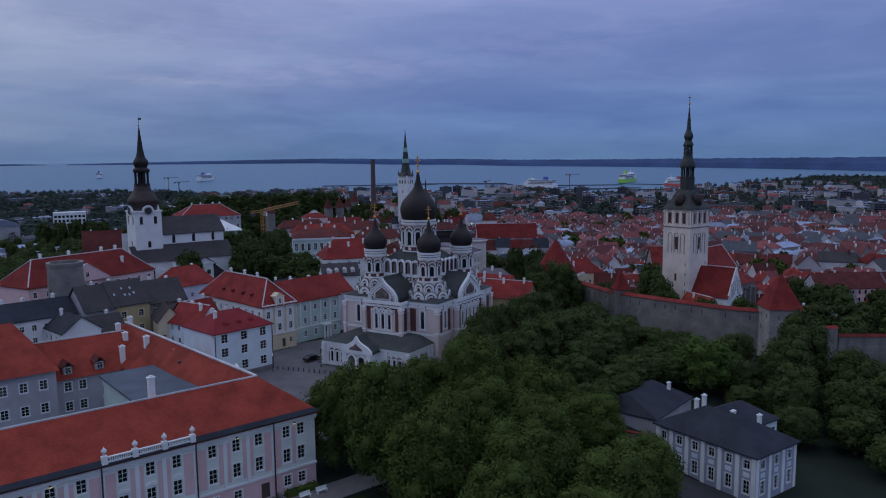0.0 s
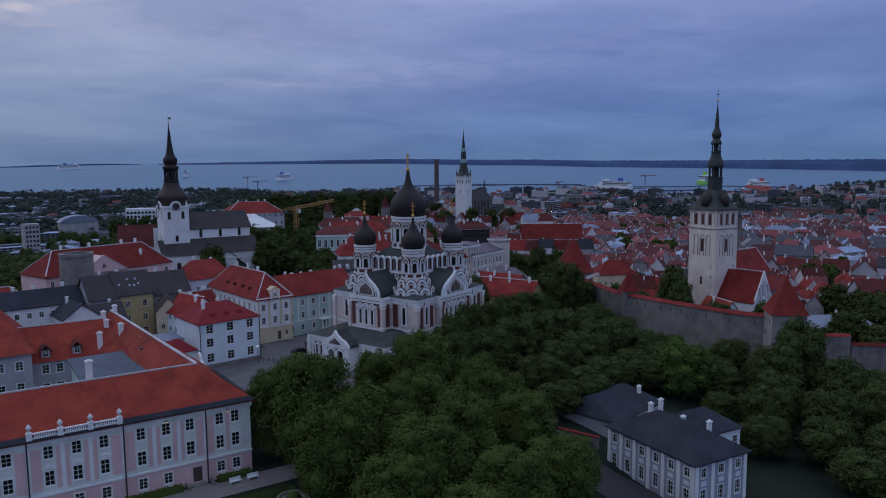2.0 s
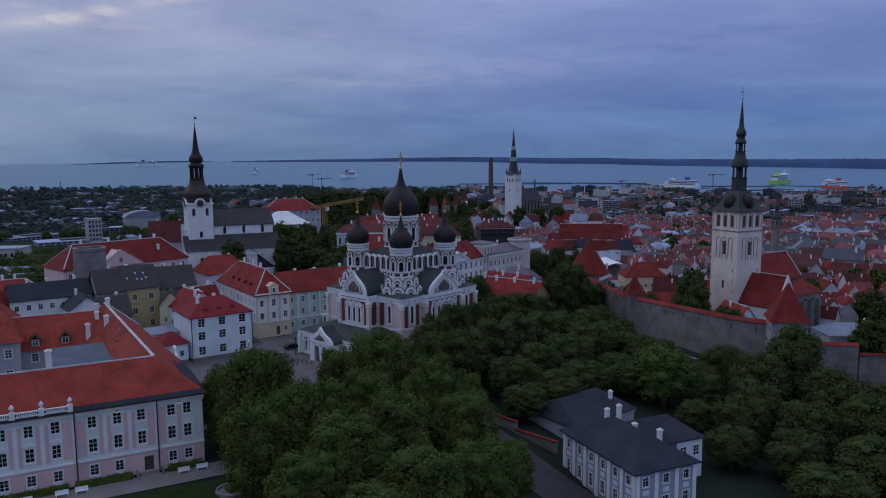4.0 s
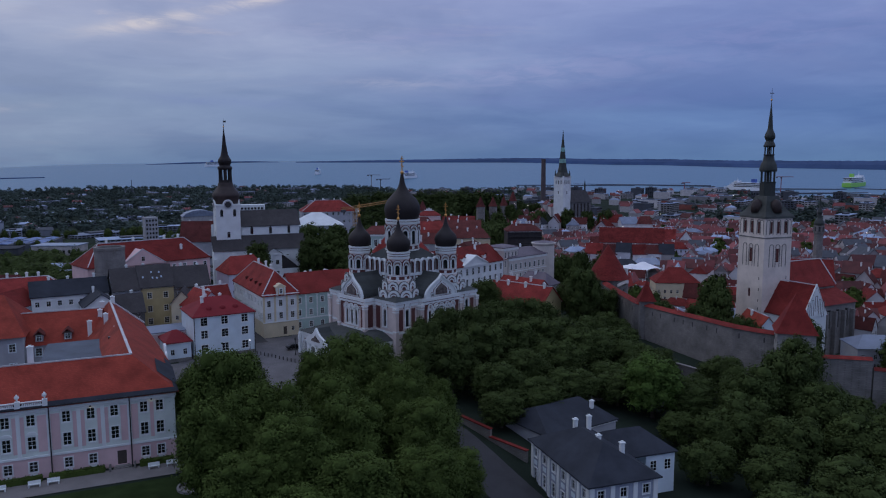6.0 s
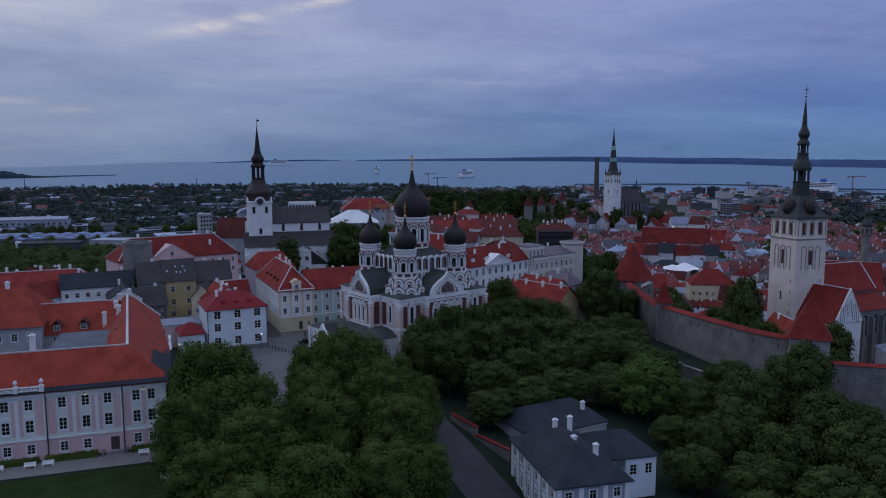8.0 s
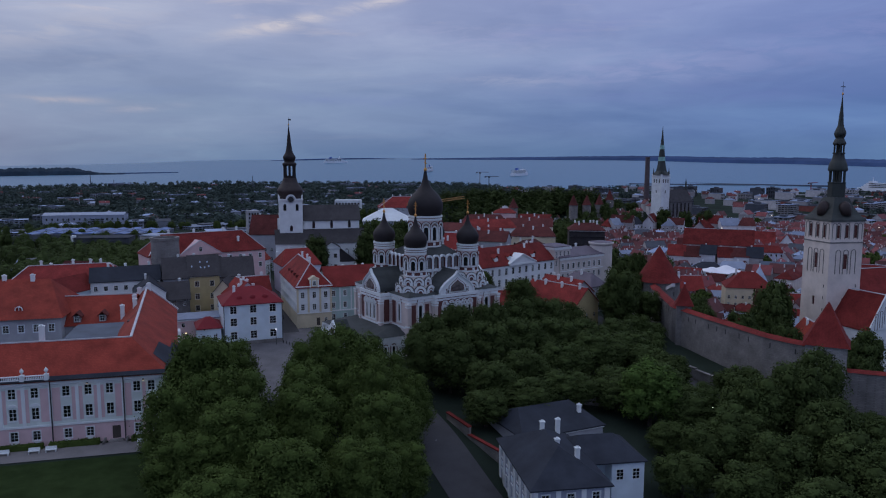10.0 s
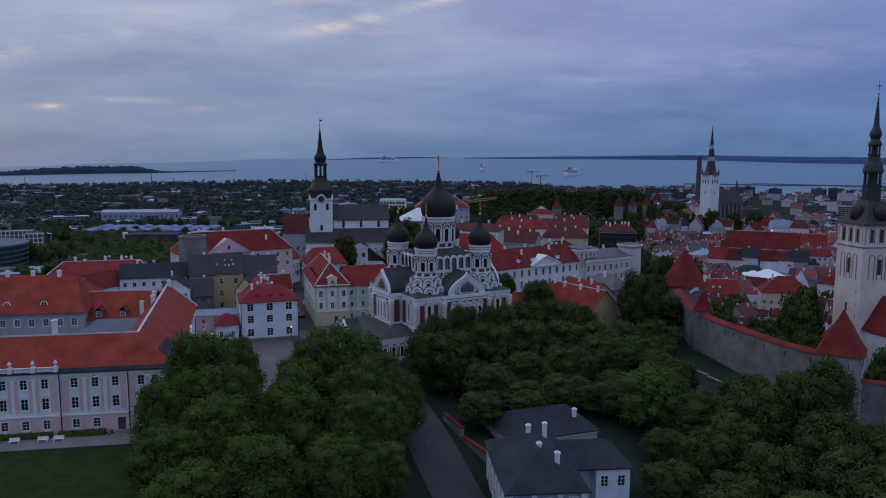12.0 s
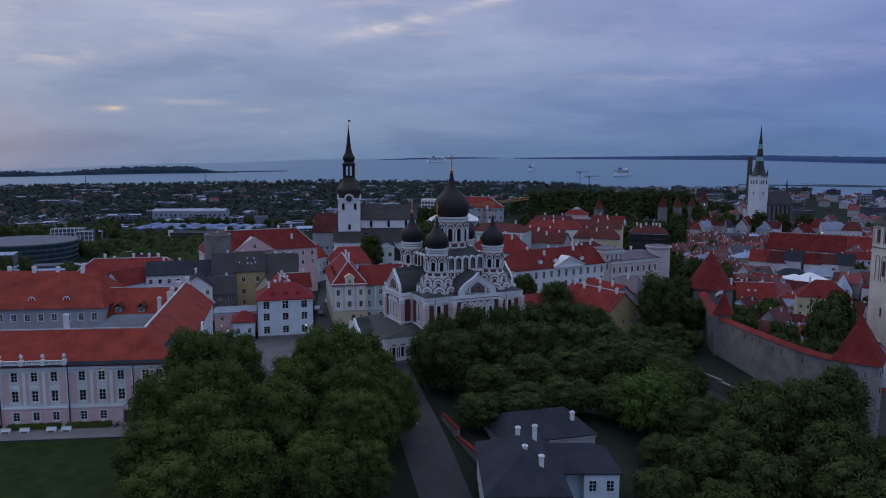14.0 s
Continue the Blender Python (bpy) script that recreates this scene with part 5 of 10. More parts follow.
# ---------------------------------------------------------------- houses round the square
def build_square_houses():
    R3 = (1.4, 5.2, 8.6)
    h = house("white_house", "white three-storey house with a dark red hipped roof", -47.9, 16.6, 7.5, 16.0, 14.5, 1.2, 12.4, 3.6, PLASTER_PALE, METAL_RED, 5.0,
              R3, 3, (1.75, 2.15), ("s", "e"), ((-4.5, -2.0), (-2.6, 2.5), (1.5, 3.0)), frame_mat=TRIM_WHITE, surround=TRIM_WHITE, plinth=(0.8, STONE))
    for x in (-3.4, 0.2, 3.6):
        d = part("dormer", smooth(Geo().lathe([(0.9, -1.0), (0.88, 0.0), (0.6, 0.5), (0.05, 0.75)], 14).mesh("dormer", METAL_RED)), None, h, "small round dormer", pose(x, -4.6, 12.6))
    for x in (-7.9, 7.9):
        part("drainpipe", Geo().lathe([(0.1, -0.5), (0.1, 11.0)], 8, pose(x, -7.45, 0)), IRON, h)
    house("annex_house", "low white annex with a dark red roof", -59.3, 13.2, 7.5, 6.2, 9.0, 1.2, 6.2, 2.2, PLASTER_PALE, METAL_RED, 2.5, (1.6,), 2, (1.0, 1.5), ("s",), (), plinth=(0.7, STONE))
    house("flat_house", "low pinkish house with a pale flat roof", -62.5, 22.0, 7.5, 13.0, 9.0, 1.2, 7.2, 0.7, PLASTER_PINK, METAL_PALE, 4.0, (3.8,), 3, (0.9, 1.2), ("s", "w"), ())
    house("back_house", "pale house with red tiled gables and white chimneys", -50.2, 31.0, -72.0, 11.0, 9.0, 1.2, 11.4, 4.4, PLASTER_PALE, TILE_HOUSE, 0.0, (5.0, 8.2), 4, (0.9, 1.4), ("s", "w", "e"),
          ((-3.4, 1.6), (-1, 2.0), (3.4, -1.2)), ridge_cap=True)
    house("back_house", "small house with a red tiled gable roof", -47.0, 40.0, 12.0, 9.5, 8.0, 1.2, 11.4, 3.8, PLASTER_LILAC, TILE_HOUSE, 0.0, (5.0, 8.2), 4, (0.9, 1.3), ("s", "w"), ((3, 0.6), (-4, 1)), ridge_cap=True)
    # the long corner house with its white and ochre front
    y = house("corner_house", "white and ochre corner house with a red hipped roof", -30.6, 42.8, 6.0, 10.6, 34.0, 1.5, 13.8, 6.2, PLASTER_CREAM, TILE_HOUSE, 0.0, (5.6, 9.0), 3, (1.1, 1.9), (), (), over=0.3)
    # its ridge runs front to back, so the plain roof is replaced by one turned a quarter
    for o in list(y.children_recursive):
        if o.name.startswith(("roof", "wall", "cornice")):
            bpy.data.objects.remove(o)
    g, todo = Geo(), []
    w, d, z1 = 10.6, 34.0, 12.3
    for p0, p1, n in (((-w / 2, -d / 2), (w / 2, -d / 2), 3), ((w / 2, -d / 2), (w / 2, d / 2), 0), ((w / 2, d / 2), (-w / 2, d / 2), 0), ((-w / 2, d / 2), (-w / 2, -d / 2), 10)):
        ln = math.hypot(p1[0] - p0[0], p1[1] - p0[1])
        hs = []
        for i in range(n):
            for z in (4.9, 8.6):
                u = ln * (i + 0.5) / n
                hs.append((u - 0.55, u + 0.55, z, z + 1.9))
                todo.append((p0, p1, u, z))
        wall_with(g, p0, p1, 4.0, z1, hs)
    part("wall", g, PLASTER_WHITE, y, "white upper wall")
    g = Geo()
    for p0, p1 in (((-w / 2, -d / 2), (w / 2, -d / 2)), ((w / 2, -d / 2), (w / 2, d / 2)), ((w / 2, d / 2), (-w / 2, d / 2)), ((-w / 2, d / 2), (-w / 2, -d / 2))):
        wall_with(g, p0, p1, -3, 4.0, [(5.9, 7.0, 0, 2.4), (8.4, 9.3, 1.0, 2.3)] if p0[1] == p1[1] == -d / 2 else [])
    part("wall", g, PLASTER_CREAM, y, "pale ochre ground-floor wall")
    part("door", Geo().box(-w / 2 + 5.9, -w / 2 + 7.0, -d / 2 + 0.18, -d / 2 + 0.24, 0, 2.4), BARK, y)
    for p0, p1, u, z in todo:
        put_window(y, p0, p1, u, z, 1.1, 1.9, TRIM_WHITE, 0.16, TRIM_WHITE)
    put_window(y, (-w / 2, -d / 2), (w / 2, -d / 2), 8.85, 1.0, 0.9, 1.3, TRIM_WHITE)
    r = part("roof", roof_geo(d, w, 0, 6.2, 0.45, 5.6), TILE_HOUSE, y, "red hipped roof with white ridge lines", pose(0, 0, z1, 0, 0, 90))
    cap = Geo()
    ridge_line(cap, (-d / 2 + 5.6, 0, 6.4), (d / 2 - 5.6, 0, 6.4), 0.28)
    for sx in (-1, 1):
        for sy in (-1, 1):
            ridge_line(cap, (sx * (d / 2 - 5.6), 0, 6.35), (sx * d / 2, sy * w / 2, 0.3), 0.22)
    part("ridge_cap", cap, LEAD_CAP, r)
    for x in (-1.8, 1.8, -5.1, 5.1):
        part("pilaster", Geo().box(x - 0.3, x + 0.3, -d / 2 - 0.14, -d / 2 - 0.01, 4.2, z1 - 0.4), PLASTER_CREAM, y, "ochre pilaster")
    part("cornice", Geo().box(-w / 2 - 0.3, w / 2 + 0.3, -d / 2 - 0.35, -d / 2 - 0.01, z1 - 0.4, z1 + 0.1), TRIM_WHITE, y)
    part("string_course", Geo().box(-w / 2 - 0.1, w / 2 + 0.1, -d / 2 - 0.18, -d / 2 - 0.01, 3.9, 4.2), TRIM_WHITE, y)
    fg = part("front_gable", Geo().slab([(-1.35, -0.4), (1.35, -0.4), (1.3, 1.9), (1.6, 2.0), (1.55, 2.25), (0.9, 2.45), (0.55, 2.9), (0, 3.05), (-0.55, 2.9), (-0.9, 2.45), (-1.55, 2.25), (-1.6, 2.0), (-1.3, 1.9)], -d / 2 - 0.4, -d / 2 + 2.0, pose(0, 0, z1)), PLASTER_CREAM, y, "small cream baroque front gable")
    put_window(fg, (-1.7, -d / 2 - 0.4), (1.7, -d / 2 - 0.4), 1.7, z1 + 0.2, 0.9, 1.4, TRIM_WHITE, -0.06, TRIM_WHITE)
    for sx in (-1.2, 1.2):
        part("pilaster", Geo().box(sx - 0.16, sx + 0.16, -d / 2 - 0.5, -d / 2 - 0.4, z1 - 0.4, z1 + 1.95), TRIM_WHITE, fg)
    for q in (-9.5, -5, 0.5, 5.5):
        dm = part("dormer", Geo().box(-4.3, -3.0, q - 0.4, q + 0.4, z1 + 1.7, z1 + 2.5), TILE_BROWN, y, "little dormer")
    for x, q in ((0.9, -5), (1.6, 3), (1.2, 10)):
        part("chimney", CHIMNEY, None, r, "", pose(q, -x, 5.6))
    gh = house("green_house", "sea-green classical house with a red tiled roof", -16.3, 36.2, 8.0, 18.4, 13.0, 1.5, 13.0, 5.2, PLASTER_GREEN, TILE_HOUSE, 0.0, (0.9, 4.6, 8.3), 5, (1.05, 1.75), ("s",),
               ((-2, 2.2), (4.5, 2.0)), surround=TRIM_WHITE, plinth=None)
    for k in range(6):
        part("pilaster", Geo().box(-9.1 + k * 3.6, -8.75 + k * 3.6, -6.64, -6.51, 4.0, 11.5), TRIM_WHITE, gh)
    part("ground_band", Geo().box(-9.2, 9.2, -6.6, -6.51, 3.6, 4.0), TRIM_WHITE, gh)
    for k in range(3):
        part("column", Geo().lathe([(0.28, -0.5), (0.24, 3.2)], 12, pose(2.5 + k * 1.1, -7.5, 0)), TRIM_WHITE, gh, "white porch column")
    part("porch_slab", Geo().box(1.9, 5.3, -7.9, -6.5, 3.2, 3.55), TRIM_WHITE, gh)
    house("lilac_house", "pale lilac house with a red roof", -3.8, 40.5, 12.0, 7.6, 12.0, 1.5, 12.8, 4.8, PLASTER_LILAC, TILE_HOUSE, 0.0, (1.0, 4.6, 8.2), 2, (1.0, 1.5), ("s",), ((1.5, 1.0),))
    # behind: dark-roofed yellow house, pink pedimented house, white house with dark roof
    q = house("yellow_house", "yellow house with a dark patched roof and skylights", -62.6, 51.6, 7.0, 9.2, 13.0, 2.0, 15.4, 5.6, PLASTER_YELLOW, SLATE, 0.0, (2.0, 5.8, 9.8), 2, (1.3, 1.8), ("s",), ((-2.6, 1.5),), surround=PLASTER_CREAM)
    house("slate_house", "grey plastered house under a long dark slate roof", -71.0, 50.4, 7.0, 7.4, 13.0, 2.0, 15.0, 5.6, PLASTER_GREY, SLATE, 0.0, (5.8, 9.8), 2, (1.2, 1.7), ("s",), ((1.0, 1.0),), surround=STONE)
    house("slate_house", "dark grey house with a steep slate roof", -52.4, 52.6, 4.0, 10.8, 12.0, 2.0, 14.6, 5.4, STONE, SLATE, 0.0, (5.8, 9.6), 3, (1.1, 1.6), ("s", "e"), ((3.0, 1.4), (-2.0, 1.0)), surround=PLASTER_GREY)
    for x, z in ((-1, 15.5), (1.2, 15.4), (-3.6, 14.3), (0.3, 13.9), (1.6, 14.2), (-0.9, 14.0)):
        part("skylight", Geo().box(x - 0.22, x + 0.22, -0.32, 0.32, 0, 0.12, Matrix.Translation((0, -6.5 + (z - 12.0) * 1.16, z + 1.7)) @ Matrix.Rotation(radians(41), 4, "X")), GLASS_BLUE, q, "pale skylight")
    house("brown_house", "dark grey house with a slate roof", -71.0, 41.5, 8.0, 9.0, 10.0, 2.0, 9.6, 4.6, STONE_DARK, SLATE, 0.0, (2.2, 5.4), 3, (0.9, 1.3), ("s",), ((2, 1),))
    house("cream_house", "cream house with a grey sloping roof", -55.0, 39.0, 80.0, 9.0, 6.0, 1.5, 11.6, 3.6, PLASTER_CREAM, SLATE, 0.0, (2.2, 5.2), 3, (0.9, 1.3), ("s", "w"), ())
    p = house("pink_palace", "pink pedimented house with a red roof and white ridge lines", -64.5, 85.5, 21.0, 42.0, 15.0, 3.0, 18.6, 6.6, PLASTER_PINK, TILE_HOUSE, 6.0, (9.0, 12.4), 11, (1.1, 1.7), ("s", "e"),
              ((-12, 0.4), (-3, 0.4), (8, 0.4), (13, 0.4), (12, -4)), ridge_cap=True, surround=TRIM_WHITE)
    pd = part("pediment", Geo().slab([(-7.5, 0), (7.5, 0), (0, 5.0)], -8.6, -2.0, pose(-3.5, 0, 15.2)), PLASTER_PINK, p, "pink pediment with a white rim")
    pr = Geo()
    for s in (-1, 1):
        ridge_line(pr, (-3.5 + s * 7.9, -8.5, 15.2), (-3.5, -8.5, 20.4), 0.3)
    part("pediment_rim", pr, LEAD_CAP, pd)
    put_window(pd, (-11, -8.6), (4, -8.6), 7.5, 16.4, 1.1, 1.5, TRIM_WHITE, -0.06)
    t = thing("round_tower", "squat round grey limestone tower without a roof", "tower", pose(-74.6, 58.2, 1.0))
    part("wall", Geo().lathe([(5.0, -3), (4.5, 8), (4.4, 24.6), (4.55, 24.7), (4.55, 25.6), (3.7, 25.6), (3.7, 24.4), (0.2, 24.4)], 32), STONE, t)
    for a in (20, 110, 200, 290):
        part("slit", Geo().box(-0.25, 0.25, -4.46, -4.38, 17, 18.6, pose(0, 0, 0, 0, 0, a)), IRON, t)
    part("lean_to_roof", Geo().add([(-4, -5.2, 10), (4, -5.2, 10), (2.6, -4.2, 15.5), (-2.6, -4.2, 15.5)], [(0, 1, 2, 3)]), SLATE, t)
    house("white_back_house", "white house with a dark grey roof", -86.0, 51.0, 8.0, 20.0, 11.0, 1.0, 14.6, 3.6, PLASTER_WHITE, METAL_GREY, 0.0, (4.2, 7.4, 10.6), 7, (1.1, 1.5), ("s",), ((-5, 1), (0, 1.5), (7, 1)), surround=TRIM_WHITE)
    house("grey_wing", "white wing with a broad dark grey roof", -78.0, 42.5, 98.0, 15.0, 9.0, 1.0, 12.2, 3.4, PLASTER_WHITE, METAL_GREY, 0.0, (5.0, 8.4), 5, (1.0, 1.4), ("n", "w"), ((2, 1.0),))
    house("red_back_house", "long house with a red roof and broad white chimneys", -103.0, 55.0, 6.0, 33.0, 13.0, -4.0, 14.6, 4.2, PLASTER_GREY, TILE_HOUSE, 5.0, (9.0, 12.6), 6, (1.0, 1.5), ("s",),
          ((-8, 0.3), (-5.5, 2.0), (1, 0.4), (6, 0.4), (9, 0.6)), ridge_cap=True)
    house("red_wing", "pale wing with a red tiled roof", -101.0, 44.5, 60.0, 13.0, 9.0, -4.0, 12.6, 4.0, PLASTER_PALE, TILE_HOUSE, 0.0, (9.0, 13.0), 4, (0.9, 1.3), ("s",), ())
    house("brown_roof_house", "white house with a brown tiled roof below the hill", -108.0, 92.0, -20.0, 17.0, 12.0, -8.0, 8.0, 7.0, PLASTER_WHITE, TILE_BROWN, 3.0, (8.0, 11.0), 5, (0.9, 1.3), ("s", "e"), ((-3, 1), (4, 1)))


build_square_houses()


# ---------------------------------------------------------------- dome church
def vane(g, z, h):
    g.lathe([(0.12, z), (0.06, z + h)], 8)


def build_dome_church():
    c = thing("dome_church", "white church with a baroque tower and dark roofs", "church", pose(-30.2, 130.0, 1.0))
    t = part("tower", Geo(), PLASTER_WHITE, c, "white square tower")
    g, a, ws = Geo(), 4.9, []
    for p0, p1 in (((-a, -a), (a, -a)), ((a, -a), (a, a)), ((a, a), (-a, a)), ((-a, a), (-a, -a))):
        hs = [(u - 0.6, u + 0.6, 29.0, 31.3) for u in (2.3, 7.5)] + [(4.3, 5.5, 20.2, 22.0)]
        wall_with(g, p0, p1, -3, 33.4, hs, 0.4)
        ws += [(p0, p1, (q[0] + q[1]) / 2, q[2], q[1] - q[0], q[3] - q[2]) for q in hs]
    t.data = g.mesh("tower", PLASTER_WHITE)
    for p0, p1, u, z, w, h in ws:
        put_window(t, p0, p1, u, z, w, h, IRON, 0.25)
        e = Vector((p1[0] - p0[0], p1[1] - p0[1], 0)).normalized()
        hood = Matrix.Translation((p0[0] + e.x * u, p0[1] + e.y * u, z + h)) @ Matrix.Rotation(math.atan2(e.y, e.x), 4, "Z")
        part("arch", Geo().slab([(math.cos(math.pi * k / 8) * w / 2, math.sin(math.pi * k / 8) * w / 2) for k in range(9)], -0.03, 0.05, hood), IRON, t, "dark round window head")
        part("sill", Geo().box(-w / 2 - 0.15, w / 2 + 0.15, -0.16, 0.05, -h - 0.18, -h, hood), PLASTER_GREY, t)
    part("cornice", Geo().box(-a - 0.3, a + 0.3, -a - 0.3, a + 0.3, 33.4, 34.0), TRIM_WHITE, t)
    for k in range(4):
        ck = part("clock", Geo().lathe([(1.25, 0), (1.25, 0.2)], 24, pose(0, 0, 0, 0, 0, 90 * k) @ Matrix.Translation((0, -a - 0.30, 33.9)) @ Matrix.Rotation(radians(90), 4, "X")), IRON, t, "dark clock face in a round frame")
        part("clock_rim", Geo().lathe([(1.6, 0), (1.6, 0.12), (1.35, 0.12), (1.35, 0)], 24, pose(0, 0, 0, 0, 0, 90 * k) @ Matrix.Translation((0, -a - 0.31, 33.9)) @ Matrix.Rotation(radians(90), 4, "X"), cap=False), PLASTER_GREY, ck)
    for k in range(4):
        part("clock_hood", Geo().slab([(-2.3, 33.3), (2.3, 33.3)] + [(2.1 * math.cos(math.pi * j / 10), 33.9 + 2.1 * math.sin(math.pi * j / 10)) for j in range(11)], -a - 0.31, -a + 0.6, pose(0, 0, 0, 0, 0, 90 * k)), TRIM_WHITE, t, "white round hood over the clock")
    sp = Geo()
    onion(sp, [(5.0, 33.9), (5.0, 35.0), (5.35, 36.4), (5.55, 37.4), (5.2, 38.5), (4.2, 39.9), (3.3, 41.3), (2.9, 42.8)], 20)
    part("lower_cap", smooth(sp.mesh("lower_cap", COPPER_BROWN)), None, t, "brown copper spire cap")
    ln = part("lantern", Geo().lathe([(2.85, 42.6), (2.85, 43.9)], 8), DOME_BLACK, t, "open lantern of the spire")
    for k in range(8):
        part("column", Geo().lathe([(0.42, 43.8), (0.36, 46.0), (0.42, 48.2)], 6, pose(0, 0, 0, 0, 0, 45 * k) @ pose(2.3, 0, 0)), DOME_BLACK, ln)
    part("lantern_core", Geo().lathe([(0.5, 43.6), (0.5, 48.3)], 8), DOME_BLACK, ln)
    s2 = Geo()
    onion(s2, [(2.8, 48.1), (3.0, 48.7), (2.9, 49.3), (2.2, 49.9), (2.65, 51.2), (2.6, 52.3), (1.7, 53.8), (1.15, 56.2), (0.65, 60.5), (0.15, 65.0)], 16)
    part("spire", smooth(s2.mesh("spire", DOME_BLACK)), None, t, "dark spire")
    v = Geo()
    vane(v, 64.8, 4.2)
    part("vane", v.box(-0.1, 1.0, -0.03, 0.03, 67.6, 68.3), IRON, t)
    part("ball", smooth(Geo().lathe([(0.05, 65.4), (0.4, 65.8), (0.05, 66.2)], 10).mesh("ball", GOLD)), None, t)
    # nave with clerestory, aisle in front
    g, ws = Geo(), []
    p0, p1 = (5.4, -3.4), (29.6, -3.4)
    hs = [(u - 0.6, u + 0.6, 21.0, 23.4) for u in (4.2, 12.0, 19.8)]
    wall_with(g, p0, p1, -3, 24.6, hs, 0.4)
    wall_with(g, (29.6, -3.4), (29.6, 10.6), -3, 24.6)
    wall_with(g, (29.6, 10.6), (-5.4, 10.6), -3, 24.6)
    g.add([(29.6, -3.4, 24.6), (29.6, 10.6, 24.6), (29.6, 3.6, 30.4)], [(0, 1, 2)])
    part("nave_wall", g, PLASTER_WHITE, c)
    for u, *_ in [((h[0] + h[1]) / 2,) for h in hs]:
        put_window(c, p0, p1, u, 21.0, 1.2, 2.4, IRON, 0.25)
        part("window_arch", Geo().slab([(p0[0] + u - 0.6, 23.4), (p0[0] + u + 0.6, 23.4), (p0[0] + u + 0.4, 24.0), (p0[0] + u, 24.4), (p0[0] + u - 0.4, 24.0)], p0[1] - 0.03, p0[1] + 0.05), IRON, c)
    part("nave_roof", roof_geo(25.4, 14.0, 0, 6.0, 0.4), SLATE, c, "dark nave roof", pose(17.2, 3.6, 24.6))
    g, ws = Geo(), []
    for p0, p1, us in (((-6.8, -9.2), (31.0, -9.2), (6, 14, 22, 30)), ((31.0, -9.2), (31.0, -3.4), ()), ((-6.8, -3.4), (-6.8, -9.2), ())):
        hs = [(u - 0.8, u + 0.8, 6.0, 11.5) for u in us]
        wall_with(g, p0, p1, -3, 15.2, hs, 0.4)
        ws += [(p0, p1, u) for u in us]
    part("aisle_wall", g, PLASTER_WHITE, c)
    for p0, p1, u in ws:
        put_window(c, p0, p1, u, 6.0, 1.6, 5.5, IRON, 0.25)
        part("window_arch", Geo().slab([(p0[0] + u + 0.8 * math.cos(math.pi * k / 8), 11.5 + 0.9 * math.sin(math.pi * k / 8)) for k in range(9)], p0[1] - 0.03, p0[1] + 0.05), IRON, c)
    part("aisle_roof", Geo().add([(-7.2, -9.7, 15.0), (31.4, -9.7, 15.0), (31.4, -3.3, 20.8), (-7.2, -3.3, 20.8)], [(0, 1, 2, 3)]), SLATE, c, "dark lean-to aisle roof")
    for x in (-6.5, 3, 13, 23, 30.6):
        part("buttress", Geo().box(x - 0.6, x + 0.6, -11.0, -9.2, -3, 12.0), PLASTER_WHITE, c)
    sc = part("sacristy", Geo().box(12.6, 19.2, -17.0, -9.2, -3, 14.0), PLASTER_WHITE, c, "white gabled sacristy before the aisle")
    part("sacristy_roof", roof_geo(8.2, 6.8, 0, 2.2, 0.35), SLATE, sc, "", pose(15.9, -13.1, 14.0, 0, 0, 90))
    part("sacristy_gable", Geo().slab([(12.5, 14), (19.3, 14), (15.9, 16.1)], -17.06, -16.7), TRIM_WHITE, sc)
    part("gable_cornice", Geo().box(12.3, 19.5, -17.3, -17.0, 13.4, 13.9), TRIM_WHITE, sc)
    for x, z in ((14.2, 9.6), (17.4, 9.6), (17.4, 5.0)):
        part("window", Geo().box(x - 0.65, x + 0.65, -17.08, -16.95, z, z + 1.7), GLASS, sc)
    lw = part("vestry", Geo().box(19.2, 26.6, -16.4, -9.2, -3, 7.6), PLASTER_WHITE, c, "low white vestry with a steep lean-to roof")
    part("vestry_roof", Geo().add([(19.2, -16.8, 13.8), (27.0, -16.8, 7.3), (27.0, -9.2, 7.3), (19.2, -9.2, 13.8), (19.2, -16.8, 13.4), (27.0, -16.8, 6.9)], [(0, 1, 2, 3), (0, 4, 5, 1)]), SLATE, lw)
    part("vestry_gable", Geo().slab([(19.2, 7.6), (26.6, 7.6), (19.2, 13.5)], -16.4, -16.1), SLATE, lw)
    for x in (21.6, 24.2):
        part("window", Geo().box(x - 0.6, x + 0.6, -16.48, -16.35, 3.4, 5.6), GLASS, lw)


build_dome_church()


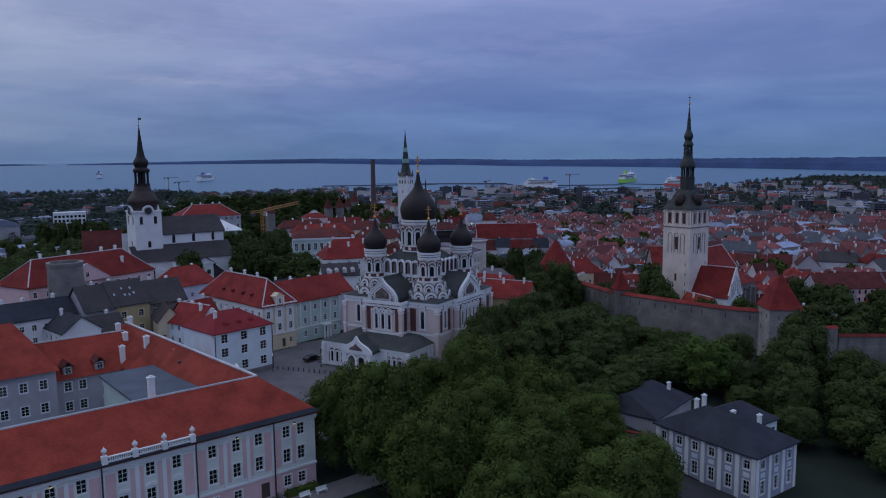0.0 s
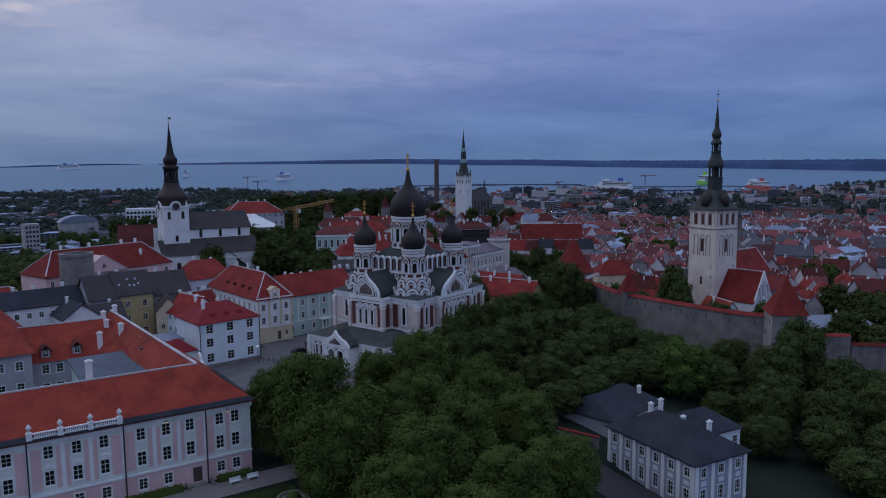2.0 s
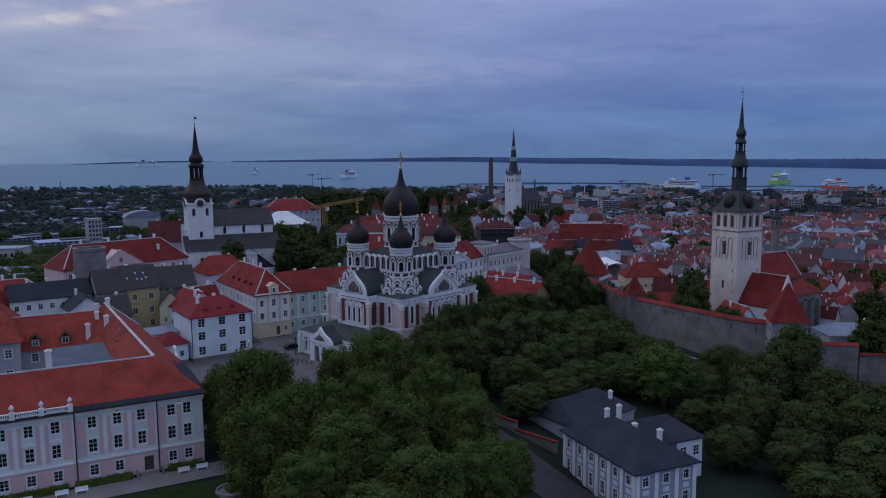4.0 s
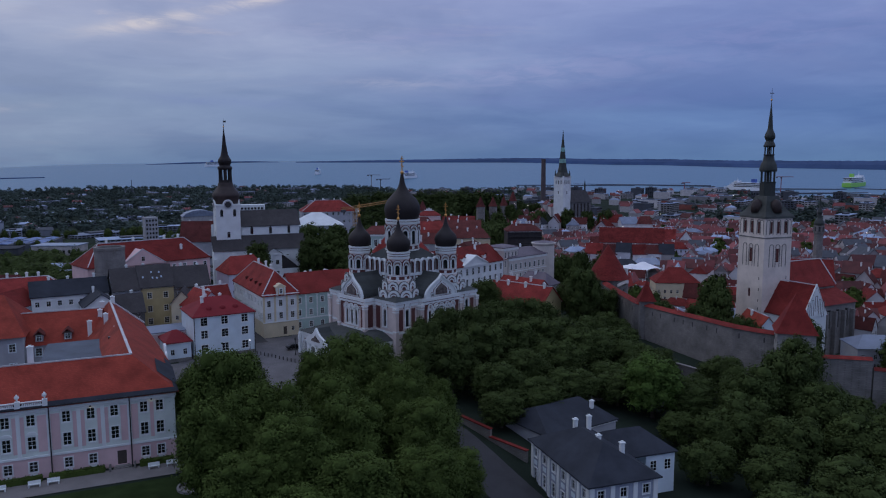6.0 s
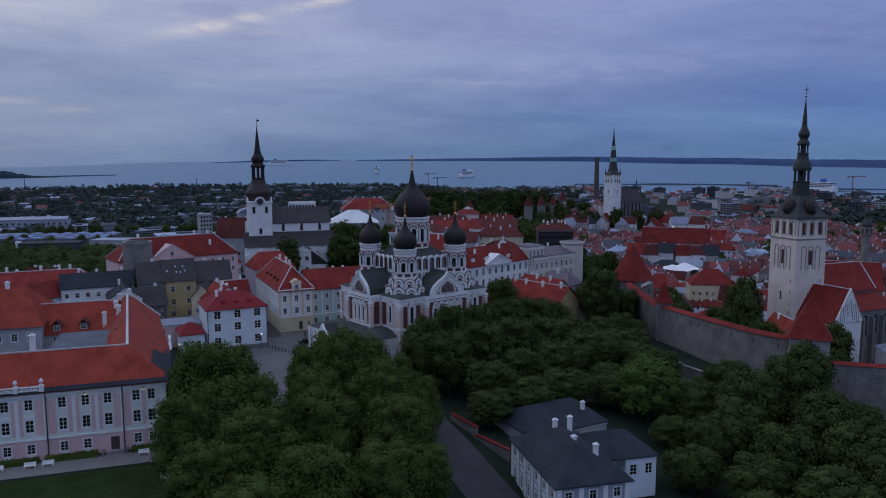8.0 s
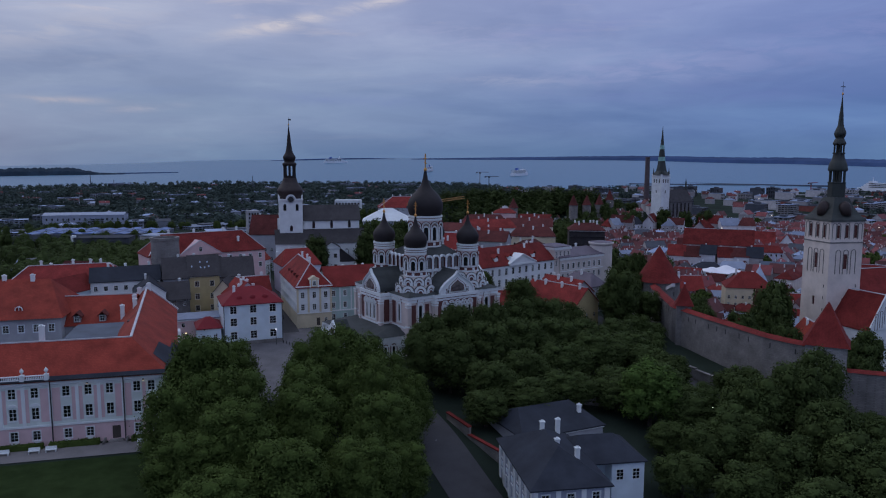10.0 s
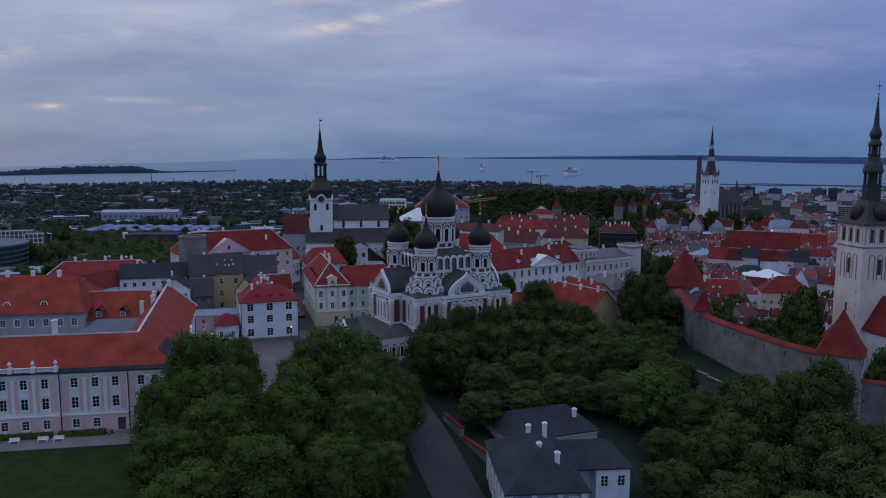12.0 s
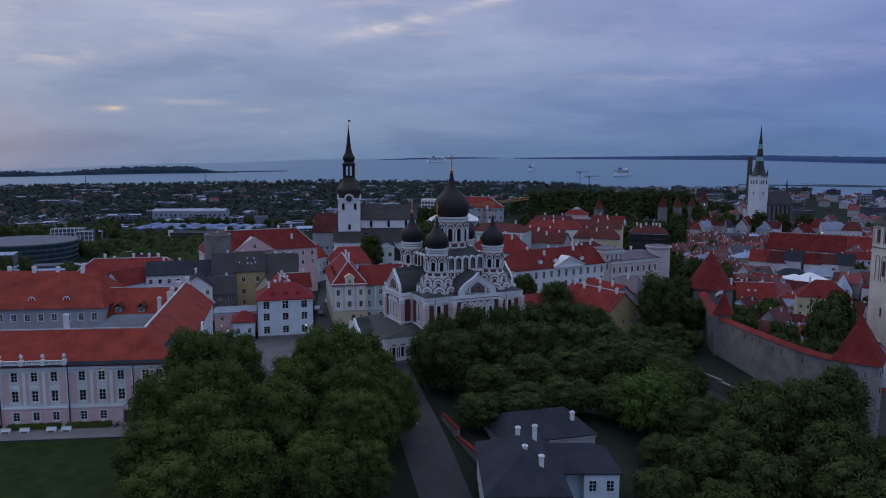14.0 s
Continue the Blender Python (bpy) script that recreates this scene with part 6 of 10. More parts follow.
# ---------------------------------------------------------------- white palace with a red roof, east of the cathedral
def build_east_side():
    p = house("long_palace", "long white palace with a pedimented front and red roof", 46.5, 63.8, 26.0, 46.0, 14.0, 1.0, 13.8, 5.8, PLASTER_WHITE, TILE_HOUSE, 5.0, (1.4, 5.0, 9.0), 13, (1.25, 2.5), ("s", "e"),
              ((-12, 1), (-7, -2.5), (-2, 1), (3, 2), (8, -1.5), (12, 1), (15, 1.5)), surround=TRIM_WHITE)
    part("pediment", Geo().slab([(-6.6, 0), (6.6, 0), (0, 3.0)], -7.5, -3.4, pose(1, 0, 13.0)), PLASTER_WHITE, p, "white triangular pediment")
    part("cornice", Geo().box(-6.0, 8.0, -7.7, -6.98, 12.3, 13.0), TRIM_WHITE, p)
    for q in (-1, 1):
        part("pediment_rim", Geo().add([(0, -7.9, 3.0), (0, -7.9, 3.45), (7.4 * q, -7.9, 0.1), (7.4 * q, -7.9, -0.35), (0, -3.2, 3.0), (0, -3.2, 3.45), (7.4 * q, -3.2, 0.1), (7.4 * q, -3.2, -0.35)],
                                       [(0, 1, 2, 3), (4, 5, 6, 7), (1, 5, 6, 2), (0, 4, 7, 3)], pose(1, 0, 13.0)), TRIM_WHITE, p)
    for x in (-11, -4, 9):
        d = part("dormer", Geo().box(x - 0.8, x + 0.8, -5.6, -3.0, 14.0, 15.6), TRIM_WHITE, p)
        part("dormer_roof", roof_geo(2.8, 1.8, 0, 0.9, 0.2), TILE_HOUSE, d, "", pose(x, -4.4, 15.6, 0, 0, 90))
    ip = house("ivory_palace", "ivory palace with a shallow grey-violet roof", 79.5, 77.0, 22.0, 27.0, 13.0, 0.0, 14.0, 2.6, PLASTER_IVORY, METAL_VIOLET, 5.0, (1.4, 5.2, 9.2), 9, (1.15, 2.3), ("s", "e"), ((-4, 1), (3, 1)), surround=TRIM_WHITE)
    part("string_course", Geo().box(-13.6, 13.6, -6.68, -6.48, 8.3, 8.6), TRIM_WHITE, ip)
    part("cornice", Geo().box(-13.7, 13.7, -6.8, -6.48, 12.9, 13.6), TRIM_WHITE, ip, "pale cornice under the roof")
    ab = house("palace_attic", "ivory attic block of the palace with tall narrow windows", 69.0, 72.0, 24.0, 9.0, 10.0, 0.0, 18.2, 0.8, PLASTER_IVORY, METAL_VIOLET, 3.0, (10.6, 14.0), 4, (0.9, 2.4), ("s",), ())
    part("cornice", Geo().box(-4.9, 4.9, -5.35, -4.98, 17.1, 17.9), TRIM_WHITE, ab)
    part("cornice", Geo().box(-5.35, -4.98, -5.0, 5.0, 17.1, 17.9, pose(0.47, 0, 0)), TRIM_WHITE, ab)
    t = thing("corner_turret", "ivory round-cornered turret with a flat grey roof", "tower", pose(93.5, 79.5, -2.0, 0, 0, 22))
    part("wall", Geo().lathe([(4.6, -8), (4.6, 19.2)], 24), PLASTER_IVORY, t)
    part("cornice", Geo().lathe([(4.6, 18.9), (5.2, 19.6), (5.2, 20.1), (4.8, 20.2)], 24), PLASTER_IVORY, t, "moulded cornice")
    part("roof", Geo().lathe([(4.9, 20.2), (0.1, 20.9)], 24), METAL_VIOLET, t)
    # low red-roofed house with yellow gable
    house("gable_house", "low house with a yellow gable end and red tiled roof", 48.8, 19.0, 115.0, 23.0, 11.0, -2.0, 7.6, 4.9, PLASTER_YELLOW, TILE_HOUSE, 0.0, (2.0, 5.2), 6, (0.9, 1.3), ("n", "w", "e"), ((-9, 0.6), (-2, 1), (5, 1), (10, 0.5)), ridge_cap=True)
    house("red_low_house", "low house with a red tiled roof", 55.5, 30.0, 112.0, 17.0, 10.0, -2.0, 8.4, 4.0, PLASTER_GREY, TILE_HOUSE, 0.0, (2.0, 5.2), 5, (0.9, 1.3), ("n",), ((-4, 1), (2, 1), (6, -1)))
    house("slate_house", "small house with a violet-grey roof", 68.0, 42.0, 120.0, 13.0, 10.0, -2.0, 8.0, 4.0, PLASTER_GREY, METAL_VIOLET, 3.0, (2.0, 5.2), 3, (0.9, 1.3), ("s",), ((0, 1),))
    house("classic_house", "pale house with a small front gable behind the cathedral", 31.0, 24.0, 20.0, 13.0, 10.0, -1.0, 6.8, 3.2, PLASTER_PALE, TILE_HOUSE, 0.0, (1.0, 3.8), 4, (0.9, 1.3), ("s",), ((2, 1),))


build_east_side()


# ---------------------------------------------------------------- town wall and its towers
def build_town_wall():
    w = thing("town_wall", "tall grey limestone town wall with a tiled walk", "town wall")
    pts = [(93, 36), (86.5, 21), (76, -8), (76, -14), (76.3, -23), (77.2, -35), (77.9, -45), (79.6, -51), (82, -56)]
    slit = Geo().box(-0.16, 0.16, -0.03, 0.05, 0, 1.3).mesh("slit", IRON)
    for (x0, y0), (x1, y1) in zip(pts, pts[1:]):
        d = Vector((x1 - x0, y1 - y0))
        m = Matrix.Translation((x0, y0, 0)) @ Matrix.Rotation(math.atan2(d.y, d.x), 4, "Z")
        part("wall_stretch", Geo().box(-0.3, d.length + 0.3, -2.4, 0, -16, 8.9, m), STONE, w, "grey limestone wall stretch")
        part("coping", Geo().add([(-0.2, -2.8, 8.7), (d.length + 0.2, -2.8, 8.7), (d.length + 0.2, -1.2, 9.5), (-0.2, -1.2, 9.5), (-0.2, 0.4, 8.7), (d.length + 0.2, 0.4, 8.7)],
                                 [(0, 1, 2, 3), (3, 2, 5, 4), (0, 4, 5, 1), (0, 3, 4), (1, 5, 2)], m), TILE_HOUSE, w, "red tiled wall coping")
        for k in range(int(d.length / 3.4)):
            part("slit", slit, None, w, "", m @ Matrix.Translation((1.7 + 3.4 * k, -2.42, 6.2)))

    def conical(name, label, x, y, base, eave, tip, r, n, turn, roof, stone=STONE, gr=""):
        t = thing(name, label, "tower", pose(x, y, base, 0, 0, turn), gr)
        part("wall", Geo().lathe([(r * 1.04, -14), (r, eave - base)], n), stone, t)
        part("roof", Geo().lathe([(r + 0.9, eave - base - 0.6), (r * 0.93, eave - base + 0.9), (0.06, tip - base)], n), roof, t, "steep red tiled roof")
        sl = Geo().box(-0.18, 0.18, -0.06, 0.05, 0, 1.3).mesh("slit", IRON)
        for k in range(6):
            a = 60 * k + 15
            part("slit", sl, None, t, "", pose(0, 0, 0, 0, 0, a) @ Matrix.Translation((0, -r * (math.cos(math.pi / n) if n < 9 else 1.0) - 0.01, (eave - base) * 0.72)))
        return t

    t = conical("square_tower", "square limestone gate tower with a steep red pyramid roof", 79.8, -61.3, -6, 11.5, 20.4, 6.0, 4, 47, TILE_HOUSE, STONE_PALE)
    loop = Geo().box(-0.22, 0.22, -0.05, 0.05, 0, 1.25).mesh("slit", IRON)
    for a in range(4):
        for sx, z in ((-1.6, 14.0), (1.6, 14.0), (-1.3, 10.6), (1.7, 10.6)):
            part("slit", loop, None, t, "", pose(0, 0, 0, 0, 0, 45 + 90 * a) @ Matrix.Translation((sx, -4.33, z)))
    conical("wall_turret", "small wall turret with a red pyramid roof", 75.2, -10.8, -4, 10.7, 16.3, 2.9, 4, 60, TILE_HOUSE)
    k = conical("cannon_tower", "stout round stone tower with a red cone roof", 92.5, 32.5, -8, 10.4, 22.0, 7.4, 28, 0, TILE_HOUSE)
    part("chimney", CHIMNEY, None, k, "", pose(5.2, -4.4, 19.5))
    part("stair_parapet", Geo().box(-0.5, 0.5, 0, 9, 0, 1.1, pose(87.5, 14.5, 10.6, -18, 0, -18)), LEAD_CAP, w, "white stair parapet")
    for i, (x, y) in enumerate(((269.5, 493), (288, 501), (316.5, 530), (340, 552))):
        conical("far_wall_tower", "slim town wall tower with a pointed red roof", x, y, -20, (6.0, 5.5, 4.0, 7.5)[i], (16.2, 15.4, 14.2, 18.6)[i], 4.4, 14, 0, TILE_BROWN, gr="far town wall towers")
    conical("far_wall_tower", "stout town wall tower with a pointed red roof", 204.5, 492, -20, 4.5, 13.4, 4.4, 14, 0, TILE_BROWN, gr="far town wall towers")
    # lower wall towards the south-east
    l = thing("low_wall", "lower limestone wall with tiled top below the tower", "town wall")
    for x0, y0, x1, y1, zt in ((84, -61, 96.2, -70, 4.0), (96.4, -70.6, 118, -90, 1.6), (118, -90.2, 140, -106, 1.0)):
        d = Vector((x1 - x0, y1 - y0))
        m = Matrix.Translation((x0, y0, 0)) @ Matrix.Rotation(math.atan2(d.y, d.x), 4, "Z")
        part("wall_stretch", Geo().box(-0.1, d.length + 0.1, -0.8, 0.8, -22, zt, m), STONE, l)
        part("coping", Geo().add([(-0.1, -1.1, zt - 0.1), (d.length + 0.1, -1.1, zt - 0.1), (d.length + 0.1, 0, zt + 0.6), (-0.1, 0, zt + 0.6), (-0.1, 1.1, zt - 0.1), (d.length + 0.1, 1.1, zt - 0.1)],
                                                                                 [(0, 1, 2, 3), (3, 2, 5, 4)], m), TILE_TOWN, l)


build_town_wall()


# ---------------------------------------------------------------- tall church of the lower town
def build_tall_church():
    c = thing("tall_church", "pale limewashed church with a slender green-brown spire", "church", pose(141.6, 6.9, -14.0, 0, 0, 4.0))
    Z = lambda z: z + 14.0
    a = 6.85
    t = part("tower", Geo(), PLASTER_WARM, c, "tall pale square tower", Matrix.Translation((2.0, 1.2, 0)) @ Matrix.Rotation(radians(-7.0), 4, "Z") @ Matrix.Diagonal((0.91, 0.91, 1, 1)))
    g, ws, niches, shutter = Geo(), [], [], {}
    for p0, p1 in (((-a, -a), (a, -a)), ((a, -a), (a, a)), ((a, a), (-a, a)), ((-a, a), (-a, -a))):
        hs = [(u - 0.72, u + 0.72, Z(26.6), Z(30.8)) for u in (3.2, 6.85, 10.5)] + [(6.05, 7.65, Z(16.2), Z(21.2)), (6.25, 7.45, Z(3.4), Z(6.4))]
        wall_with(g, p0, p1, -4, Z(32.4), hs, 0.5)
        ws += [(p0, p1, (h[0] + h[1]) / 2, h[2], h[1] - h[0], h[3] - h[2]) for h in hs]
        niches.append((p0, p1))
    t.data = g.mesh("tower", PLASTER_WARM)
    for p0, p1, u, z, w, h in ws:
        wd = put_window(t, p0, p1, u, z, w, h, TILE_BROWN, 0.35)
        for o in wd.children:
            o.data = shutter.setdefault((round(w, 2), round(h, 2)), Geo().box(-w / 2 + 0.04, w / 2 - 0.04, -0.02, 0.02, 0.04, h - 0.04).mesh("shutter", BRICK_RED))
            o.name = "shutter"
    frame_arch = Geo()
    arch_band(frame_arch, 2.2, 8.2, 0.22, -0.14, 0.02)
    fm = frame_arch.mesh("blind_arch", STONE)
    small = Geo()
    arch_band(small, 2.0, 5.4, 0.2, -0.12, 0.02)
    sm = small.mesh("blind_arch", STONE)
    for p0, p1 in niches:
        d = (Vector(p1) - Vector(p0)).normalized()
        rot = Matrix.Rotation(math.atan2(d.y, d.x), 4, "Z")
        for u in (3.7, 6.85, 10.0):
            part("blind_arch", fm, None, t, "grey-rimmed blind arch", Matrix.Translation((p0[0] + d.x * u, p0[1] + d.y * u, Z(14.6))) @ rot)
        for u in (1.6, 3.2, 6.85, 10.5, 12.1):
            part("blind_arch", sm, None, t, "", Matrix.Translation((p0[0] + d.x * u, p0[1] + d.y * u, Z(26.2))) @ rot)
        for z in (24.9, 32.0):
            part("band", Geo().box(-0.1, 2 * a + 0.1, -0.18, -0.01, Z(z), Z(z + 0.4), Matrix.Translation((*p0, 0)) @ rot), STONE, t)
        for k, z in enumerate((-1, 2, 6, 10)):
            part("slit", Geo().box(11.6, 11.95, -0.04, 0.02, Z(z), Z(z + 1.0), Matrix.Translation((*p0, 0)) @ rot), IRON, t)
    # spire: flared base with four round dormers, two open lanterns, needle
    g = Geo()
    g.lathe([(10.5, Z(32.1)), (10.2, Z(32.7)), (8.2, Z(34.2)), (6.2, Z(36.4)), (4.9, Z(38.6)), (4.2, Z(39.8))], 4)
    part("spire_base", g, COPPER, t, "flared green-brown copper spire base")
    for k in range(4):
        b = part("spire_dormer", smooth(Geo().lathe([(2.2, -0.4), (2.2, 1.9), (1.9, 3.0), (1.1, 3.9), (0.05, 4.3)], 14).mesh("spire_dormer", COPPER_BROWN)), None, t, "", pose(0, 0, 0, 0, 0, 90 * k) @ Matrix.Translation((0, -4.9, Z(34.4))))
    part("spire_drum", Geo().lathe([(3.1, Z(39.2)), (3.1, Z(44.4)), (3.4, Z(44.6))], 8), COPPER, t)

    def lantern(z0, z1, r):
        ln = part("lantern", Geo().lathe([(r + 0.3, Z(z0) - 0.4), (r + 0.3, Z(z0))], 8), COPPER, t, "open columned lantern")
        for k in range(8):
            part("column", Geo().lathe([(r * 0.13, Z(z0)), (r * 0.13, Z(z1))], 6, pose(0, 0, 0, 0, 0, 45 * k + 22.5) @ pose(r * 0.86, 0, 0)), COPPER, ln)
        part("lantern_core", Geo().lathe([(r * 0.18, Z(z0)), (r * 0.18, Z(z1))], 6), COPPER, ln)
    lantern(44.8, 48.6, 2.9)
    g = Geo()
    onion(g, [(3.1, Z(48.4)), (3.3, Z(49.2)), (2.9, Z(51.0)), (2.2, Z(52.4)), (1.8, Z(54.4))], 12)
    part("cap", smooth(g.mesh("cap", COPPER)), None, t)
    lantern(54.6, 57.2, 1.9)
    g = Geo()
    onion(g, [(2.0, Z(57.1)), (2.2, Z(57.7)), (1.7, Z(58.8)), (1.45, Z(59.4)), (2.0, Z(60.8)), (1.6, Z(62.2)), (1.0, Z(63.6)), (0.75, Z(66.5)), (0.4, Z(70.0)), (0.1, Z(73.2))], 12)
    part("needle", smooth(g.mesh("needle", COPPER)), None, t)
    v = Geo()
    vane(v, Z(73.0), 5.0)
    part("vane", v.box(-0.9, 0.9, -0.06, 0.06, Z(76.0), Z(76.25)), IRON, t)
    part("ball", smooth(Geo().lathe([(0.05, Z(73.3)), (0.45, Z(73.8)), (0.05, Z(74.3))], 10).mesh("ball", GOLD)), None, t)
    # nave and aisle to the east, chapel to the south
    nv = part("nave_wall", Geo().box(a + 0.05, 32, -6.5, 7.0, -4, Z(6.2)), STONE, c)
    part("nave_roof", roof_geo(25.4, 13.6, 0, 8.6, 0.4), TILE_HOUSE, nv, "steep red nave roof", pose(19.4, 0.25, Z(6.2)))
    part("nave_gable", Geo().add([(32, -6.5, Z(6.2)), (32, 7, Z(6.2)), (32, 0.25, Z(14.6))], [(0, 1, 2)]), PLASTER_WHITE, nv)
    rl = Geo()
    ridge_line(rl, (6.9, 0.25, Z(15.1)), (32.2, 0.25, Z(15.1)), 0.3)
    ridge_line(rl, (32.3, 0.25, Z(15.0)), (32.3, -6.9, Z(6.2)), 0.3)
    part("ridge_cap", rl, LEAD_CAP, nv)
    g, us = Geo(), (4.5, 9.5, 14.5)
    p0, p1 = (13.5, -14.5), (33.0, -14.5)
    hs = [(u - 0.9, u + 0.9, Z(-8.0), Z(-1.2)) for u in us]
    wall_with(g, p0, p1, -4, Z(1.0), hs, 0.5)
    wall_with(g, (33, -14.5), (33, -6.5), -4, Z(1.0))
    al = part("aisle_wall", g, STONE, c)
    for u in us:
        put_window(al, p0, p1, u, Z(-8.0), 1.8, 6.8, STONE_DARK, 0.3)
    part("aisle_roof", Geo().add([(12.6, -15.2, Z(0.8)), (33.6, -15.2, Z(0.8)), (33.0, -6.4, Z(5.0)), (12.6, -6.4, Z(5.0))], [(0, 1, 2, 3)]), TILE_HOUSE, al)
    for u in (15.6, 20.5, 25.5, 30.5):
        part("buttress", Geo().box(u - 0.5, u + 0.5, -16.0, -14.5, -4, Z(-1.5)), STONE, al)
    ch = part("chapel_wall", Geo().box(-3.2, 9.4, -19.5, -2.5, -4, Z(-1.0)), PLASTER_WHITE, c, "white south chapel")
    part("chapel_roof", roof_geo(17.0, 12.8, 0, 10.4, 0.3), TILE_HOUSE, ch, "steep red chapel roof", pose(3.1, -11.1, Z(-1.0), 0, 0, 90))
    gb = part("chapel_gable", Geo().slab([(-3.4, -1), (9.6, -1), (3.1, 10.4)], -19.9, -19.4, pose(0, 0, 14)), PLASTER_WHITE, ch, "white blind-arched gable")
    ni = Geo()
    arch_band(ni, 1.2, 5.5, 0.16, -0.1, 0.02)
    nm = ni.mesh("blind_arch", STONE)
    for x, z in ((3.1, 1.5), (1.3, 0.2), (4.9, 0.2), (-0.6, -0.6), (6.8, -0.6)):
        part("blind_arch", nm, None, gb, "", Matrix.Translation((x, -19.9, Z(z) - 0.6)))
    rl = Geo()
    ridge_line(rl, (3.1, -19.8, Z(10.0)), (3.1, -6.8, Z(10.0)), 0.3)
    part("ridge_cap", rl, LEAD_CAP, ch)


build_tall_church()


# ---------------------------------------------------------------- far church with the needle spire, and the power-station chimney
def build_far_church():
    c = thing("far_church", "tall white church tower with a needle spire and dark nave", "church", pose(364.5, 487.5, -30, 0, 0, 18))
    t = part("tower", Geo(), PLASTER_WHITE, c, "tall white tower")
    g, a, ws = Geo(), 6.4, []
    for p0, p1 in (((-a, -a), (a, -a)), ((a, -a), (a, a)), ((a, a), (-a, a)), ((-a, a), (-a, -a))):
        hs = [(u - 0.7, u + 0.7, 57.5, 61.5) for u in (3.0, 6.4, 9.8)] + [(5.8, 7.0, 47, 50)]
        wall_with(g, p0, p1, -4, 66.4, hs, 0.6)
        ws += [(p0, p1, (h[0] + h[1]) / 2, h[2], h[1] - h[0], h[3] - h[2]) for h in hs]
    t.data = g.mesh("tower", PLASTER_WHITE)
    for p0, p1, u, z, w, h in ws:
        put_window(t, p0, p1, u, z, w, h, IRON, 0.3)
    g = Geo()
    g.lathe([(8.8, 66.0), (5.6, 70.0), (4.2, 76.0), (2.7, 90.0), (1.2, 103.0), (0.1, 115.5)], 8)
    part("spire", g, COPPER, t, "green-brown needle spire")
    for z, r in ((92, 2.55), (80, 3.85)):
        part("spire_patch", Geo().lathe([(r + 0.05, z), (r - 0.42, z + 4.2)], 8, cap=False), VERDIGRIS, t, "pale green copper band")
    for k in range(4):
        part("pinnacle", Geo().lathe([(0.8, 66.0), (0.8, 68.0), (0.05, 73.0)], 8, pose(0, 0, 0, 0, 0, 90 * k + 45) @ pose(7.6, 0, 0)), COPPER, t)
    n = part("nave_wall", Geo().box(6.5, 40, -8, 8, -4, 38), STONE_DARK, c)
    part("nave_roof", roof_geo(34, 16.4, 0, 12.0, 0.4), SLATE, n, "dark nave roof", pose(23.2, 0, 38))
    for u in range(5):
        part("nave_window", Geo().box(10 + u * 6, 12 + u * 6, -8.1, -7.98, 22, 36), GLASS, n)
    t2 = part("ridge_turret", Geo().lathe([(0.9, 50), (0.9, 56), (0.05, 62)], 8, pose(39, 0, 0)), COPPER, c)
    k = thing("factory_chimney", "tall dark brick factory chimney", "chimney", pose(484.5, 724, -36))
    part("shaft", Geo().lathe([(4.2, -2), (3.0, 90.3)], 20), RUST_BRICK, k)
    part("rim", Geo().lathe([(3.3, 88.2), (3.3, 90.6), (2.6, 90.6)], 20), RUST_BRICK, k)


build_far_church()


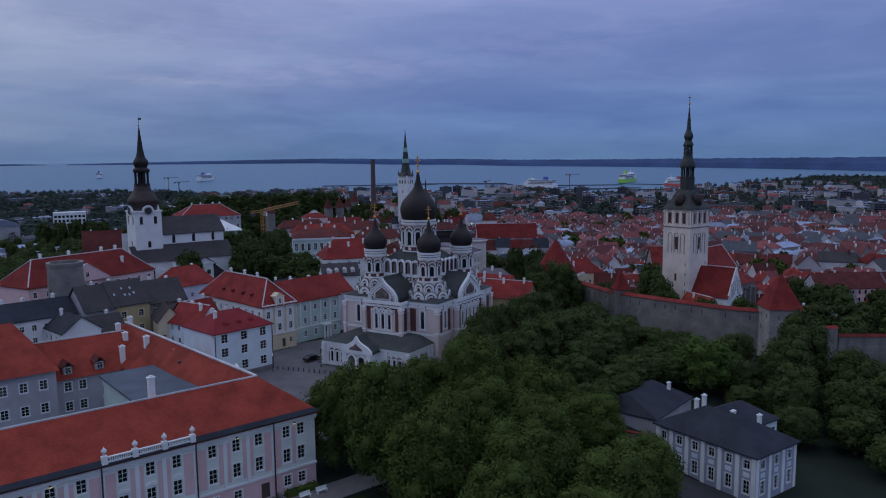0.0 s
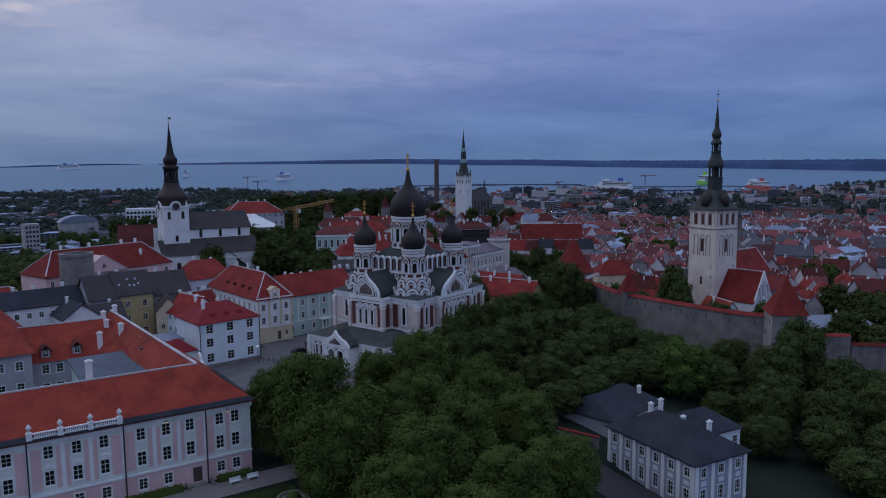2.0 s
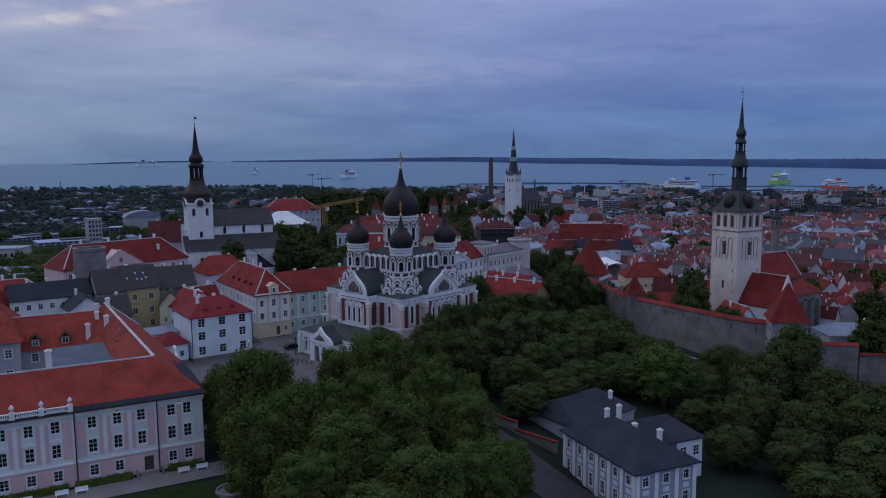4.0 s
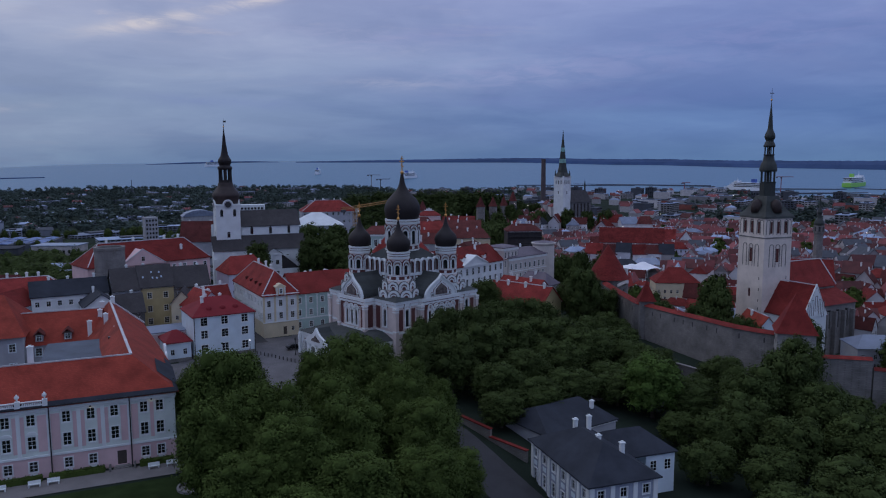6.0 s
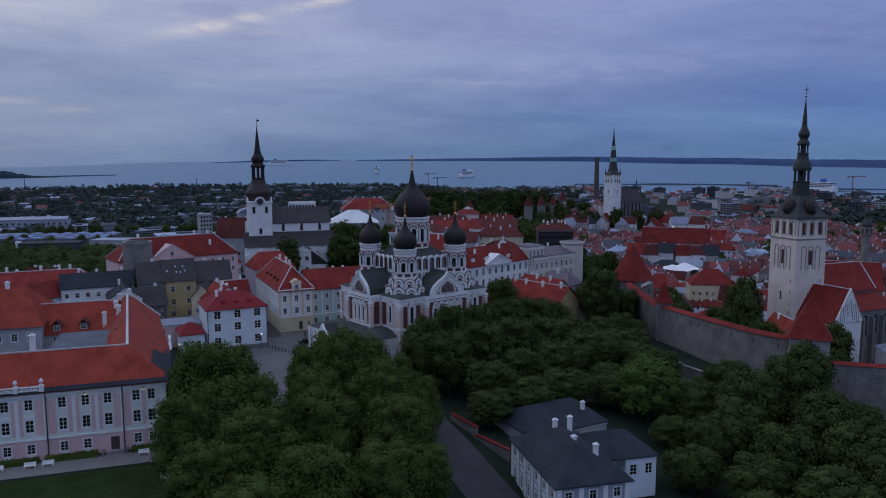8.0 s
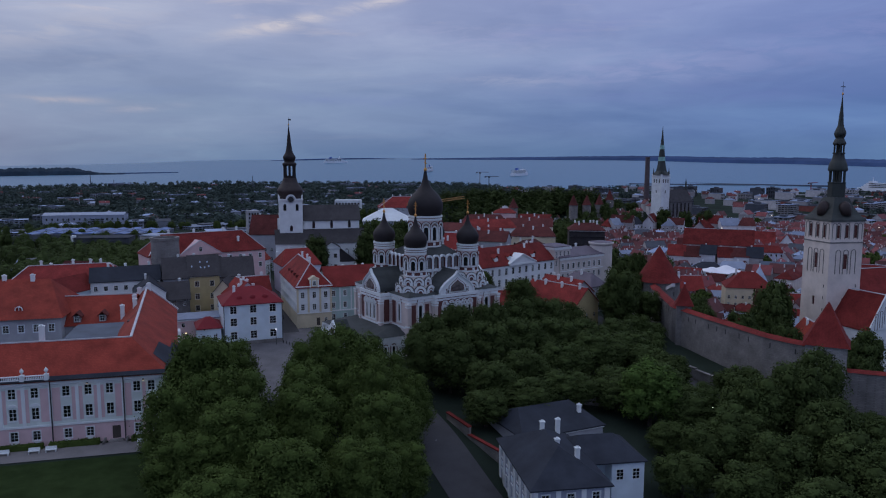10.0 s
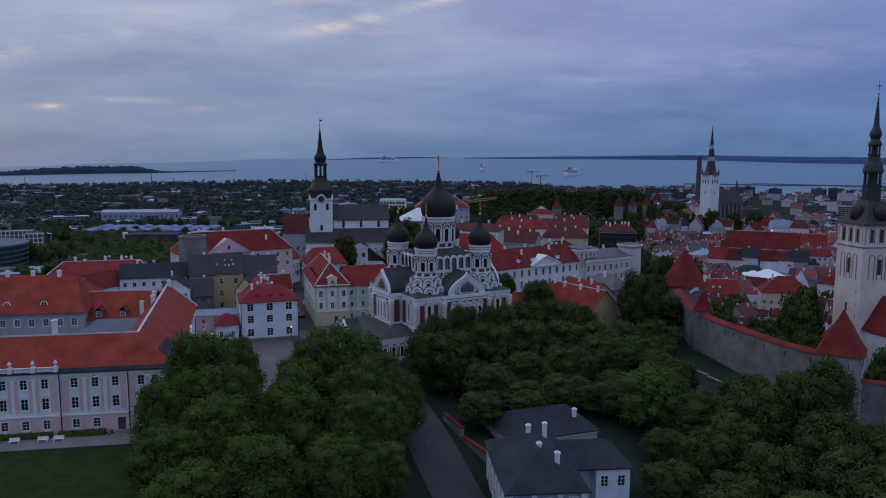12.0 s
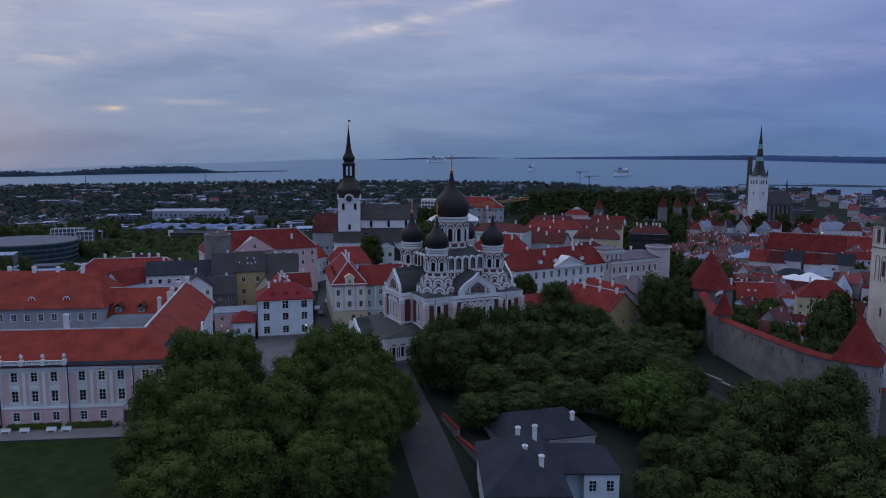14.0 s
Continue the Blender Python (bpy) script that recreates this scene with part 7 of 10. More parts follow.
# ---------------------------------------------------------------- manor house at the foot of the slope
def build_manor():
    m = thing("manor_house", "blue-grey house with white pilasters and a dark hipped roof", "house", pose(0.5, -89.4, -5.6, 0, 0, -5.0))
    w, d, ev = 12.2, 20.6, 8.4
    g, todo = Geo(), []
    for p0, p1, n in (((-w / 2, -d / 2), (w / 2, -d / 2), 3), ((w / 2, -d / 2), (w / 2, d / 2), 5), ((w / 2, d / 2), (-w / 2, d / 2), 3), ((-w / 2, d / 2), (-w / 2, -d / 2), 6)):
        ln = math.hypot(p1[0] - p0[0], p1[1] - p0[1])
        hs = []
        for i in range(n):
            u = ln * (i + 0.5) / n
            for z, h in ((1.2, 2.4), (5.6, 1.6)):
                hs.append((u - 0.6, u + 0.6, z, z + h))
                todo.append((p0, p1, u, z, h))
        wall_with(g, p0, p1, -4, ev, hs)
        dd = (Vector(p1) - Vector(p0)).normalized()
        rot = Matrix.Rotation(math.atan2(dd.y, dd.x), 4, "Z")
        for i in range(n + 1):
            u = min(max(ln * i / n, 0.4), ln - 0.4)
            part("pilaster", Geo().box(u - 0.38, u + 0.38, -0.16, -0.01, 0, ev - 0.5, Matrix.Translation((*p0, 0)) @ rot), TRIM_WHITE, m)
        part("cornice", Geo().box(-0.3, ln + 0.3, -0.35, -0.01, ev - 0.5, ev, Matrix.Translation((*p0, 0)) @ rot), TRIM_WHITE, m)
        for i in range(n):
            u = ln * (i + 0.5) / n
            part("spandrel", Geo().box(u - 0.6, u + 0.6, -0.08, -0.01, 4.2, 5.0, Matrix.Translation((*p0, 0)) @ rot), PLASTER_PALE, m)
    part("wall", g, PLASTER_BLUEGREY, m, "blue-grey plastered wall")
    for p0, p1, u, z, h in todo:
        put_window(m, p0, p1, u, z, 1.2, h, TRIM_WHITE, 0.16, TRIM_WHITE)
    part("roof", roof_geo(d, w, 0, 3.6, 0.6, 6.5), METAL_GREY, m, "dark sheet-metal hipped roof", pose(0, 0, ev, 0, 0, 90))
    for x, y, z in ((0.4, 6.3, 11.3), (3.4, 6.8, 11.4), (0.6, -1.3, 11.1), (2.7, -5.2, 11.0)):
        part("chimney", CHIMNEY, None, m, "white chimney", pose(x, y, z - 0.3))
    e = part("wing_wall", Geo().box(10.6, 16.4, -0.6, 10.2, -4, 7.4).box(w / 2 + 0.02, 10.58, 2.2, 9.8, -4, 7.0), PLASTER_PALE, m, "white side wing")
    for u in (1.4, 4.3):
        put_window(e, (10.6, -0.6), (16.4, -0.6), u, 4.2, 1.3, 1.9, TRIM_WHITE, -0.06)
    part("wing_roof", roof_geo(13.6, 10.8, 0, 2.8, 0.4, 3.8), METAL_GREY, e, "", pose(9.6, 4.8, 7.4))
    house("garden_house", "low outbuilding with a dark roof", 9.0, -65.5, 10.0, 18.0, 15.0, -4.0, 0.6, 3.0, PLASTER_GREY, METAL_GREY, 3.0, (1.2,), 4, (0.9, 1.2), ("s",), ((6.0, -3.6),))


build_manor()


# ---------------------------------------------------------------- streets, lawn and square
def sheet(name, label, category, pts, mat, lift=0.08, cell=3.0):
    """A paved or planted patch that follows the ground, over a convex outline given counter-clockwise."""
    xs, ys = [p[0] for p in pts], [p[1] for p in pts]
    g, ids = Geo(), {}

    def inside(x, y):
        return all((b[0] - a[0]) * (y - a[1]) - (b[1] - a[1]) * (x - a[0]) >= -0.001 for a, b in zip(pts, pts[1:] + pts[:1]))

    def vid(x, y):
        if (x, y) not in ids:
            ids[x, y] = len(g.v)
            g.v.append((x, y, height(x, y) + lift))
        return ids[x, y]

    nx, ny = int((max(xs) - min(xs)) / cell) + 1, int((max(ys) - min(ys)) / cell) + 1
    for i in range(nx):
        for j in range(ny):
            x0, y0 = min(xs) + i * cell, min(ys) + j * cell
            q = [(x0, y0), (x0 + cell, y0), (x0 + cell, y0 + cell), (x0, y0 + cell)]
            if inside(x0 + cell / 2, y0 + cell / 2):
                g.f.append(tuple(vid(*p) for p in q))
                g.mi.append(0)
    return solid(name, g, mat, label, category, kind="structure")


def ribbon(name, label, category, line, half, mat, lift=0.1, kind="structure"):
    """A strip along a line of plan points."""
    pts, out = [Vector(p) for p in line], []
    for a, b in zip(pts, pts[1:]):
        n = max(1, int((b - a).length / 3))
        out += [a.lerp(b, k / n) for k in range(n)]
    out.append(pts[-1])
    g = Geo()
    for i, p in enumerate(out):
        d = (out[min(i + 1, len(out) - 1)] - out[max(i - 1, 0)]).normalized()
        n = Vector((-d.y, d.x))
        for s in (-1, 1):
            q = p + n * half * s
            g.v.append((q.x, q.y, height(q.x, q.y) + lift))
    for i in range(len(out) - 1):
        g.f.append((2 * i, 2 * i + 1, 2 * i + 3, 2 * i + 2)[::-1])
        g.mi.append(0)
    return solid(name, g, mat, label, category, kind=kind)


sheet("square", "grey cobbled square in front of the cathedral", "square", [(-62, -38), (-24, -38), (-8, 0), (-8, 31), (-38, 24), (-62, 5)], COBBLE, 0.06)
sheet("lawn", "dark mown lawn in front of the palace", "lawn", [(-135, -112), (-60, -112), (-60, -60.5), (-135, -60.5)], GRASS, 0.10)
sheet("gravel_walk", "pale gravel walk along the palace front", "path", [(-135, -60), (-54, -60), (-54, -53.5), (-135, -53.5)], GRAVEL, 0.14, 1.5)
ribbon("street", "narrow asphalt street between the houses", "street", [(-36.5, 20), (-38.5, 60), (-39, 95), (-42, 125)], 2.6, ASPHALT, 0.12)
ribbon("road", "dark asphalt road under the trees", "road", [(-24, 8), (-17.5, -25), (-14, -60), (-10.5, -90), (-4, -130), (6, -170)], 4.6, ASPHALT, 0.14)
ribbon("lane", "asphalt lane along the town wall", "road", [(66, 30), (60, 0), (57, -30), (60, -56), (44, -62), (20, -52)], 3.0, ASPHALT, 0.14)
for a, b in ((0, 1), (2, 3), (4, 5), (6, 7), (8, 9)):
    f = lambda s: (-17.5 + s * 0.75 + 1.2, -38 - s * 7.0)
    ribbon("road_marking", "white road marking line", "road marking", [f(a), f(b)], 0.11, TRIM_WHITE, 0.17)
for x0, x1 in ((-108, -96.5), (-95, -85), (-84, -75.4), (-69.8, -64.2)):
    g, rng = Geo(), random.Random(int(x0))
    for k in range(int((x1 - x0) * 90)):
        p = Vector((rng.uniform(x0, x1), -54.0 + rng.uniform(-0.7, 0.7), rng.uniform(0.1, 1.15)))
        n = Vector((rng.gauss(0, 1), rng.gauss(0, 1), rng.gauss(0.4, 1))).normalized()
        m = Matrix.Translation(p) @ n.to_track_quat("Z", "Y").to_matrix().to_4x4()
        g.add([(-0.14, -0.1, 0), (0.14, -0.1, 0), (0.14, 0.1, 0), (-0.14, 0.1, 0)], [(0, 1, 2, 3)], m)
    g.box(x0, x1, -54.6, -53.4, -0.2, 1.0)
    solid("hedge", g, LEAF, "clipped dark green hedge along the palace front", "hedge", pose(0, 0, height((x0 + x1) / 2, -54)), "palace hedges")


def garden_wall(pts, h, mat, cap_mat, label):
    w = thing("garden_wall", label, "wall")
    for (x0, y0), (x1, y1) in zip(pts, pts[1:]):
        d, z = Vector((x1 - x0, y1 - y0)), min(height(x0, y0), height(x1, y1))
        m = Matrix.Translation((x0, y0, z)) @ Matrix.Rotation(math.atan2(d.y, d.x), 4, "Z")
        part("wall_stretch", Geo().box(-0.1, d.length + 0.1, -0.25, 0.25, -1.5, h + 0.4, m), mat, w)
        part("coping", Geo().box(-0.15, d.length + 0.15, -0.4, 0.4, h + 0.4, h + 0.62, m), cap_mat, w)


garden_wall([(-8.6, -57), (-6.6, -66), (-3.6, -75)], 1.8, STONE, TILE_HOUSE, "low stone garden wall with a tiled top beside the road")
garden_wall([(53, -52), (46, -57), (38, -60)], 1.0, STONE, LEAD_CAP, "low pale parapet wall below the town wall")
garden_wall([(57.6, -27), (60.5, -40), (62.3, -51.5)], 2.6, STONE_DARK, STONE, "dark terrace wall with a grey coping on the slope")


def build_street_things():
    bench = thing("bench", "white garden bench on the gravel walk", "bench", pose(-104, -56.2, height(-104, -56.2) + 0.14), "garden benches")
    part("seat", Geo().box(-0.95, 0.95, -0.25, 0.25, 0.42, 0.5), TRIM_WHITE, bench)
    part("backrest", Geo().box(-0.95, 0.95, 0.26, 0.33, 0.5, 1.0), TRIM_WHITE, bench)
    for x in (-0.8, 0.8):
        part("leg", Geo().box(x - 0.07, x + 0.07, -0.24, 0.3, 0, 0.42), TRIM_WHITE, bench)
    for x in (-100.5, -94.5, -91, -86.0, -83.2, -67.6, -64.6):
        copy_thing(bench, pose(x, -56.2, height(x, -56.2) + 0.14))
    post = solid("bollard", smooth(Geo().lathe([(0.11, -0.3), (0.1, 0.8), (0.13, 0.82), (0.12, 0.95), (0.03, 1.0)], 10).mesh("bollard", IRON)), None, "short dark iron bollard on the square", "bollard", pose(-39.0, 8.0, height(-39, 8)), "bollards on the square")
    for k in range(1, 14):
        x, y = -39.0 + k * 0.75, 8.0 - k * 1.25
        copy_thing(post, pose(x, y, height(x, y)))
    lamp = thing("street_lamp", "dark iron street lamp with a lantern", "street lamp", pose(-29.8, 2.6, height(-29.8, 2.6)), "street lamps")
    part("post", Geo().lathe([(0.2, -0.3), (0.18, 0.6), (0.09, 0.7), (0.07, 4.0)], 10), IRON, lamp)
    part("lantern", Geo().lathe([(0.14, 4.0), (0.3, 4.5), (0.34, 4.55), (0.05, 4.95)], 8), IRON, lamp)
    part("lantern", Geo().lathe([(0.12, 3.7), (0.2, 4.0)], 8), IRON, lamp)
    for x, y, m in ((-64.8, 8.0, LAMP_WARM), (-62.0, 2.0, LAMP_WARM), (-41.0, 6.8, LAMP_COOL), (-68.2, 12.0, LAMP_WARM), (62.5, -12, LAMP_COOL), (57, -20, LAMP_WARM), (-12.0, -33.0, LAMP_WARM), (46, -68, LAMP_COOL)):
        t = thing("lit_street_lamp", "small lit street lamp on a thin post", "street lamp", pose(x, y, height(x, y)), "lit street lamps")
        part("post", Geo().lathe([(0.09, -0.3), (0.06, 4.2)], 8), IRON, t)
        part("bulb", smooth(Geo().lathe([(0.04, 4.2), (0.13, 4.3), (0.13, 4.42), (0.04, 4.52)], 8).mesh("bulb", m)), None, t, "lit glass globe")

    def car(x, y, turn, paint, label):
        c = thing("car", label, "car", pose(x, y, height(x, y) + 0.12, 0, 0, turn), "parked cars")
        prof = [(-2.2, 0.35), (2.2, 0.35), (2.25, 0.75), (1.5, 0.95), (0.8, 1.42), (-1.2, 1.46), (-1.9, 1.0), (-2.25, 0.85)]
        part("body", Geo().slab(prof, -0.88, 0.88), paint, c)
        part("windscreen", Geo().slab([(1.42, 0.98), (0.82, 1.38), (0.7, 1.38), (1.28, 0.98)], -0.8, 0.8, pose(0.09, 0, 0.03)), GLASS, c)
        for s in (-0.885, 0.885):
            part("side_window", Geo().slab([(-1.6, 0.98), (1.15, 0.98), (0.72, 1.36), (-1.15, 1.38)], s - 0.01, s + 0.01), GLASS, c)
        for wx in (-1.35, 1.35):
            for wy in (-0.82, 0.82):
                wh = part("wheel", Geo().lathe([(0.33, -0.1), (0.33, 0.1)], 14, pose(wx, wy, 0.33, 90, 0, 0)), RUBBER, c)
                part("rim", Geo().lathe([(0.2, -0.11), (0.2, 0.11)], 10, pose(wx, wy, 0.33, 90, 0, 0)), STEEL, wh)
    car(-28.6, 9.4, 10, CAR_BLACK, "black car parked on the cobbled square")
    for k, (x, y, t, p, l) in enumerate(((-38.6, 40, 92, CAR_BLACK, "black car parked in the narrow street"), (-37.4, 60, 92, CAR_GREY, "silver car in the narrow street"), (-40.2, 48, 92, CAR_GREY, "silver car parked in the narrow street"))):
        car(x, y, t, p, l)
    f = thing("fountain", "round stone flower basin on the lawn", "fountain", pose(-62.0, -67.0, height(-62, -67)))
    part("basin", Geo().lathe([(2.6, -0.4), (2.6, 0.5), (2.2, 0.55), (2.1, 0.2), (0.2, 0.2)], 20), STONE, f)
    part("shrub", smooth(Geo().lathe([(0.2, 0.2), (1.2, 0.6), (0.9, 1.1), (0.1, 1.5)], 10).mesh("shrub", LEAF)), None, f)


build_street_things()


# ---------------------------------------------------------------- trees
def leaf_cloud(rng, lobes, count, size, core=0.74):
    """Crown mesh: leaf blades scattered over overlapping lobes (x, y, z, rx, rz), with a dim core inside each."""
    area = np.array([l[3] * l[3] for l in lobes])
    pick = rng.choice(len(lobes), count, p=area / area.sum())
    lb = np.array(lobes)[pick]
    d = rng.normal(size=(count, 3))
    d[:, 2] = d[:, 2] + 0.25
    d /= np.linalg.norm(d, axis=1)[:, None]
    rad = rng.uniform(0.76, 1.05, count) + rng.exponential(0.05, count) + 0.13 * np.sin(d[:, 0] * 9 + pick) * np.cos(d[:, 1] * 8 + d[:, 2] * 7)
    rad += 0.07 * np.sin(d[:, 0] * 21 + pick * 3) * np.sin(d[:, 1] * 19 + d[:, 2] * 23)
    p = lb[:, :3] + d * rad[:, None] * np.stack([lb[:, 3], lb[:, 3], lb[:, 4]], 1)
    n = d * 0.8 + rng.normal(size=(count, 3)) * 0.42 + np.array([0, 0, 0.5])
    n /= np.linalg.norm(n, axis=1)[:, None]
    ref = rng.normal(size=(count, 3))
    u = np.cross(n, ref)
    u /= np.linalg.norm(u, axis=1)[:, None]
    v = np.cross(n, u)
    s = size * rng.uniform(0.6, 1.35, count)[:, None]
    quad = np.stack([p - u * s * 1.1, p + u * s * 0.7 - v * s * 0.85, p + u * s * 0.7 + v * s * 0.85 + n * s * 0.3], 1).reshape(-1, 3)
    g = Geo()
    g.v = [tuple(q) for q in quad.tolist()]
    g.f = [(3 * i, 3 * i + 1, 3 * i + 2) for i in range(count)]
    g.mi = [0] * count
    bend = d * 0.9 + rng.normal(size=(count, 3)) * 0.26 + np.array([0, 0, 0.22])
    bend /= np.linalg.norm(bend, axis=1)[:, None]
    g.soft = [tuple(q) for q in np.repeat(bend, 3, axis=0).tolist()]
    if core:
        for x, y, z, rx, rz in [q for q in lobes if q[3] > lobes[0][3] * 0.21]:
            rx, rz = rx * 1.18 * core, rz * 1.18 * core
            g.lathe([(0.05, -rz * 0.8), (rx, 0), (rx * 0.7, rz * 0.7), (0.05, rz)], 7, pose(x, y, z), cap=False)
    return g


def crown_lobes(rng, R, H, n):
    """Lobes of a broad crown: R its radius, H its height, the bottom at z 0."""
    lobes = [(0, 0, H * 0.48, R * 0.90, H * 0.47)]
    for k in range(n):
        a, s = 2.4 * k + rng.uniform(-0.4, 0.4), 0.12 + 0.84 * (k + 0.5) / n
        z = H * s
        q = R * 0.76 * math.sqrt(max(0.02, 1 - ((s - 0.48) / 0.54) ** 2)) * rng.uniform(0.80, 1.1)
        r = R * rng.choice((0.12, 0.16, 0.2, 0.26, 0.33)) * rng.uniform(0.85, 1.15)
        lobes.append((q * math.cos(a), q * math.sin(a), z, r, r * rng.uniform(0.8, 1.0)))
    return lobes


def trunk_geo(rng, h, r):
    g = Geo()
    g.lathe([(r * 1.5, -1.0), (r, 0.8), (r * 0.75, h * 0.6), (r * 0.35, h)], 9)
    for k in range(4):
        a = 1.6 * k + rng.uniform(0, 0.6)
        g.lathe([(r * 0.4, 0), (r * 0.12, h * 0.55)], 6, pose(0, 0, h * (0.45 + 0.1 * k)) @ Matrix.Rotation(a, 4, "Z") @ Matrix.Rotation(radians(48), 4, "Y"))
    return g


TREE_KINDS = []


def make_trees():
    rng = np.random.default_rng(11)
    for k in range(8):
        R, H = 6.4 + 0.5 * (k % 3), 13.5 + 1.2 * (k % 2)
        lobes = crown_lobes(rng, R, H, 64)
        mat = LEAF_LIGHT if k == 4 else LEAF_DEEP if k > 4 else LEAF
        fine = smooth(leaf_cloud(rng, lobes, 25000, 0.165, 0.60).mesh("crown", mat))
        plain = smooth(leaf_cloud(rng, lobes, 10000, 0.25, 0.60).mesh("crown", mat))
        spare = smooth(leaf_cloud(rng, lobes, 4200, 0.38, 0.60).mesh("crown", mat))
        TREE_KINDS.append((trunk_geo(rng, 11.0, 0.42).mesh("trunk", BARK), (fine, plain, spare), H))


make_trees()


def tree(x, y, top, radius=6.6, kind=None, group="broad park trees", label="broad dark green park tree in full leaf", seed=0):
    """A tree on the ground at x, y whose crown reaches up to height top."""
    rng = random.Random(int(x * 13 + y * 7 + seed))
    k = (5 + rng.randrange(3) if x > -14 or y > 70 else rng.randrange(4)) if kind is None else kind
    tr, cr, H = TREE_KINDS[k]
    z = height(x, y)
    full = max(6.0, top - z)
    if y > 80:
        radius = max(radius, full * 0.30)
    t = thing("tree", label, "tree", pose(x, y, z, 0, 0, rng.uniform(0, 360)), group)
    s = radius / 6.7
    low = min(2.6, full * 0.13)
    ch = full - low
    part("trunk", tr, None, t, "", Matrix.Diagonal((s, s, full / 17.0, 1)))
    part("crown", cr[0 if -70 < x < -18 and y < -40 else 1 if y < 85 and x < 100 else 2], None, t, "", pose(0, 0, low) @ Matrix.Diagonal((s, s, ch / H, 1)))


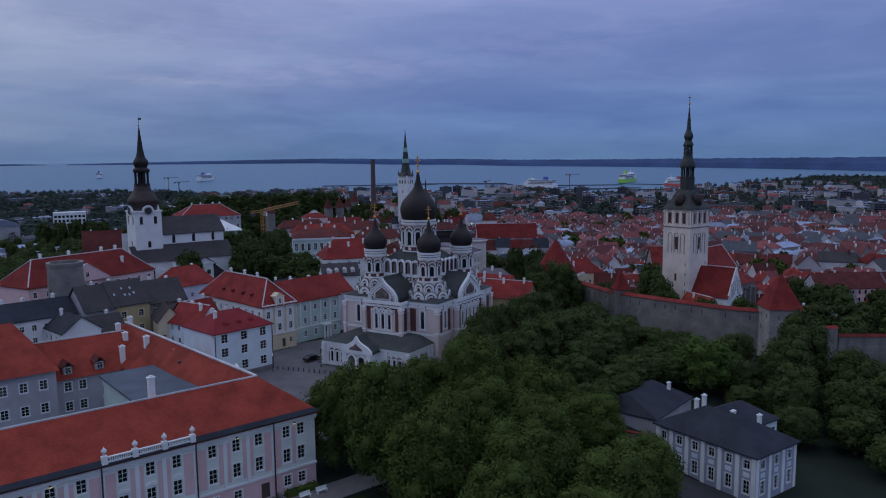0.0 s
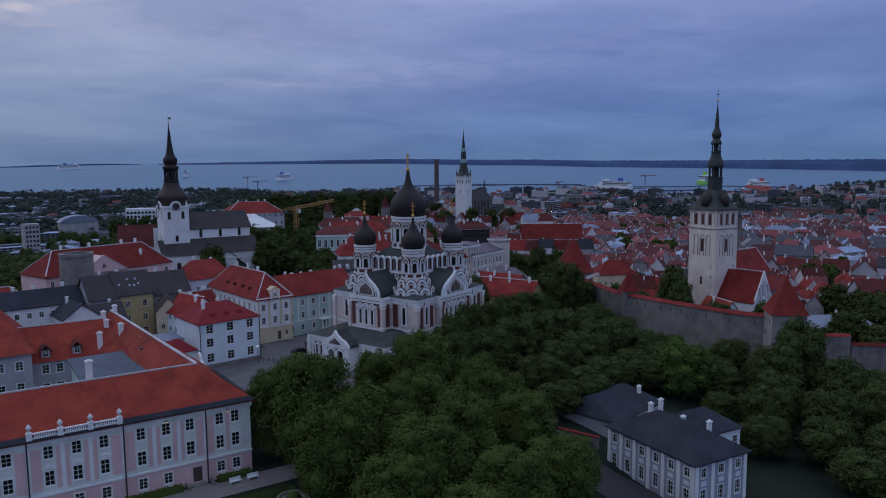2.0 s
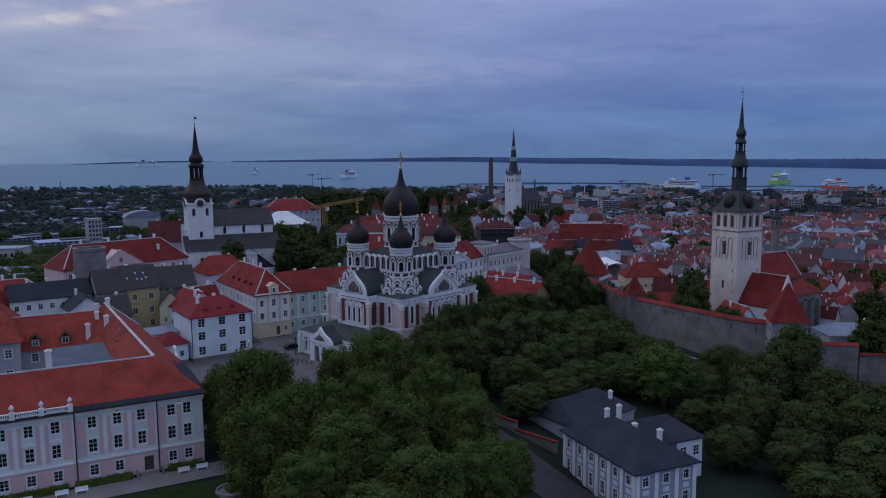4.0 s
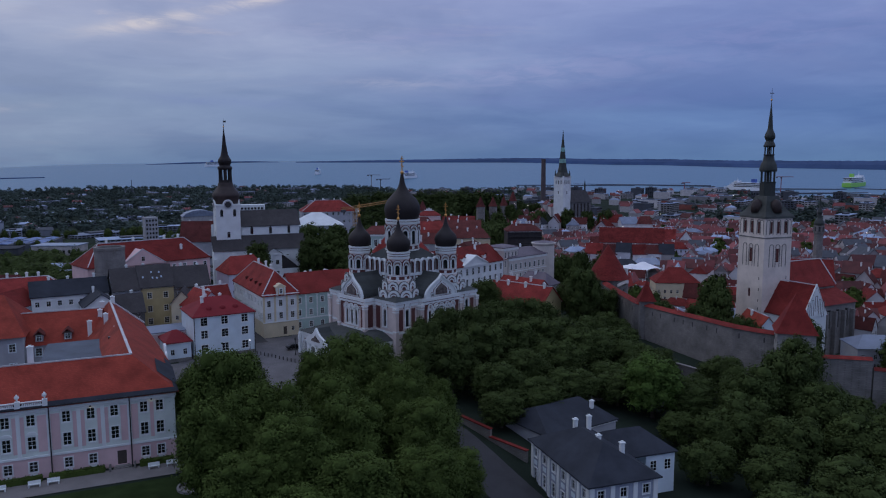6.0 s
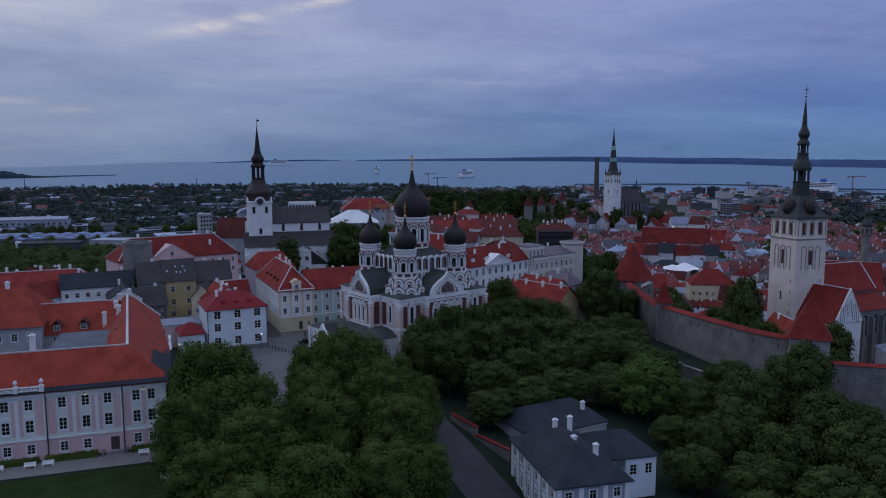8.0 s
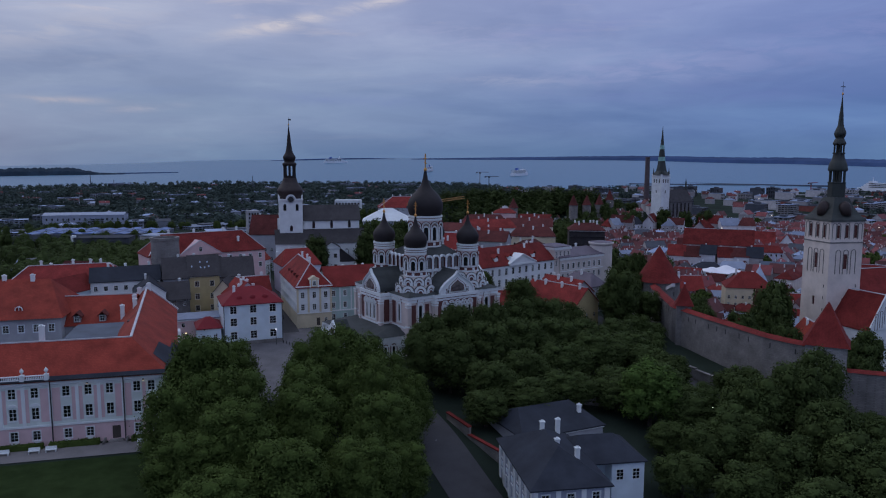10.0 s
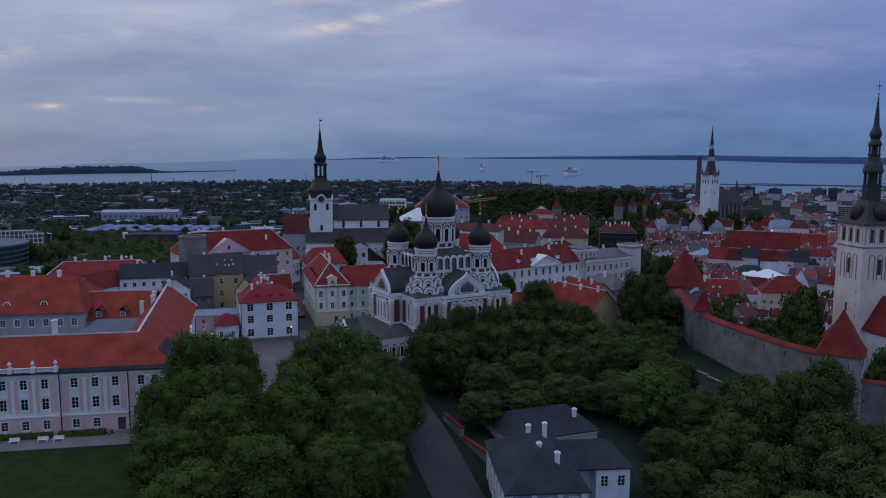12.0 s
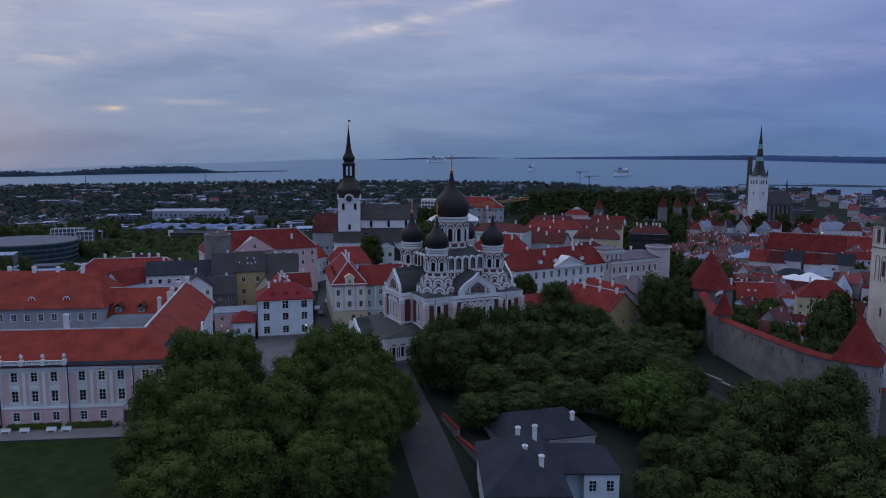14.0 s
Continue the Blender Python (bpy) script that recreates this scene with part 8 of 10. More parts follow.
def plant_near_trees():
    for x, y, top, r in (
            # two groups between palace and road
            (-56, -63, 20.0, 7.4), (-52, -48, 16.0, 6.0), (-58.6, -76, 16.5, 6.2), (-50, -73, 17.0, 6.6), (-58, -50, 15.0, 5.6), (-57.4, -90, 12.5, 6.0),
            (-31, -56, 19.0, 7.2), (-25, -49, 16.0, 5.8), (-36, -47, 14.5, 5.2), (-38, -66, 15.5, 6.0), (-27, -68, 15.0, 6.2), (-22.5, -60, 14.5, 5.2),
            (-50, -87, 15.5, 6.8), (-39, -80, 15.0, 6.6), (-28, -82, 13.5, 6.2), (-52.4, -101, 11.0, 6.2), (-43, -97, 12.5, 6.8), (-32, -95, 11.0, 6.0), (-23.5, -76, 11.5, 5.2),
            (-47, -111, 8.0, 6.4), (-58.4, -109, 6.5, 5.4), (-25, -90, 8.0, 4.8),
            # belt between cathedral, road and town wall
            (-6, -30, 14.8, 5.6), (2, -26, 16.2, 5.4), (11, -24, 15.8, 5.8), (20, -20, 15.4, 5.6), (29, -17, 14.8, 5.6), (37, -12, 13.0, 5.0),
            (-10, -38, 13.0, 4.8), (-19, -66, 12.0, 4.8),
            (62.2, 3.8, 18.0, 6.0), (66, 10, 14.0, 5.4), (-4, -42, 13.5, 5.8), (6, -38, 14.0, 6.2), (16, -34, 13.5, 6.2), (27, -30, 12.0, 6.2), (38, -25, 10.0, 6.2), (49, -20, 9.0, 5.6), (61, -10, 7.0, 4.0), (67, -8, 3.0, 3.8),
            (2, -52, 9.0, 5.6), (12, -47, 9.5, 6.0), (23, -43, 9.5, 6.2), (34, -38, 10.0, 6.4), (45, -33, 8.5, 6.0), (54, -28, 7.0, 4.8), (31, -52, 6.0, 4.6), (44, -47, 6.0, 4.6),
            (-2, -62, 6.0, 5.0), (8, -60, 6.5, 5.6), (18, -57, 7.0, 5.6), (28, -60, 6.0, 5.4), (40, -56, 7.0, 5.6), (47, -50, 7.0, 5.2), (46, -42, 7.0, 5.2), (58, -60, 6.0, 5.0), (65, -54, 3.0, 4.2), (38, -72, 5.0, 5.0), (44, -66, 5.0, 5.0), (24, -92, 2.0, 4.6), (34, -86, 4.5, 5.4), (40, -84, 6.0, 5.6),
            (70, 22, 12.0, 5.4), (76, 10, 10.0, 4.6), (82, 33, 13.0, 5.0), (104, 48, 12.0, 5.6), (110, 60, 13.0, 5.8), (101, 62, 15.0, 5.4),
            # round the square tower and the manor garden
            (47, -79, 9.5, 6.2), (58, -78, 11.5, 6.6), (67.5, -73.5, 12.0, 5.6), (55, -90, 7.5, 6.0), (66, -88, 3.5, 6.2), (75, -80, 0.5, 5.0), (84, -86, -1.0, 5.0), (92, -96, 3.0, 5.4),
            (40, -96, 5.5, 6.0), (30, -101, 3.0, 5.6), (51, -102, 5.5, 6.4), (63, -101, 5.5, 6.4), (74, -99, 4.0, 6.0), (24, -112, 1.5, 5.8), (36, -112, 3.5, 6.4), (48, -115, 4.0, 6.4), (61, -114, 4.0, 6.4), (22, -124, -0.5, 5.8), (36, -126, 1.0, 6.2), (50, -128, 1.0, 6.2),
            (78, -112, 3.0, 6.2), (92, -110, 2.0, 6.2), (106, -112, 1.0, 6.2), (30, -78, 2.0, 4.6),
            # inside the wall, lower town side
            (83, -8, 8.5, 4.8), (88, -20, 9.0, 5.2), (84, -32, 7.0, 4.6), (96, -30, 6.5, 4.8), (92, 8, 8.0, 5.0), (118, 6, 9.0, 6.4), (126, 12, 11.0, 5.6), (112, -2, 7.0, 5.0), (116, -34, 1.5, 4.8), (108, -42, 0.0, 4.6), (127, -26, 2.0, 4.8),
            (150, -42, -1.0, 7.2), (164, -50, -1.0, 7.4), (176, -38, 0.5, 7.0), (186, -26, 0.0, 6.6), (160, -66, -3.0, 7.0), (140, -58, -2.0, 6.4), (190, -52, -2.0, 7.0), (200, -10, -1.0, 6.6), (196, -30, -1.0, 6.6), (206, -44, -2.0, 6.8), (176, -66, -3.0, 6.8),
            # round the dome church
            (6, 118, 17.0, 7.0), (14, 112, 15.0, 6.4), (15, 127, 17.5, 7.0), (8, 134, 17.0, 6.6), (19, 100, 16.8, 6.0), (-44, 112, 12.0, 5.0), (15, 86, 16.0, 5.6), (9, 75, 13.0, 4.8), (31, 46, 12.5, 4.0), (36, 21, 14.0, 5.4),
            (4, 150, 21.0, 7.0), (14, 158, 21.5, 7.0), (26, 164, 21.0, 7.0), (36, 158, 20.0, 6.6), (44, 166, 20.0, 6.6), (-4, 164, 20.0, 6.6), (18, 142, 20.0, 6.6), (30, 144, 19.0, 6.6), (-60, 168, 16.0, 6.0), (-72, 150, 14.0, 6.0), (-84, 130, 13.0, 6.0), (-90, 112, 12.0, 6.0),
            (136, 222, 12.0, 7.0), (134, 204, 12.0, 6.6), (150, 250, 11.0, 7.0), (162, 246, 10.0, 7.0), (205, 345, 4.0, 6.0), (42, 590, -1.0, 6.5), (54, 586, 0.0, 6.5), (66, 584, -1.0, 6.5), (30, 598, -2.0, 6.5), (78, 588, -3.0, 6.5), (218, 340, 3.0, 6.0), (196, 352, 4.0, 6.0), (300, 470, 2.0, 6.5), (322, 462, 1.0, 6.5), (262, 440, 2.0, 6.5), (276, 506, 4.0, 6.5), (338, 436, 3.0, 6.5), (356, 428, 2.0, 6.5), (372, 420, 3.0, 6.5), (300, 438, 1.0, 6.0), (297, 512, 5.0, 6.5), (316, 514, 4.5, 6.5), (334, 520, 5.0, 6.5), (352, 524, 5.0, 6.5), (114, 112, 11.0, 5.4), (116, 98, 8.5, 5.6), (122, 92, 6.0, 5.4), (108, 122, 13.0, 5.6),
            (-21.3, 110.5, 19.4, 4.6), (1, 112, 20.5, 6.0), (14, 100, 13.0, 5.4), (36, 132, 15.0, 6.4), (-50, 122, 11.0, 4.6)):
        tree(x, y, top, r)
    tree(32.0, -67.0, 10.5, 6.6, 4, label="bright green broad tree below the town wall")
    tree(-110, 84, 11.0, 6.0)
    tree(-118, 104, 9.0, 6.6)


plant_near_trees()

MID_TREES = []


def make_mid_trees():
    rng = np.random.default_rng(23)
    for k in range(4):
        crown = smooth(leaf_cloud(rng, crown_lobes(rng, 5.2, 10.5, 14), 900, 0.65).mesh("crown", LEAF))
        MID_TREES.append((trunk_geo(rng, 8.0, 0.3).mesh("trunk", BARK), crown))


make_mid_trees()


def mid_tree(x, y, s, rng):
    tr, cr = MID_TREES[rng.randrange(4)]
    t = thing("town_tree", "dark green leafy tree among the town roofs", "tree", pose(x, y, height(x, y), 0, 0, rng.uniform(0, 360)), "town trees")
    part("trunk", tr, None, t)
    part("crown", cr, None, t, "", pose(0, 0, 2.6) @ Matrix.Diagonal((s, s, s * rng.uniform(0.9, 1.15), 1)))


def woods(name, label, spots, seed, size=2.0, blades=46, tall=11.0, body=False, mat=None, wide=1.0):
    """Distant woodland: many small clumped crowns in one mesh."""
    rng = np.random.default_rng(seed)
    verts, faces, soft, bodies = [], [], [], []
    for x, y in spots:
        z, R, H = height(x, y), rng.uniform(3.6, 6.0) * wide, tall * rng.uniform(0.75, 1.25)
        bodies.append((x, y, z, R, H))
        d = rng.normal(size=(blades, 3))
        d[:, 2] = np.abs(d[:, 2]) * 1.1 - 0.3
        d /= np.linalg.norm(d, axis=1)[:, None]
        rad = rng.uniform(0.72, 1.08, blades)[:, None]
        p = np.array([x, y, z + H * 0.45]) + d * rad * np.array([R, R, H * 0.55])
        n = d * np.array([0.5, 0.5, 1.0]) + np.array([0, 0, 0.8]) + rng.normal(size=(blades, 3)) * 0.2
        u = np.cross(n, rng.normal(size=(blades, 3)))
        u /= np.linalg.norm(u, axis=1)[:, None]
        v = np.cross(n, u)
        v /= np.linalg.norm(v, axis=1)[:, None]
        s = size * rng.uniform(0.6, 1.3, blades)[:, None]
        q = np.stack([p - u * s * 1.1, p + u * s * 0.7 - v * s * 0.9, p + u * s * 0.7 + v * s * 0.9], 1).reshape(-1, 3)
        b = len(verts)
        verts += q.tolist()
        bend = d + rng.normal(size=(blades, 3)) * 0.2 + np.array([0, 0, 0.15])
        soft += [tuple(k) for k in np.repeat(bend / np.linalg.norm(bend, axis=1)[:, None], 3, axis=0).tolist()]
        faces += [(b + 3 * i, b + 3 * i + 1, b + 3 * i + 2) for i in range(blades)]
    g = Geo()
    g.v, g.f, g.mi = [tuple(q) for q in verts], faces, [0] * len(faces)
    g.soft = soft
    for x, y, z, R, H in bodies if body else ():
        g.lathe([(R * 0.5, z + H * 0.02), (R * 0.78, z + H * 0.45), (R * 0.55, z + H * 0.78), (0.1, z + H * 0.9)], 7, pose(x, y, 0), cap=False)
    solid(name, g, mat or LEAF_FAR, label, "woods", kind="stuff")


# ---------------------------------------------------------------- the lower town
TOWN, BLOCKS = [], []


def town_template(k, w, d, ev, rise, wall, roof, hip, windows, chims):
    h = thing("town_house", "old plastered town house with a steep tiled roof", "house", pose(0, 0, -500), "lower town houses")
    g = Geo().box(-w / 2, w / 2, -d / 2, d / 2, -4, ev)
    if not hip:
        gable_walls(g, w, d, ev, rise)
    part("wall", g, wall, h)
    r = part("roof", roof_geo(w, d, ev, rise, 0.35, hip), roof, h)
    for cx, cy in chims:
        part("chimney", CHIMNEY if k % 3 else CHIMNEY_BRICK, None, r, "", pose(cx, cy, ev + rise * (1 - abs(cy) / (d / 2)) + 0.1))
    if windows:
        n = max(2, int(w / 3.4))
        fm = far_window()
        for i in range(n):
            for z in (1.4, 4.6, 7.6)[: (3 if ev > 9.4 else 2)]:
                part("window", fm, None, h, "", pose(-w / 2 + w * (i + 0.5) / n, -d / 2 - 0.03, z))
        if not hip:
            for z in (ev + 0.6,):
                part("window", fm, None, h, "", pose(-w / 2 - 0.03, 0, z, 0, 0, -90))
        for z in (1.4, 4.6, 7.6)[: (3 if ev > 9.4 else 2)]:
            part("window", fm, None, h, "", pose(-w / 2 - 0.03, -d / 4, z, 0, 0, -90))
            part("window", fm, None, h, "", pose(-w / 2 - 0.03, d / 4, z, 0, 0, -90))
    return h


def stuff_house(bag, m, w, d, ev, rise, hip, wall, roof, chims):
    """Adds a far house to the joined town, material by material."""
    g = bag[wall]
    g.box(-w / 2, w / 2, -d / 2, d / 2, -4, ev, m)
    if not hip:
        for s in (-1, 1):
            q = [(s * w / 2, -d / 2, ev), (s * w / 2, d / 2, ev), (s * w / 2, 0, ev + rise)]
            g.add(q, [(0, 1, 2) if s > 0 else (2, 1, 0)], m)
    r = roof_geo(w, d, ev, rise, 0.35, hip)
    bag[roof].add(r.v, r.f, m)
    for k, (cx, cy) in enumerate(chims):
        z = ev + rise * (1 - abs(cy) / (d / 2))
        bag["wall" if k else "chimney"].box(cx - 0.4, cx + 0.4, cy - 0.35, cy + 0.35, z - 1.5, z + 2.0, m)


def stuff_block(bag, m, w, d, floors, wall, roof):
    ht = floors * 3.2
    bag[wall].box(-w / 2, w / 2, -d / 2, d / 2, -6, ht, m)
    bag[roof].box(-w / 2 - 0.3, w / 2 + 0.3, -d / 2 - 0.3, d / 2 + 0.3, ht, ht + 0.6, m)
    for f in range(floors):
        z = f * 3.2 + 1.0
        n = max(3, int(w / 5))
        for i in range(n):
            x0 = -w / 2 + w * i / n + 0.7
            bag["glass"].box(x0, x0 + w / n - 1.4, -d / 2 - 0.06, -d / 2 + 0.02, z, z + 1.7, m)
        n = max(2, int(d / 5))
        for i in range(n):
            y0 = -d / 2 + d * i / n + 0.7
            bag["glass"].box(-w / 2 - 0.06, -w / 2 + 0.02, y0, y0 + d / n - 1.4, z, z + 1.7, m)
    bag["dark"].box(-w / 5, w / 8, -d / 5, d / 5, ht + 0.6, ht + 3.0, m)


def build_town():
    rng = random.Random(42)
    near, mid, far, blocks = [], [], [], []
    bag = {k: Geo() for k in ("wall", "red", "brown", "pale", "chimney", "glass", "dark", "cladding", "grey")}
    spec = [(14, 10, 9.6, 5.0, TOWN_WALL, TILE_TOWN, 0), (18, 11, 10.6, 5.2, TOWN_WALL_COOL, TILE_TOWN, 0), (12, 9, 9.5, 5.4, TOWN_WALL, TILE_TOWN, 0), (24, 12, 11.0, 5.0, TOWN_WALL, TILE_TOWN, 0),
            (16, 11, 10.5, 3.8, TOWN_WALL_COOL, TILE_TOWN, 4.0), (15, 10, 10.4, 5.6, TOWN_WALL_COOL, TILE_BROWN, 0), (20, 12, 11.0, 2.8, TOWN_WALL_COOL, METAL_PALE, 4.0), (28, 12, 11.5, 4.8, TOWN_WALL, TILE_TOWN, 5.0),
            (13, 9, 8.6, 5.4, TOWN_WALL, TILE_BROWN, 0), (17, 11, 11.4, 4.4, TOWN_WALL_COOL, SLATE, 0)]
    roof_key = {TILE_TOWN: "red", TILE_BROWN: "brown", METAL_PALE: "pale", SLATE: "dark"}
    for k, (w, d, ev, rise, wall, roof, hip) in enumerate(spec):
        ch = [(rng.uniform(-w / 3, w / 3), rng.choice((-1, 1)) * d * rng.uniform(0.05, 0.25)) for _ in range(2 + k % 2)]
        near.append((town_template(k, w, d, ev, rise, wall, roof, hip, True, ch), w, d))
        mid.append((town_template(k, w, d, ev, rise, wall, roof, hip, False, ch[:2]), w, d))
        far.append(((w, d, ev, rise, hip, "wall", roof_key[roof], ch[:2]), w, d))
    for w, d, fl, wall, roof in ((40, 16, 5, "wall", "pale"), (30, 18, 4, "wall", "pale"), (60, 16, 6, "wall", "pale"), (26, 20, 7, "dark", "dark"), (46, 22, 3, "cladding", "dark"), (70, 30, 2, "wall", "pale")):
        blocks.append(((w, d, fl, wall, roof), w, d))

    def put_far(t, m):
        (stuff_house if len(t) == 8 else stuff_block)(bag, m, *t)

    # kept free: churches, towers, named houses, the slope under the castle hill
    keep = [(141, 7, 15), (160, 0, 22), (146, -12, 14), (92, 32, 14), (230, 212, 11), (238, 206, 11), (246, 200, 11), (167, 82, 14), (200, 610, 50), (250, 590, 50), (300, 570, 50), (340, 556, 45), (207, 160, 11), (78, 78, 34), (204, 492, 10), (272, 495, 12), (288, 501, 12), (317, 530, 12), (340, 552, 12), (364, 487, 24), (390, 492, 24), (79, -62, 12), (172, -48, 32), (195, -28, 22),
            (120, 8, 12), (110, 55, 12), (112, -38, 10), (484, 724, 20), (560, 380, 40), (204, 122, 24),
            (213, 178, 10), (228, 177, 10), (250, 166, 10), (147, 111, 15), (250, 252, 13), (249, 226, 12), (331, 291, 16), (352, 282, 12), (287, 236, 20), (166, 99, 8), (182, 66, 11), (226, 64, 17), (684, 288, 9), (716, 289, 12), (700, 260, 12), (645, 222, 15), (940, 480, 30), (985, 428, 30)]
    used = []

    def free(x, y, r):
        if any(math.hypot(x - a, y - b) < r + c * 0.8 for a, b, c in keep):
            return False
        for a, b, c in used:
            if abs(a - x) < 40 and abs(b - y) < 40 and math.hypot(x - a, y - b) < (r + c) * 0.88:
                return False
        return True

    count = [0, 0, 0, 0]
    for _ in range(44000):
        b = rng.uniform(24, 76)
        r = math.sqrt(rng.uniform(285 ** 2, 960 ** 2))
        x, y, _z = polar(b, r)
        if x < 108:
            continue
        if y < -40 and x < 150:
            continue
        ring = 0 if r < 360 else 1 if r < 450 else 2
        while ring < 2 and count[ring] >= (50, 106)[ring]:
            ring += 1
        band = (near, mid, far)[ring]
        if rng.random() < 0.09 and count[3] < 150:
            if free(x, y, 4.5):
                used.append((x, y, 4.5))
                mid_tree(x, y, rng.uniform(0.8, 1.15), rng)
                count[3] += 1
            continue
        city = b > 52 and r > 420
        t, w, d = band[rng.choice((5, 6, 6, 8, 9, 9, 9, 7, 1, 5, 4)) if city else rng.choice((0, 1, 2, 3, 4, 5, 5, 6, 6, 7, 8, 8, 9))]
        big = 1.4 if city else 1.0
        rad = 0.5 * math.hypot(w, d) * 0.60 * big
        if not free(x, y, rad) or count[ring] > (150, 150, 1700)[ring]:
            continue
        used.append((x, y, rad))
        cell = (int(x // 90) * 7 + int(y // 90) * 13) % 5
        turn = (12, 25, 40, -8, 60)[cell] + rng.choice((0, 90)) + rng.uniform(-6, 6)
        s = rng.uniform(0.62, 0.86) * big
        m = pose(x, y, height(x, y), 0, 0, turn) @ Matrix.Diagonal((s, s, s * rng.uniform(0.9, 1.15), 1))
        copy_thing(t, m) if ring < 2 else put_far(t, m)
        count[ring] += 1
    # beyond the old town: larger plain blocks, harbour sheds
    n_block = 0
    for _ in range(6000):
        b = rng.uniform(20, 75)
        r = math.sqrt(rng.uniform(960 ** 2, 2300 ** 2))
        if r > coast(b) - 90 or n_block > 330:
            continue
        x, y, _z = polar(b, r)
        t, w, d = blocks[rng.choice((0, 1, 1, 0, 3, 4))] if rng.random() < 0.6 else far[rng.randrange(10)]
        if free(x, y, 0.42 * math.hypot(w, d)):
            used.append((x, y, 0.42 * math.hypot(w, d)))
            put_far(t, pose(x, y, height(x, y), 0, 0, 30 + rng.choice((0, 90)) + rng.uniform(-8, 8)))
            n_block += 1
    # north-west quarter: low pale-roofed buildings among trees
    spots = []
    n_low = 0
    for _ in range(14000):
        b = rng.uniform(-34, 24)
        r = math.sqrt(rng.uniform(470 ** 2, 2250 ** 2))
        x, y, _z = polar(b, r)
        if y < 260 or (b > 12 and x > 100 and y < 700) or r > coast(b) - 40:
            continue
        if rng.random() < 0.20 and n_low < 320:
            t, w, d = far[rng.choice((6, 9, 6, 6, 5, 1))] if rng.random() < 0.5 else blocks[rng.choice((0, 1, 5, 5, 5, 2))]
            if rng.random() < 0.75:
                t = tuple("grey" if q == "wall" else q for q in t)
            if free(x, y, 0.45 * math.hypot(w, d)):
                used.append((x, y, 0.45 * math.hypot(w, d)))
                put_far(t, pose(x, y, height(x, y), 0, 0, rng.choice((10, 100, 35, -20)) + rng.uniform(-5, 5)) @ Matrix.Diagonal((1, 1, 0.62, 1)))
                n_low += 1
        elif len(spots) < 6000 and math.sin(x * 0.021 + 1.3 * math.sin(y * 0.013)) + math.sin(y * 0.017 + 2.0 + 1.1 * math.sin(x * 0.011)) > -1.05 - 0.35 * (r > 1300) and all(math.hypot(x - a, y - c) > q * 0.7 for a, c, q in used[-260:]):
            spots.append((x, y))
    town = thing("distant_town", "joined distant houses and blocks as far as the harbour", "town", kind="stuff")
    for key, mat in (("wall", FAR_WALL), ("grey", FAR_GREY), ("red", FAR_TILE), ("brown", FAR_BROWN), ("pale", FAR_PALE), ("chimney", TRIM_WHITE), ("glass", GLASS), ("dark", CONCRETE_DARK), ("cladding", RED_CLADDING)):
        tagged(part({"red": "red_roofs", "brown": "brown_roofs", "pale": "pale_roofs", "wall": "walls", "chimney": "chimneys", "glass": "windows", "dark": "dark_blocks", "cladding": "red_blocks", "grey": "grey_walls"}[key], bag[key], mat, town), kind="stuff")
    nigh = [q for q in spots if math.hypot(q[0] - CENTRE.x, q[1] - CENTRE.y) < 900]
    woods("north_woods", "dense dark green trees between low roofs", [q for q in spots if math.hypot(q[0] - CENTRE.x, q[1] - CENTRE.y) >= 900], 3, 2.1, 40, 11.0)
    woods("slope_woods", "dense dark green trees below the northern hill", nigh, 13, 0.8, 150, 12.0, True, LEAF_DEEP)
    belt = []
    for _ in range(5200):
        b, r = rng.uniform(-30, 30), rng.uniform(430, 640)
        x, y, _z = polar(b, r)
        if (190 < y < 420 and -190 < x < 130) and rng.random() < 0.6 and not (2 < x < 74 and 160 < y < 282) and not (60 < x < 136 and y < 258):
            belt.append((x, y))
    bastion = []
    for _ in range(620):
        s = rng.random()
        x, y = 180 + 190 * s + rng.uniform(-42, 42), 618 - 75 * s + rng.uniform(-78, 42)
        if not (x > 248 and y < 412 + 0.45 * x):
            bastion.append((x, y))
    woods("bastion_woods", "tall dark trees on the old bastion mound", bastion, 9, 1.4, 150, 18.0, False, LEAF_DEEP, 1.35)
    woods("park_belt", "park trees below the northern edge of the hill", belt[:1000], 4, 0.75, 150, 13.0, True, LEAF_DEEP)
    shore = []
    for _ in range(4000):
        b = rng.uniform(-34, 30)
        r = coast(b) - rng.uniform(40, 520)
        shore.append(polar(b, r)[:2])
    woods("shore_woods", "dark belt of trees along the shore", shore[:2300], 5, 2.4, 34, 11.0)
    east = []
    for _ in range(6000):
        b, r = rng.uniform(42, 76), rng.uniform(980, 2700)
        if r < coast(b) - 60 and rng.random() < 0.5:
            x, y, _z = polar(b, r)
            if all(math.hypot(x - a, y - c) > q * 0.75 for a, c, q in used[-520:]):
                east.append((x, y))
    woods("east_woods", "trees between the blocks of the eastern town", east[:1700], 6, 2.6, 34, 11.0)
    for o in [o for o in scene.objects if o.parent is None and o.matrix_basis.translation.z < -400]:
        for q in (*o.children_recursive, o):
            bpy.data.objects.remove(q)


build_town()


